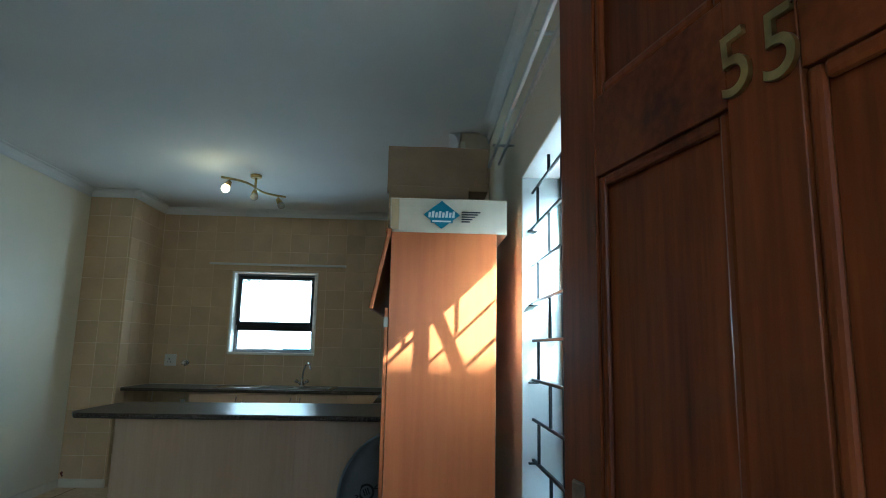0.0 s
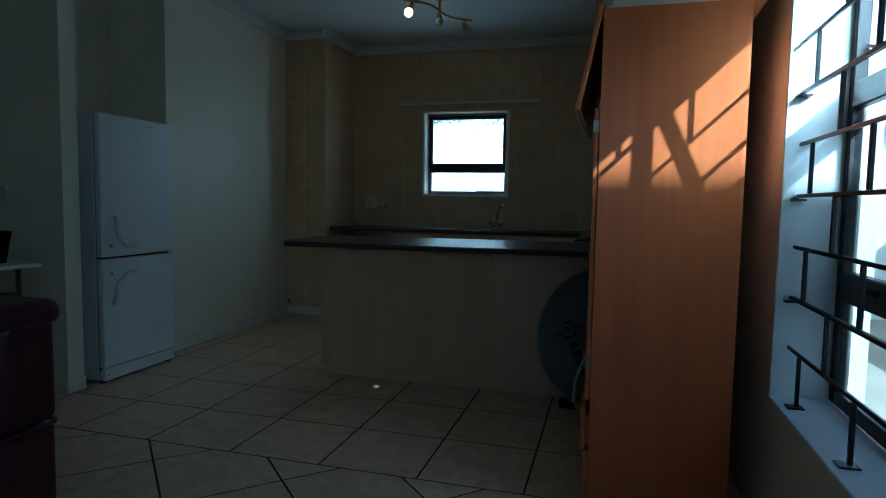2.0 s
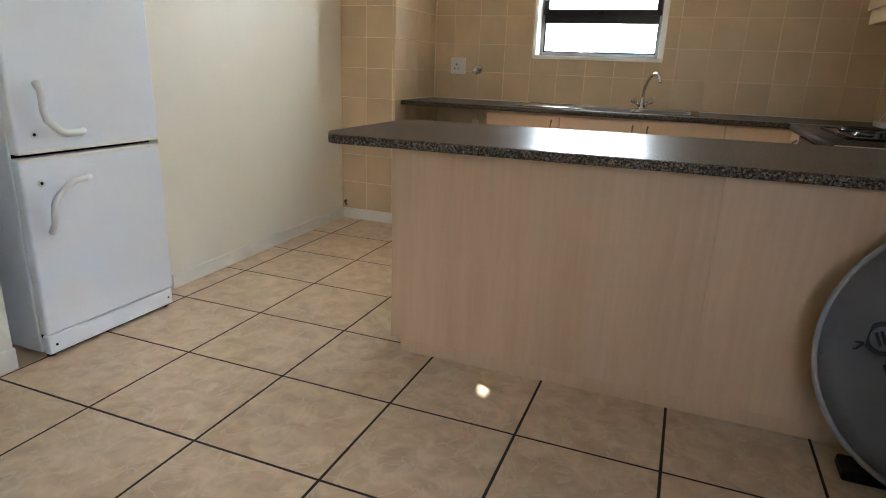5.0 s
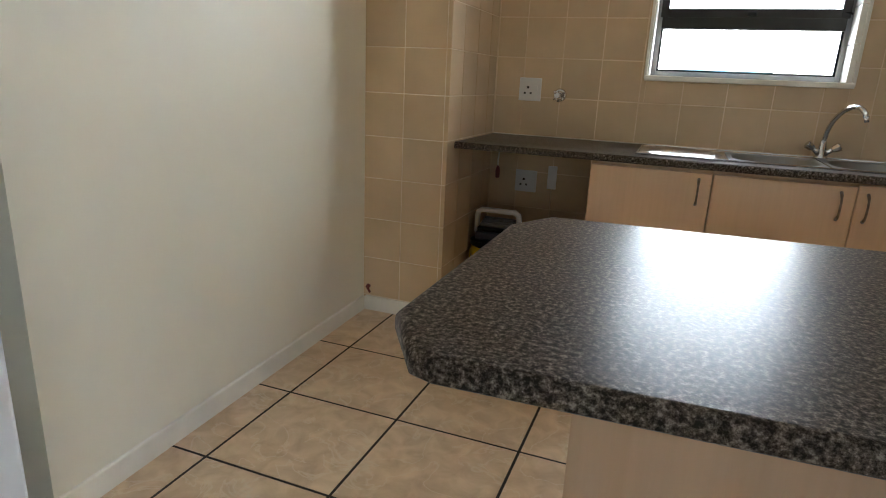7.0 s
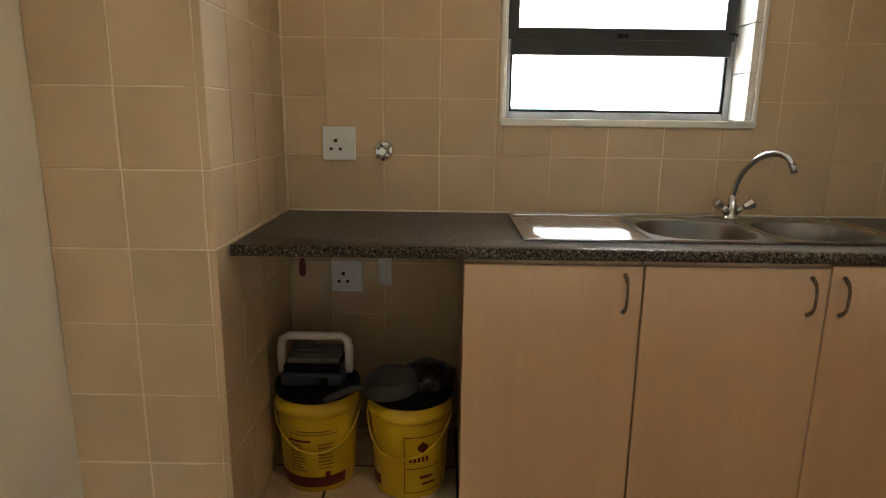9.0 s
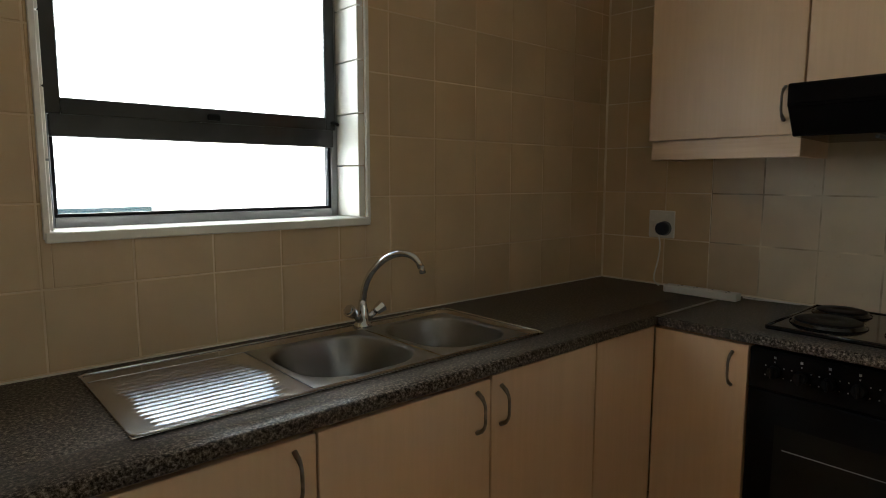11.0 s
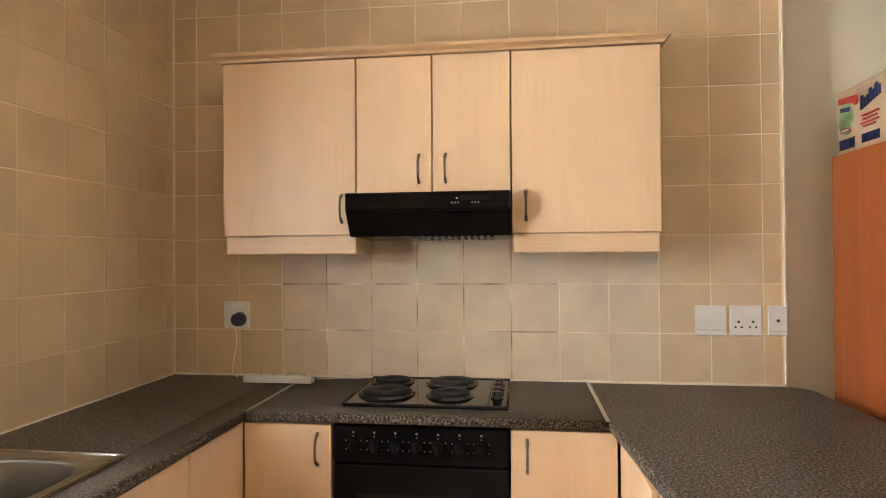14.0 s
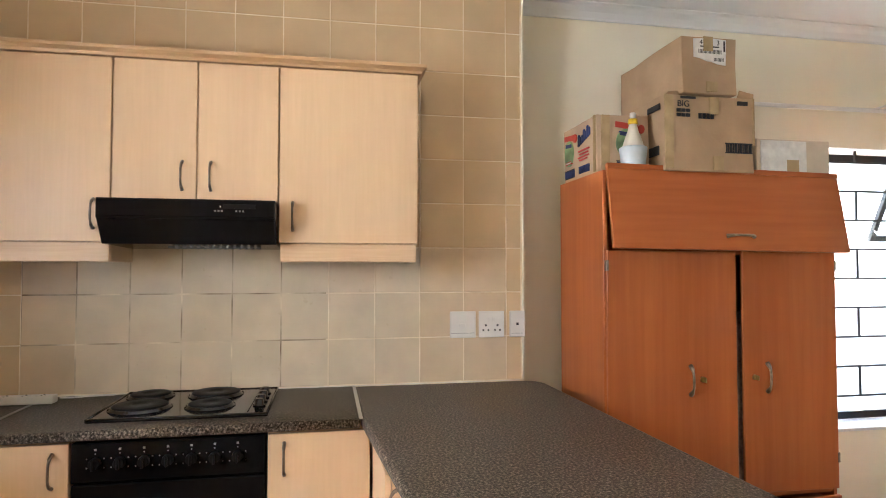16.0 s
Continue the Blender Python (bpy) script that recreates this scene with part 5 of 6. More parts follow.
part("case", box(0.335, 0.385, 5.885, 6.19, WT1 + 0.0005, WT1 + 0.032, 0.005, 2), M_WHITE, ext)
for k in range(4):
    for dx, dy in ((0.0, 0.0), (0.012, 0.008), (-0.012, 0.008)):
        part("socket_hole", box(0.358 + dx, 0.364 + dx, 5.92 + k * 0.065 + dy, 5.926 + k * 0.065 + dy, WT1 + 0.0315, WT1 + 0.0326), M_INK, ext)
part("cable", tube([(0.40, 5.885, WT1 + 0.012), (0.43, 5.85, WT1 + 0.005), (0.455, 5.79, WT1 + 0.004), (0.462, 5.70, WT1 + 0.004)], 0.0032, 6), M_WHITE, ext)

ob, face = plate("wall_socket", "white wall socket above the sink worktop", "socket", (-2.40, BACK, 1.142), 0.122, 0.122, "-y")
holes(face, ob, -0.012, -0.008, 1.5)
part("rocker", face(0.026, 0.042, -0.006, 0.022, 0.010, 0.015, 0.002), M_WHITE, ob)
ob, face = plate("wall_socket", "white wall socket low under the worktop", "socket", (-2.383, BACK, 0.638), 0.122, 0.122, "-y")
holes(face, ob, -0.012, -0.008, 1.5)
part("rocker", face(0.026, 0.042, -0.006, 0.022, 0.010, 0.015, 0.002), M_WHITE, ob)
ob, face = plate("pipe_cover", "narrow white pipe cover under the worktop", "cover", (-2.235, BACK, 0.67), 0.05, 0.13, "-y")
for nm, x, z, lab in (("washing_machine_tap", -2.235, 1.118, "chrome washing machine tap on the kitchen tiles"),):
    vt = thing(nm, x, BACK, z, lab, "tap")
    mt = M_CHROME
    part("rosette", rod((x, BACK - 0.0005, z), (x, BACK - 0.010, z), 0.036, 0.030, 20), mt, vt)
    part("body", rod((x, BACK - 0.010, z), (x, BACK - 0.058, z), 0.013, 0.013, 12), mt, vt)
    part("knob", rod((x, BACK - 0.058, z), (x, BACK - 0.080, z), 0.016, 0.013, 10), mt, vt)
    for q in range(4):
        a = radians(45 + 90 * q)
        part("spoke", rod((x + 0.012 * math.cos(a), BACK - 0.069, z + 0.012 * math.sin(a)), (x + 0.030 * math.cos(a), BACK - 0.069, z + 0.030 * math.sin(a)), 0.0055, 0.0065, 8), mt, vt)
    part("outlet", rod((x, BACK - 0.035, z), (x, BACK - 0.035, z - 0.034), 0.010, 0.010, 12), mt, vt)
hc = thing("hanging_cable", -2.545, BACK - 0.03, 0.64, "short cable with a dark plug hanging under the worktop", "cable")
part("cable", tube([(-2.540, BACK - 0.03, 0.8605), (-2.543, BACK - 0.028, 0.80), (-2.548, BACK - 0.03, 0.745), (-2.546, BACK - 0.03, 0.712)], 0.0042, 8), M_SKIRT, hc)
part("plug", lathe([(0.006, 0.0), (0.012, 0.006), (0.013, 0.045), (0.009, 0.062), (0.006, 0.072)], -2.546, BACK - 0.03, 0.642, 14), M_BROWN, hc, "dark brown plug")
ob, face = plate("light_switch", "white light switch on the partition", "switch", (-3.315, 3.14, 1.145), 0.075, 0.122, "-y")
part("rocker", face(-0.012, 0.012, -0.016, 0.016, 0.010, 0.015, 0.002), M_WHITE, ob)

# ---- fridge ----
fridge = thing("fridge_freezer", -3.1, 3.66, 0, "white two-door fridge freezer standing in the alcove", "fridge")
FY0, FY1, FXF = 3.345, 3.965, -2.81
part("cabinet", box(-3.42, FXF - 0.055, FY0 + 0.004, FY1 - 0.004, 0.015, 1.652, 0.006, 2), M_FRIDGE, fridge)
part("seal", box(FXF - 0.0545, FXF - 0.046, FY0 + 0.012, FY1 - 0.012, 0.076, 1.645), M_BLACK_MATT, fridge)
for z0, z1 in ((0.096, 0.769), (0.783, 1.655)):
    d = part("door", box(FXF - 0.046, FXF, FY0, FY1, z0, z1, 0.010, 3), M_FRIDGE, fridge)
    up = z0 > 0.5
    pts = [(3.445, 1.03), (3.446, 1.00), (3.445, 0.935), (3.452, 0.902), (3.492, 0.862), (3.515, 0.848), (3.58, 0.848), (3.605, 0.850)] if up else [(3.602, 0.675), (3.575, 0.675), (3.525, 0.671), (3.502, 0.660), (3.448, 0.617), (3.434, 0.592), (3.425, 0.52), (3.423, 0.488)]
    p3 = [(FXF + (0.004 if i in (0, 7) else 0.024), a, b) for i, (a, b) in enumerate(pts)]
    part("handle", tube(p3, 0.0135, 10), M_WHITE, d, "bent white plastic handle")
    zz = 0.850 if up else 0.676
    part("lock", lathe([(0.013, 0), (0.013, 0.003), (0.008, 0.004)], 0, 0, 0, 16, ), M_WHITE, d)
    d.children[-1].data.transform(Matrix.Translation((FXF - 0.001, 3.413, zz)) @ pose(0, 0, 0, 0, 90, 0))
    part("keyhole", rod((FXF - 0.001, 3.413, zz), (FXF + 0.0045, 3.413, zz), 0.0065, 0.006, 12), M_BLACK_MATT, d)
for z0, z1 in ((0.7575, 0.7687), (0.7833, 0.7945)):
    part("edge_trim", box(FXF - 0.044, FXF + 0.0012, FY0 + 0.002, FY1 - 0.002, z0, z1, 0.002), M_SKIRT, fridge, "cream plastic door edge")
part("badge", box(FXF - 0.002, FXF + 0.002, 3.70, 3.79, 1.605, 1.622, 0.001), M_ALU, fridge)
part("hinge", box(FXF - 0.03, FXF - 0.005, FY1 - 0.04, FY1 - 0.004, 1.6555, 1.668, 0.003), M_WHITE, fridge)
part("kick_plate", box(FXF - 0.04, FXF - 0.006, FY0 + 0.004, FY1 - 0.004, 0.016, 0.0915, 0.004), M_FRIDGE, fridge)
for y in (FY0 + 0.035, FY1 - 0.03):
    part("screw", rod((FXF - 0.008, y, 0.05), (FXF - 0.0045, y, 0.05), 0.006, 0.005, 10), M_BLACK_MATT, fridge)
for y in (FY0 + 0.03, FY1 - 0.03):
    part("foot", rod((FXF - 0.04, y, 0), (FXF - 0.04, y, 0.016), 0.016, 0.016, 12), M_BLACK_MATT, fridge)

# ---- wardrobe ----
wd = thing("wardrobe", 0.33, 3.16, 0, "cherry wardrobe with a loose top flap and doors ajar", "wardrobe")
A0, A1, B0, B1, WH = 0.095, 0.567, 2.603, 3.712, 1.832
part("side_panel", box(A0, A1, B0, B0 + 0.018, 0, WH, 0.0015), M_CHERRY, wd)
part("side_panel", box(A0, A1, B1 - 0.018, B1, 0, WH, 0.0015), M_CHERRY, wd)
part("top", box(A0 - 0.004, A1, B0 + 0.0185, B1 - 0.0185, WH - 0.018, WH, 0.0015), M_CHERRY_H, wd)
part("back_panel", box(A1 - 0.006, A1 - 0.001, B0 + 0.019, B1 - 0.019, 0.03, WH - 0.019), M_CHERRY, wd)
part("shelf", box(A0 + 0.004, A1 - 0.007, B0 + 0.0185, B1 - 0.0185, 1.478, 1.494), M_CHERRY_H, wd)
part("shelf", box(A0 + 0.004, A1 - 0.007, B0 + 0.0185, B1 - 0.0185, 0.424, 0.440), M_CHERRY_H, wd)
part("base", box(A0 + 0.03, A0 + 0.046, B0 + 0.0185, B1 - 0.0185, 0.0, 0.07), M_CHERRY_H, wd)
SEAM = 3.085


def wd_door(y0, y1, hinge, ajar, hy, ky):
    m = Matrix.Translation((A0 - 0.001, hinge, 0)) @ pose(0, 0, 0, 0, 0, ajar) @ Matrix.Translation((-(A0 - 0.001), -hinge, 0))
    d = part("door", box(A0 - 0.019, A0 - 0.002, y0, y1, 0.445, 1.492, 0.002, m=m), M_CHERRY, wd)
    pts = []
    for i in range(11):
        u = i / 10 * 2 - 1
        pts.append(m @ Vector((A0 - 0.020 - 0.024 * (1 - u ** 4), hy, 0.942 + u * 0.062)))
    h = part("handle", tube(pts, [0.010, 0.008] + [0.0055] * 7 + [0.008, 0.010], 8), M_ANTIQUE, d, "curved antique silver handle")
    k = part("key", rod(m @ Vector((A0 - 0.019, ky, 0.944)), m @ Vector((A0 - 0.030, ky, 0.944)), 0.012, 0.011, 14), M_BRASS, d, "small brass lock with a key")
    part("key_bow", box(A0 - 0.048, A0 - 0.029, ky - 0.002, ky + 0.002, 0.934, 0.954, 0.001, m=m), M_BRASS, k)
    for z in (0.58, 1.43):
        part("hinge", box(A0 - 0.022, A0 - 0.001, hinge - 0.006 if hinge > 3 else hinge - 0.004, hinge + 0.004 if hinge > 3 else hinge + 0.006, z - 0.022, z + 0.022, 0.001), M_PEWTER, d)


wd_door(SEAM + 0.012, B1 - 0.008, B1 - 0.008, 1.2, 3.325, 3.268)
wd_door(B0 + 0.004, SEAM - 0.024, B0 + 0.004, -2.2, 2.950, 3.010)
for z0, z1, out in ((0.262, 0.418, 0.012), (0.075, 0.255, 0.0)):
    d = part("drawer", box(A0 - 0.019 - out, A0 - 0.002 - out, B0 + 0.004, B1 - 0.004, z0, z1, 0.002), M_CHERRY_H, wd)
    part("drawer_box", box(A0 - 0.0015 - out, A1 - 0.02, B0 + 0.022, B1 - 0.022, z0 + 0.01, z1 - 0.03), M_CHERRY_H, d)
    for y in (2.85, 3.45):
        bow_handle("handle", d, M_ANTIQUE, (A0 - 0.020 - out, y, (z0 + z1) / 2), (0, 1, 0), (-1, 0, 0), 0.10)
FM = Matrix.Translation((A0 - 0.012, 0, 1.812)) @ pose(0, 0, 0, 0, 11.5, 0) @ pose(0, 0, 0, 0.8, 0, 0) @ Matrix.Translation((-(A0 - 0.012), 0, -1.812))
flap = part("flap", box(A0 - 0.022, A0 - 0.004, B0 - 0.018, B1 - 0.012, 1.442, 1.808, 0.003, m=FM), M_CHERRY_H, wd, "loose lift-up flap hanging open")
part("rebate", box(A0 - 0.0275, A0 - 0.0215, B0 - 0.018, B1 - 0.012, 1.783, 1.807, 0.002, m=FM), M_CHERRY_H, flap)
pts = [FM @ Vector((A0 - 0.022 - 0.022 * (1 - (i / 5 - 1) ** 4), 3.118 + (i / 5 - 1) * 0.065, 1.503)) for i in range(11)]
part("handle", tube(pts, [0.009, 0.007] + [0.0055] * 7 + [0.007, 0.009], 8), M_ANTIQUE, flap, "curved antique silver handle")
tagged(part("bedding", box(A0 + 0.05, A0 + 0.24, 2.80, 3.30, 0.4405, 1.22, 0.05, 3), M_LINEN), "folded patterned bedding inside the wardrobe", "bedding")

# ---- boxes and bottle on the wardrobe ----


def carton(label, x0, x1, y0, y1, z0, z1, mat, rz=0.0, flaps=False):
    cx, cy = (x0 + x1) / 2, (y0 + y1) / 2
    ob = thing("cardboard_box", cx, cy, z0, label, "box", "boxes on the wardrobe")
    m = Matrix.Translation((cx, cy, 0)) @ pose(0, 0, 0, 0, 0, rz) @ Matrix.Translation((-cx, -cy, 0))
    own = box(x0, x1, y0, y1, z0 + 0.0005, z1, 0.004, 2)
    bmesh.ops.subdivide_edges(own, edges=own.edges[:], cuts=3, use_grid_fill=True)
    for v in own.verts:
        w = noise.noise_vector(v.co * 5.0) * 0.007
        v.co += Vector((w.x, w.y, w.z * 0.6 if v.co.z > z0 + 0.03 else 0))
        v.co.z = max(v.co.z, z0 + 0.0005)
    own.transform(m)
    part("carton", own, mat, ob)
    return ob, m


def mark(name, ob, m, x0, x1, y0, y1, z0, z1, mat):
    return part(name, box(x0, x1, y0, y1, z0, z1, m=m), mat, ob)


TOPZ = WH
# big box with the heavy print
ob, m = carton("large worn cardboard box with black print and tape", 0.062, 0.47, 3.017, 3.445, TOPZ, 2.160, M_CARD)
F = 0.062 - 0.006
mark("tape", ob, m, F, F + 0.004, 3.405, 3.437, TOPZ + 0.01, 2.155, M_TAPE)
mark("tape", ob, m, F - 0.0005, F + 0.004, 3.19, 3.235, 2.08, 2.155, M_TAPE)
mark("tape", ob, m, F - 0.0005, F + 0.004, 3.17, 3.22, TOPZ + 0.008, 1.90, M_TAPE)
letters("print", "BIG", 0.038, Matrix.Translation((F - 0.0005, 3.359, 2.119)) @ pose(0, 0, 0, 90, 0, -90), M_INK, ob, 0.001)
for i in range(2):
    for j in range(3):
        mark("print", ob, m, F, F + 0.004, 3.327 + j * 0.022, 3.345 + j * 0.022, 2.065 + i * 0.020, 2.079 + i * 0.020, M_INK)
for k in range(4):
    mark("print", ob, m, F, F + 0.004, 3.215 + k * 0.019, 3.229 + k * 0.019, 2.06, 2.083, M_INK)
mark("print", ob, m, F, F + 0.004, 3.05, 3.10, 2.125, 2.143, M_INK)
mark("print", ob, m, F, F + 0.004, 3.30, 3.37, 2.143, 2.153, M_INK)
for y0, w in ((3.03, 0.13),):
    mark("print", ob, m, F, F + 0.004, y0, y0 + w, 1.915, 1.920, M_INK)
    mark("print", ob, m, F, F + 0.004, y0, y0 + w, 1.955, 1.960, M_INK)
    for k in range(16):
        mark("barcode_bar", ob, m, F, F + 0.004, y0 + 0.004 + k * 0.0078, y0 + 0.004 + k * 0.0078 + (0.003 if k % 3 else 0.0055), 1.920, 1.955, M_INK)
for k in range(12):
    mark("barcode_bar", ob, m, 0.10 + k * 0.0075, 0.1035 + k * 0.0075, 3.447, 3.4515, 1.905, 1.945, M_INK)
mark("print", ob, m, 0.09, 0.19, 3.447, 3.4515, 2.10, 2.125, M_INK)
for a, b, t0, t1 in ((3.02, 3.10, 0.018, 0.030), (3.38, 3.44, 0.012, 0.008)):
    own = bmesh.new()
    q = [own.verts.new(p) for p in ((0.058, a, 2.158), (0.058, b, 2.158), (0.050, b - 0.006, 2.158 + t1), (0.052, a + 0.004, 2.158 + t0), (0.062, a, 2.158), (0.062, b, 2.158), (0.054, b - 0.006, 2.158 + t1), (0.056, a + 0.004, 2.158 + t0))]
    for f in ((0, 1, 2, 3), (7, 6, 5, 4), (0, 4, 5, 1), (1, 5, 6, 2), (2, 6, 7, 3), (3, 7, 4, 0)):
        own.faces.new([q[k] for k in f])
    part("torn_flap", own, M_CARD, ob, "torn cardboard edge standing up")
mark("tape", ob, m, F - 0.001, F + 0.004, 3.437, 3.4455, TOPZ + 0.006, 2.158, M_TAPE)
mark("tape", ob, m, F - 0.001, F + 0.004, 3.018, 3.026, 1.95, 2.158, M_TAPE)
# long box on top
ob, m = carton("long plain cardboard box with a torn white label", 0.04, 0.585, 3.115, 3.372, 2.162, 2.408, M_CARD)
F = 0.04 - 0.006
torn = [(3.320, 2.318), (3.285, 2.312), (3.262, 2.303), (3.235, 2.300), (3.205, 2.291), (3.170, 2.288), (3.167, 2.398), (3.245, 2.402), (3.321, 2.396)]
own = bmesh.new()
front = [own.verts.new((F, u, v)) for u, v in torn]
behind = [own.verts.new((F + 0.004, u, v)) for u, v in torn]
own.faces.new(front)
for k in range(len(torn)):
    own.faces.new((front[k], behind[k], behind[(k + 1) % len(torn)], front[(k + 1) % len(torn)]))
bmesh.ops.recalc_face_normals(own, faces=own.faces[:])
part("label", own, M_PAPER, ob, "torn white paper label")
for k in range(18):
    mark("barcode_bar", ob, m, F - 0.0008, F + 0.003, 3.19 + k * 0.0062, 3.193 + k * 0.0062, 2.335, 2.352, M_INK)
for k in range(8):
    mark("barcode_bar", ob, m, F - 0.0008, F + 0.003, 3.18 + k * 0.0062, 3.183 + k * 0.0062, 2.303, 2.318, M_INK)
for ch, yy in (("4", 3.286), ("3", 3.205)):
    letters("print", ch, 0.030, Matrix.Translation((F - 0.0005, yy, 2.382)) @ pose(0, 0, 0, 90, 0, -90), M_INK, ob, 0.0006)
mark("print", ob, m, F - 0.0008, F + 0.003, 3.20, 3.29, 2.362, 2.367, M_INK)
mark("print", ob, m, F - 0.0008, F + 0.003, 3.172, 3.18, 2.345, 2.392, M_INK)
mark("tape", ob, m, F - 0.0012, F + 0.003, 3.23, 3.275, 2.345, 2.408, M_TAPE)
mark("tape", ob, m, F - 0.0004, F + 0.004, 3.21, 3.262, 2.172, 2.215, M_TAPE)
# soap box
ob, m = carton("small printed soap carton with green and red panels", 0.175, 0.545, 3.455, 3.700, TOPZ, 2.090, M_CARD_SOAP)


def printed(name, points, lift, mat, side):
    """A thin printed patch; side 'x': on the face towards the kitchen (y, z), side 'y': on the end face (x, z)."""
    own = bmesh.new()
    if side == "x":
        outer = [own.verts.new((0.175 - 0.0062 - lift, u, v)) for u, v in points]
        inner = [own.verts.new((0.175 + 0.002, u, v)) for u, v in points]
    else:
        outer = [own.verts.new((u, 3.700 + 0.0062 + lift, v)) for u, v in points]
        inner = [own.verts.new((u, 3.700 - 0.002, v)) for u, v in points]
    own.faces.new(outer)
    for k in range(len(points)):
        own.faces.new((outer[k], inner[k], inner[(k + 1) % len(points)], outer[(k + 1) % len(points)]))
    bmesh.ops.recalc_face_normals(own, faces=own.faces[:])
    return part(name, own, mat, ob)


def oval(cu, cv, ru, rv, n=20):
    return [(cu + ru * math.cos(2 * math.pi * k / n), cv + rv * math.sin(2 * math.pi * k / n)) for k in range(n)]


for side, c, flip in (("x", 3.560, -1), ("y", 0.470, -1)):
    # red banner over a green oval with dark lettering bars
    printed("print", [(c - 0.052, 2.022), (c + 0.052, 2.036), (c + 0.052, 2.060), (c - 0.052, 2.050)], 0.0, M_INK_RED, side)
    printed("print", oval(c, 1.968, 0.050, 0.062), 0.0006, M_INK_GREEN, side)
    printed("print", [(c - 0.038, 1.992), (c + 0.034, 2.000), (c + 0.036, 2.018), (c - 0.036, 2.010)], 0.0012, M_INK_BLUE, side)
    printed("print", [(c - 0.034, 1.915), (c + 0.034, 1.915), (c + 0.030, 1.930), (c - 0.030, 1.930)], 0.0012, M_INK_RED, side)
    printed("print", [(c - 0.026, 1.920), (c + 0.026, 1.920), (c + 0.026, 1.925), (c - 0.026, 1.925)], 0.0018, M_PAPER, side)
    printed("print", oval(c + flip * 0.068, 2.030, 0.016, 0.020, 14), 0.0, M_INK_RED, side)
    for k in range(13):
        w = 0.0022 if k % 3 else 0.0036
        u = c - 0.055 + k * 0.0082
        printed("barcode_bar", [(u - w, 1.853), (u + w, 1.853), (u + w, 1.884), (u - w, 1.884)], 0.0, M_INK_BLUE, side)
    for v in (1.849, 1.8865):
        printed("print", [(c - 0.060, v), (c + 0.050, v), (c + 0.050, v + 0.002), (c - 0.060, v + 0.002)], 0.0, M_INK, side)
for k in range(7):
    u, v = 0.366 - k * 0.019, 1.985 + 0.005 * k
    tall = 0.016 if k in (0, 3, 5) else 0.0
    printed("print", [(u - 0.013, v), (u, v - 0.003), (u - 0.003, v + 0.030 + tall), (u - 0.014, v + 0.034 + tall)], 0.0, M_INK_BLUE, "y")
for v, a, b in ((1.955, 0.25, 0.36), (1.940, 0.26, 0.35), (1.925, 0.25, 0.365), (1.912, 0.27, 0.35)):
    printed("print", [(a, v), (b, v), (b, v + 0.006), (a, v + 0.006)], 0.0, M_INK_RED, "y")
for k in range(12):
    u = 0.245 + k * 0.0095
    printed("barcode_bar", [(u, 1.853), (u + 0.0055, 1.853), (u + 0.0055, 1.886), (u, 1.886)], 0.0, M_INK_BLUE, "y")
printed("tape", [(3.642, 1.845), (3.680, 1.845), (3.680, 2.086), (3.642, 2.086)], 0.0016, M_TAPE, "x")
printed("tape", [(0.180, 1.840), (0.196, 1.840), (0.196, 2.086), (0.180, 2.086)], 0.0016, M_TAPE, "y")
# flat box with a teal diamond
ob, m = carton("flat sagging pale carton with a teal diamond mark", 0.085, 0.618, 2.618, 2.985, TOPZ, 1.992, M_CARD_PALE)
DC = Matrix.Translation((0.318, 2.6135, 1.917))


def flat(outline, y0, y1, mm):
    own = bmesh.new()
    a = [own.verts.new((x, y0, z)) for x, z in outline]
    b = [own.verts.new((x, y1, z)) for x, z in outline]
    own.faces.new(a)
    own.faces.new(b[::-1])
    n = len(outline)
    for k in range(n):
        own.faces.new((a[k], b[k], b[(k + 1) % n], a[(k + 1) % n]))
    bmesh.ops.recalc_face_normals(own, faces=own.faces[:])
    own.transform(mm)
    return own


part("diamond", flat([(-0.082, 0), (0, -0.064), (0.082, 0), (0, 0.064)], -0.004, 0.006, DC), M_TEAL, ob, "teal diamond printed on the carton")
for k in range(8):
    part("print", flat([(-0.062 + k * 0.0155, -0.014), (-0.051 + k * 0.0155, -0.014), (-0.048 + k * 0.0155, 0.010 + 0.006 * (k % 2)), (-0.059 + k * 0.0155, 0.010 + 0.006 * (k % 2))], -0.0052, 0.0, DC), M_PAPER, ob)
part("print", flat([(-0.05, -0.038), (0.05, -0.038), (0.05, -0.024), (-0.05, -0.024)], -0.0052, 0.0, DC), M_TEAL, ob)
part("print", flat([(-0.043, -0.0345), (0.043, -0.0345), (0.043, -0.0275), (-0.043, -0.0275)], -0.0058, 0.0, DC), M_PAPER, ob)
for k in range(5):
    w = 0.085 - 0.012 * k
    part("print", flat([(0.090, 0.012 - k * 0.011), (0.090 + w, 0.012 - k * 0.011), (0.090 + w, 0.017 - k * 0.011), (0.090, 0.017 - k * 0.011)], -0.0045, 0.004, DC), M_INK, ob)
mark("tape", ob, m, 0.092, 0.125, 2.611, 2.617, 1.845, 1.985, M_TAPE)
mark("label", ob, m, 0.079, 0.083, 2.74, 2.97, 1.84, 1.985, M_PAPER)
mark("tape", ob, m, 0.0775, 0.083, 2.78, 2.84, 1.84, 1.90, M_TAPE)

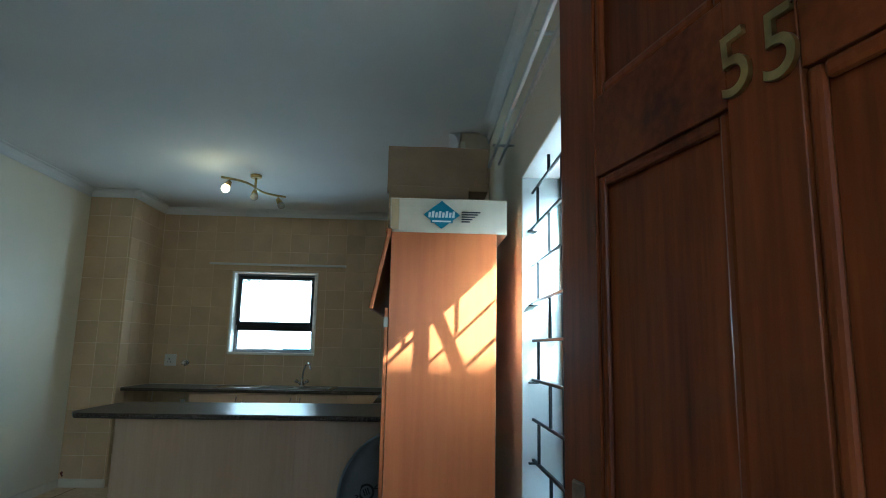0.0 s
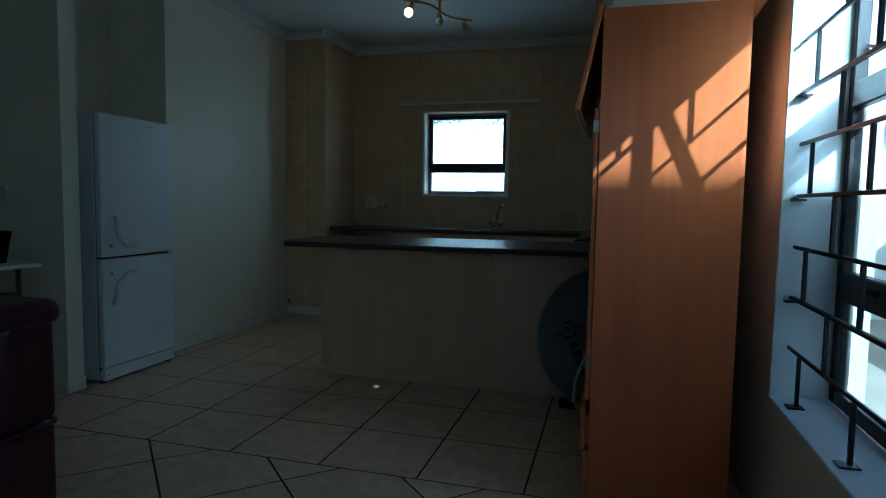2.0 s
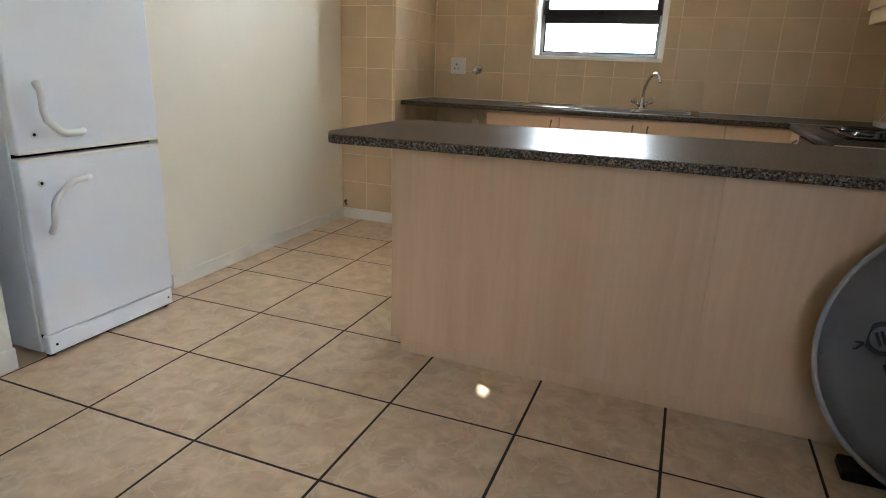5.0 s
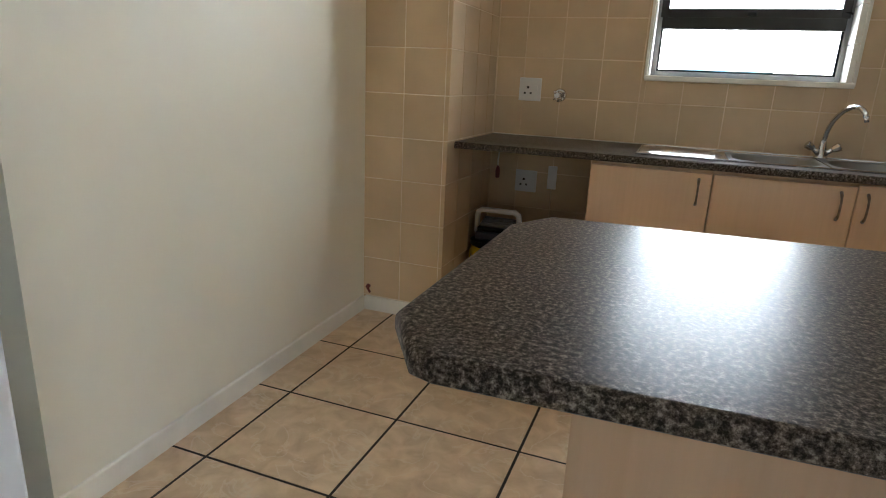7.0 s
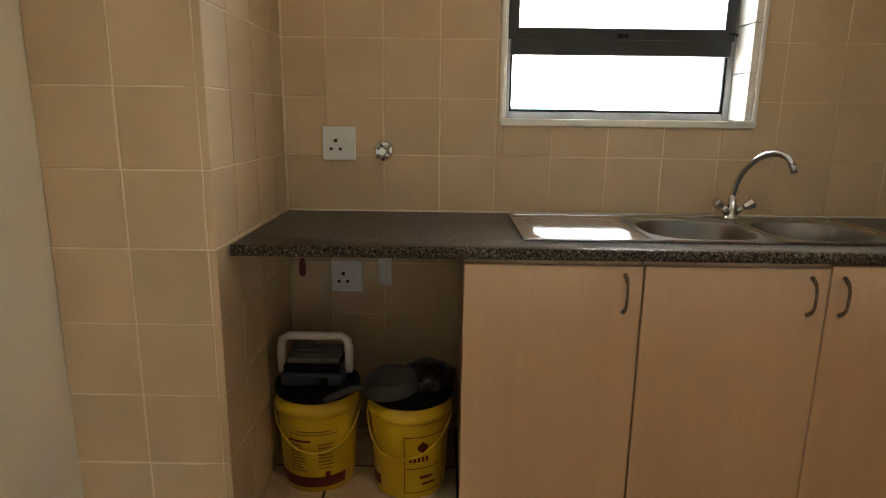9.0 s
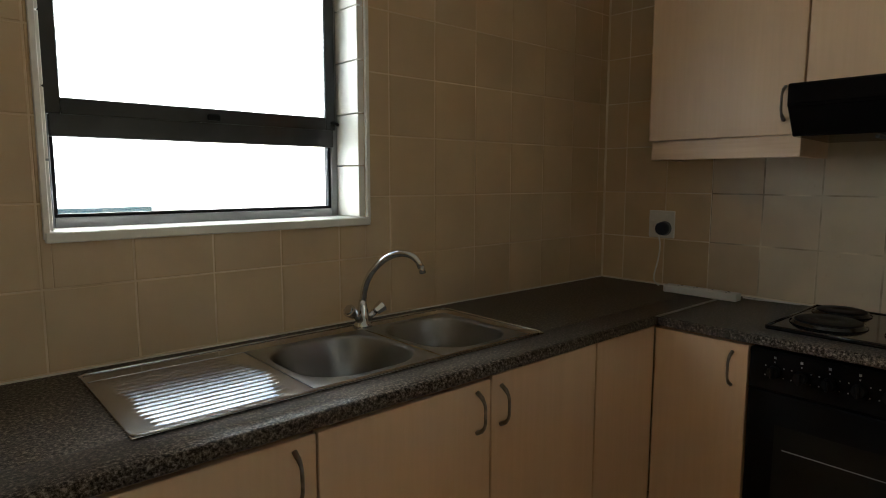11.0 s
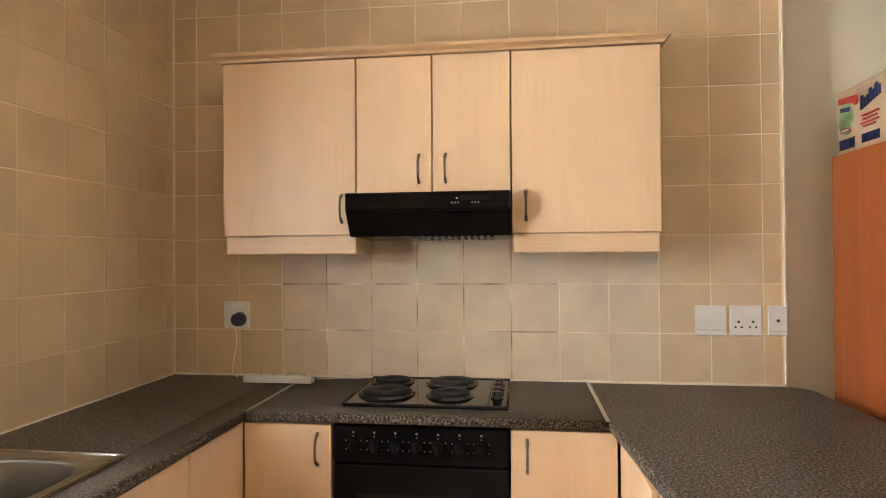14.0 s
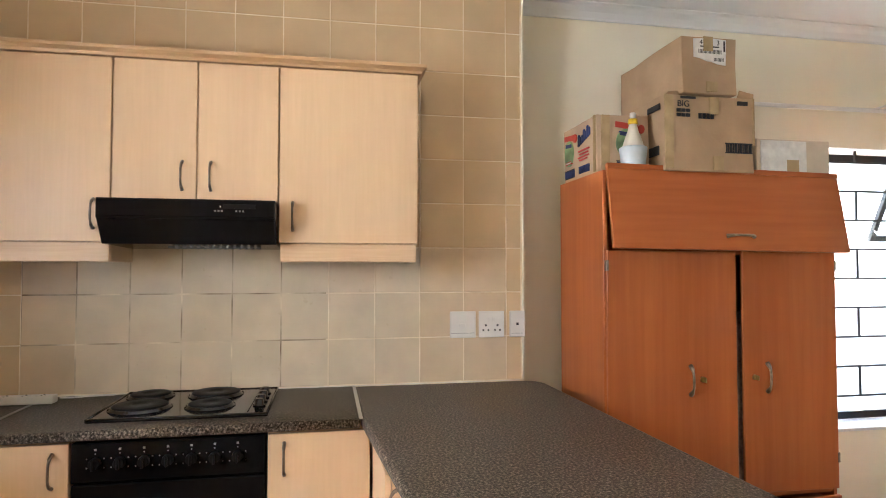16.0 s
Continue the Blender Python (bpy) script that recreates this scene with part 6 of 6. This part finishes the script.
bot = thing("spray_bottle", 0.13, 3.553, TOPZ, "milky plastic bottle with a yellow collar, no sprayer", "bottle")
part("tank", lathe([(0.044, 0.0), (0.049, 0.006), (0.053, 0.050), (0.059, 0.100), (0.058, 0.104), (0.050, 0.108)], 0.13, 3.553, TOPZ + 0.0005, 28), M_MILKY, bot, "bluish milky plastic tank")
part("shoulder", lathe([(0.048, 0.1085), (0.043, 0.116), (0.033, 0.150), (0.023, 0.176), (0.018, 0.198), (0.017, 0.2055)], 0.13, 3.553, TOPZ + 0.0005, 28), M_FUNNEL, bot, "cream plastic shoulder")
part("collar", lathe([(0.020, 0), (0.021, 0.003), (0.020, 0.022), (0.017, 0.024)], 0.13, 3.553, TOPZ + 0.206, 20), M_YELLOW, bot)
part("neck", lathe([(0.013, 0), (0.013, 0.024), (0.011, 0.026)], 0.13, 3.553, TOPZ + 0.2305, 16), M_WHITE, bot)

# ---- satellite dish ----
dish = thing("satellite_dish", 0.2, 3.82, 0, "grey satellite dish leaning on the counter panel", "satellite dish")
DMX = Matrix.Translation((0.188, 3.835, 0.412)) @ pose(0, 0, 0, 90 - 13, 0, 0)
own = bmesh.new()
rings = []
R = 0.425
for k in range(9):
    r = R * k / 8
    rings.append([own.verts.new((r * math.cos(2 * math.pi * i / 48), r * 0.97 * math.sin(2 * math.pi * i / 48), 0.055 * (k / 8) ** 2 - 0.055)) for i in range(48)] if k else [own.verts.new((0, 0, -0.055))])
for i in range(48):
    f = own.faces.new((rings[0][0], rings[1][i], rings[1][(i + 1) % 48]))
    f.smooth = True
for a, b in zip(rings[1:], rings[2:]):
    for i in range(48):
        f = own.faces.new((a[i], b[i], b[(i + 1) % 48], a[(i + 1) % 48]))
        f.smooth = True
bmesh.ops.solidify(own, geom=own.faces[:], thickness=0.002)
own.transform(DMX)
part("reflector", own, M_DISH, dish)
own = tube([(R * math.cos(2 * math.pi * i / 48), R * 0.97 * math.sin(2 * math.pi * i / 48), 0.0) for i in range(49)], 0.008, 8)
own.transform(DMX)
part("rim", own, M_DISH_RIM, dish, "bright rolled rim")
E_ = DMX @ Matrix.Translation((-0.225, -0.03, -0.030)) @ pose(0, 0, 0, 0, 0, -66)


def dish_ring(r0, r1, n=28):
    own = bmesh.new()
    a = [own.verts.new((r0 * math.cos(2 * math.pi * i / n), r0 * math.sin(2 * math.pi * i / n), 0)) for i in range(n)]
    b = [own.verts.new((r1 * math.cos(2 * math.pi * i / n), r1 * math.sin(2 * math.pi * i / n), 0)) for i in range(n)]
    for i in range(n):
        own.faces.new((a[i], b[i], b[(i + 1) % n], a[(i + 1) % n]))
    return own


own = dish_ring(0.036, 0.050)
own.transform(E_ @ Matrix.Translation((-0.07, 0, 0.002)))
part("emblem", own, M_INK, dish, "black round emblem")
for j in range(3):
    own = box(-0.092, -0.052, -0.018 + 0.014 * j, -0.010 + 0.014 * j, 0.0, 0.003)
    own.transform(E_)
    part("emblem_bar", own, M_INK, dish)
for s in (-1, 1):
    own = tube([(-0.07, s * 0.052, 0.003), (-0.082, s * 0.075, 0.004), (-0.07, s * 0.105, 0.006), (-0.06, s * 0.075, 0.004), (-0.07, s * 0.052, 0.003)], 0.004, 5)
    own.transform(E_)
    part("emblem_wing", own, M_INK, dish)
for j in range(4):
    own = box(0.0 + j * 0.052, 0.038 + j * 0.052, -0.024, 0.024, 0.002 + 0.001 * j, 0.0045 + 0.001 * j)
    own.transform(E_ @ Matrix.Translation((0, 0, 0.002)))
    part("letter_bar", own, M_INK, dish)
part("feed_arm", tube([(0.085, 3.70, 0.50), (0.06, 3.66, 0.40), (-0.005, 3.62, 0.22), (-0.01, 3.60, 0.12), (0.03, 3.61, 0.05), (0.11, 3.65, 0.015)], 0.0095, 10), M_ALU, dish, "pale bent feed arm")
part("mount", box(-0.10, 0.06, 3.80, 3.90, 0.0, 0.035, 0.006), M_BLACK_MATT, dish)

# ---- lounge furniture ----
chair = thing("armchair", -2.08, 1.62, 0, "maroon leather armchair with a brown top edge", "armchair")
part("back", box(-2.52, -1.70, 1.80, 2.01, 0.385, 0.745, 0.035, 4), M_MAROON, chair)
part("back_roll", box(-2.50, -1.685, 1.75, 2.03, 0.715, 0.805, 0.042, 4), M_MAROON, chair)
part("base", box(-2.53, -1.71, 1.18, 2.005, 0.04, 0.372, 0.02, 3), M_MAROON, chair)
part("piping", tube([(-1.704, 1.20, 0.378), (-1.704, 1.99, 0.378), (-1.72, 2.011, 0.378), (-2.52, 2.011, 0.378)], 0.008, 8), M_MAROON, chair)
part("arm", box(-1.90, -1.702, 1.20, 1.799, 0.38, 0.60, 0.04, 4), M_MAROON, chair)
part("arm", box(-2.52, -2.33, 1.20, 1.799, 0.38, 0.60, 0.04, 4), M_MAROON, chair)
part("seat_cushion", box(-2.325, -1.905, 1.18, 1.795, 0.375, 0.48, 0.035, 4), M_MAROON, chair)
for x in (-2.47, -1.77):
    for y in (1.24, 1.94):
        part("foot", rod((x, y, 0), (x, y, 0.045), 0.022, 0.026, 12), M_BLACK_MATT, chair)
for z in (0.70, 0.42):
    part("stud", rod((-1.703, 1.96, z), (-1.694, 1.96, z), 0.006, 0.004, 10), M_PEWTER, chair)
chair.location.x += 0.03
table = thing("side_table", -3.4, 2.8, 0, "pale topped table with grey folding metal legs", "table")
part("tabletop", box(-3.95, -2.945, 2.48, 3.06, 0.752, 0.774, 0.004), M_WHITE, table)
for x in (-3.88, -3.05):
    for y0 in (2.53, 3.00):
        part("leg", rod((x, y0, 0.012), (x, y0, 0.752), 0.013, 0.013, 12), M_PEWTER, table)
    part("crossbar", rod((x, 2.53, 0.56), (x, 3.00, 0.56), 0.010, 0.010, 10), M_PEWTER, table)
    part("crossbar", rod((x, 2.53, 0.66), (x, 3.00, 0.60), 0.008, 0.008, 10), M_PEWTER, table)
    for y in (2.53, 3.00):
        part("foot", rod((x, y, 0), (x, y, 0.025), 0.022, 0.016, 12), M_BLACK_MATT, table)
sp = thing("desk_speaker", -3.14, 2.92, 0.774, "curved black desk speaker with a silver edge", "speaker")
own = prism([(-3.19, 2.86), (-3.08, 2.87), (-3.075, 2.97), (-3.185, 2.98)], 0.7745, 0.955, 0.006)
for v in own.verts:
    v.co.x += 0.05 * ((v.co.z - 0.7745) / 0.18) ** 1.6 - 0.02
part("case", own, M_BLACK_MATT, sp)
part("edge", tube([(-3.215 + 0.05 * (k / 8) ** 1.6, 2.858, 0.778 + 0.175 * k / 8) for k in range(9)], 0.005, 6), M_ALU, sp)

# ---- buckets under the worktop ----


def bucket(label, x, y, turn, print_kind):
    ob = thing("bucket", x, y, 0, label, "bucket", "yellow buckets under the worktop")
    prof = [(0.118, 0.0), (0.121, 0.006), (0.135, 0.235), (0.136, 0.24), (0.143, 0.243), (0.143, 0.262), (0.139, 0.264), (0.140, 0.285), (0.136, 0.287)]
    part("tub", lathe(prof, x, y, 0.0005, 40), M_YELLOW, ob)
    part("lid", lathe([(0.140, 0.0), (0.145, 0.003), (0.145, 0.020), (0.138, 0.024), (0.128, 0.020), (0.02, 0.019)], x, y, 0.2885, 40), M_BLACK_MATT, ob, "black plastic lid")
    pts = []
    for k in range(17):
        a = math.pi * k / 16
        q = Vector((0.146 * math.cos(a), -0.150 * math.sin(a) * 0.85, 0.25 - 0.115 * math.sin(a)))
        q.rotate(Euler((0, 0, radians(turn))))
        r = max(0.139, math.hypot(q.x, q.y))
        s = r / max(1e-6, math.hypot(q.x, q.y))
        pts.append((x + q.x * s, y + q.y * s, q.z))
    part("bail", tube(pts, 0.0035, 6), M_YELLOW, ob)

    def wrap(name, a0, a1, z0, z1, mat, lift=0.0012, n=10):
        own = bmesh.new()
        lo, hi = [], []
        for k in range(n + 1):
            a = radians(a0 + (a1 - a0) * k / n)
            for lst, z in ((lo, z0), (hi, z1)):
                r = 0.121 + (0.135 - 0.121) * (z - 0.006) / 0.229 + lift
                lst.append(own.verts.new((x + r * math.cos(a), y + r * math.sin(a), z)))
        for k in range(n):
            f = own.faces.new((lo[k], lo[k + 1], hi[k + 1], hi[k]))
            f.smooth = True
        return part(name, own, mat, ob)

    if print_kind == "stripe":
        wrap("band", -160, -35, 0.018, 0.052, M_BROWN, n=24)
        wrap("print", -125, -90, 0.165, 0.172, M_BROWN)
        for k in range(9):
            wrap("print", -124, -98 - 4 * (k % 3), 0.070 + k * 0.010, 0.0745 + k * 0.010, M_PRINT)
        for k in range(8):
            wrap("print", -80, -60 + 3 * (k % 2), 0.078 + k * 0.011, 0.083 + k * 0.011, M_PRINT)
        wrap("print", -70, -62, 0.052, 0.068, M_BROWN)
        wrap("print", -122, -50, 0.188, 0.190, M_INK)
        wrap("print", -112, -60, 0.198, 0.200, M_INK)
    else:
        wrap("print", -162, -138, 0.025, 0.06, M_BROWN)
        for z in (0.022, 0.200):
            wrap("border", -95, -30, z, z + 0.0025, M_BROWN)
        for a in (-95, -30):
            wrap("border", a - 0.6, a + 0.6, 0.022, 0.2025, M_BROWN, n=1)
        for j in range(7):
            h = math.sin(math.pi * (j + 0.5) / 7)
            wrap("emblem", -68 - 8 * h, -68 + 8 * h, 0.150 + j * 0.005, 0.1552 + j * 0.005, M_BROWN, n=3)
        for k in range(5):
            wrap("print", -88 + k * 6.2, -84 + k * 6.2, 0.122, 0.138, M_BROWN, n=2)
        wrap("print", -92, -40, 0.100, 0.103, M_BROWN)
        wrap("print", -72, -52, 0.066, 0.076, M_BROWN)
        wrap("print", -68, -46, 0.046, 0.053, M_BROWN)
    return ob


bucket("yellow plastic bucket with a brown band and black lid", -2.437, 6.275, 8, "stripe")
bucket("yellow plastic bucket with a framed brown print", -2.116, 6.245, -12, "frame")
for o in [o for o in scene.objects if o.parent and o.parent.name.startswith("bucket")]:
    o.data.transform(Matrix.Diagonal((1, 1, 1.15, 1)))
BZ = 0.3594
bm = bmesh.new()
bmesh.ops.create_icosphere(bm, subdivisions=4, radius=1.0)
for v in bm.verts:
    d = v.co.normalized()
    w = 1 + 0.16 * noise.noise(d * 2.3) + 0.09 * abs(noise.noise(d * 6.0)) + 0.05 * noise.noise(d * 13.0)
    v.co = Vector((-2.055 + d.x * w * 0.085, 6.265 + d.y * w * 0.10, max(BZ + 0.001, BZ + 0.022 + d.z * w * 0.045)))
for f in bm.faces:
    f.smooth = True
tagged(part("bin_bag", bm, M_BAG), "crumpled black plastic bag on a bucket lid", "bag")
pan = thing("frying_pan", -2.175, 6.20, BZ, "dark grey frying pan upside down on a bucket", "frying pan")
tilt = Matrix.Translation((-2.175, 6.20, BZ + 0.012)) @ pose(0, 0, 0, 6, -5, 0)
own = lathe([(0.098, 0.0), (0.100, 0.003), (0.098, 0.008), (0.080, 0.036), (0.066, 0.046), (0.062, 0.045), (0.010, 0.045)], 0, 0, 0, 36)
own.transform(tilt)
part("pan", own, M_PAN, pan)
own = tube([(-0.093, -0.016, 0.008), (-0.12, -0.022, 0.012), (-0.155, -0.035, 0.008), (-0.215, -0.062, -0.004)], [0.008, 0.011, 0.013, 0.011], 10)
own.transform(tilt)
part("handle", own, M_PAN, pan)
scale_ = thing("carry_tray", -2.437, 6.275, BZ, "small navy appliance with a white loop handle", "appliance")
part("body", box(-2.545, -2.335, 6.20, 6.345, BZ, BZ + 0.05, 0.015, 3), M_NAVY, scale_)
part("tray", box(-2.535, -2.345, 6.205, 6.34, BZ + 0.0505, BZ + 0.075, 0.008, 2), M_BLACK_MATT, scale_)
for k in range(4):
    part("slat", box(-2.525, -2.352, 6.222 + k * 0.028, 6.238 + k * 0.028, BZ + 0.0755, BZ + 0.092 + 0.006 * k, 0.003), M_GREY_RUBBER, scale_)
part("latch", box(-2.41, -2.385, 6.192, 6.1995, BZ + 0.008, BZ + 0.04, 0.003), M_BLACK_MATT, scale_)
own = tube([(-2.553, 6.27, BZ + 0.03), (-2.556, 6.272, BZ + 0.115), (-2.550, 6.273, BZ + 0.142), (-2.530, 6.274, BZ + 0.155), (-2.350, 6.274, BZ + 0.155), (-2.330, 6.273, BZ + 0.142), (-2.324, 6.272, BZ + 0.115), (-2.327, 6.27, BZ + 0.03)], 0.0145, 12)
part("loop_handle", own, M_WHITE, scale_, "white plastic loop handle")

# ---- ceiling lamp ----
lamp = thing("ceiling_spotlight", -1.24, 5.17, CEIL, "brushed curved bar with three spotlights, one lit", "ceiling light")
part("rose", rod((-1.24, 5.17, CEIL - 0.001), (-1.24, 5.17, CEIL - 0.028), 0.05, 0.045, 24), M_BRASS, lamp)
part("stem", rod((-1.24, 5.17, CEIL - 0.028), (-1.24, 5.17, CEIL - 0.108), 0.011, 0.011, 12), M_BRASS, lamp)
ax = Vector((0.4, 0.63, 0)).normalized()
side = Vector((-ax.y, ax.x, 0))
mid = Vector((-1.245, 5.18, CEIL - 0.112))
bp = [mid + ax * (0.37 * (k / 12 - 1)) * 1.0 + side * (0.06 * math.sin(math.pi * (k / 12 - 1))) for k in range(25)]
part("bar", tube(bp, 0.010, 10), M_BRASS, lamp)
for k, (p, lit) in enumerate((((bp[2]), True), ((bp[12]), False), ((bp[22]), False))):
    q = Vector(p)
    out = Vector((-0.35, -0.35, -1)).normalized() if k == 0 else (Vector((0.1, -0.5, -1)).normalized() if k == 1 else Vector((0.5, 0.2, -0.9)).normalized())
    arm = part("arm", rod(q, q + Vector((0, 0, -0.035)), 0.006, 0.006, 8), M_BRASS, lamp)
    c = q + Vector((0, 0, -0.035))
    hd = part("spot_head", rod(c - out * 0.012, c + out * 0.035, 0.018, 0.028, 20), M_BRASS, lamp)
    own = bmesh.new()
    bmesh.ops.create_uvsphere(own, u_segments=20, v_segments=12, radius=0.034, matrix=Matrix.Translation(c + out * 0.062))
    for f in own.faces:
        f.smooth = True
    part("bulb", own, M_BULB if lit else M_BULB_OFF, hd, "lit warm bulb" if lit else "unlit bulb")
    if lit:
        pt = new("bulb_light", bpy.data.lights.new("bulb_light", "POINT"))
        pt.data.energy, pt.data.color, pt.data.shadow_soft_size = 0.35, (1.0, 0.70, 0.36), 0.03
        pt.location = c + out * 0.10 + Vector((0, 0, 0.0))

stub = thing("cable_stub", -2.965, 5.85, 0.09, "short brown cable end by the pier skirting", "cable")
part("cable", tube([(-2.995, 5.862, 0.128), (-2.99, 5.848, 0.120), (-2.982, 5.846, 0.108), (-2.977, 5.848, 0.100)], 0.006, 8), M_BROWN, stub)
part("cap", rod((-2.995, 5.866, 0.130), (-2.995, 5.850, 0.124), 0.012, 0.010, 10), M_BROWN, stub)
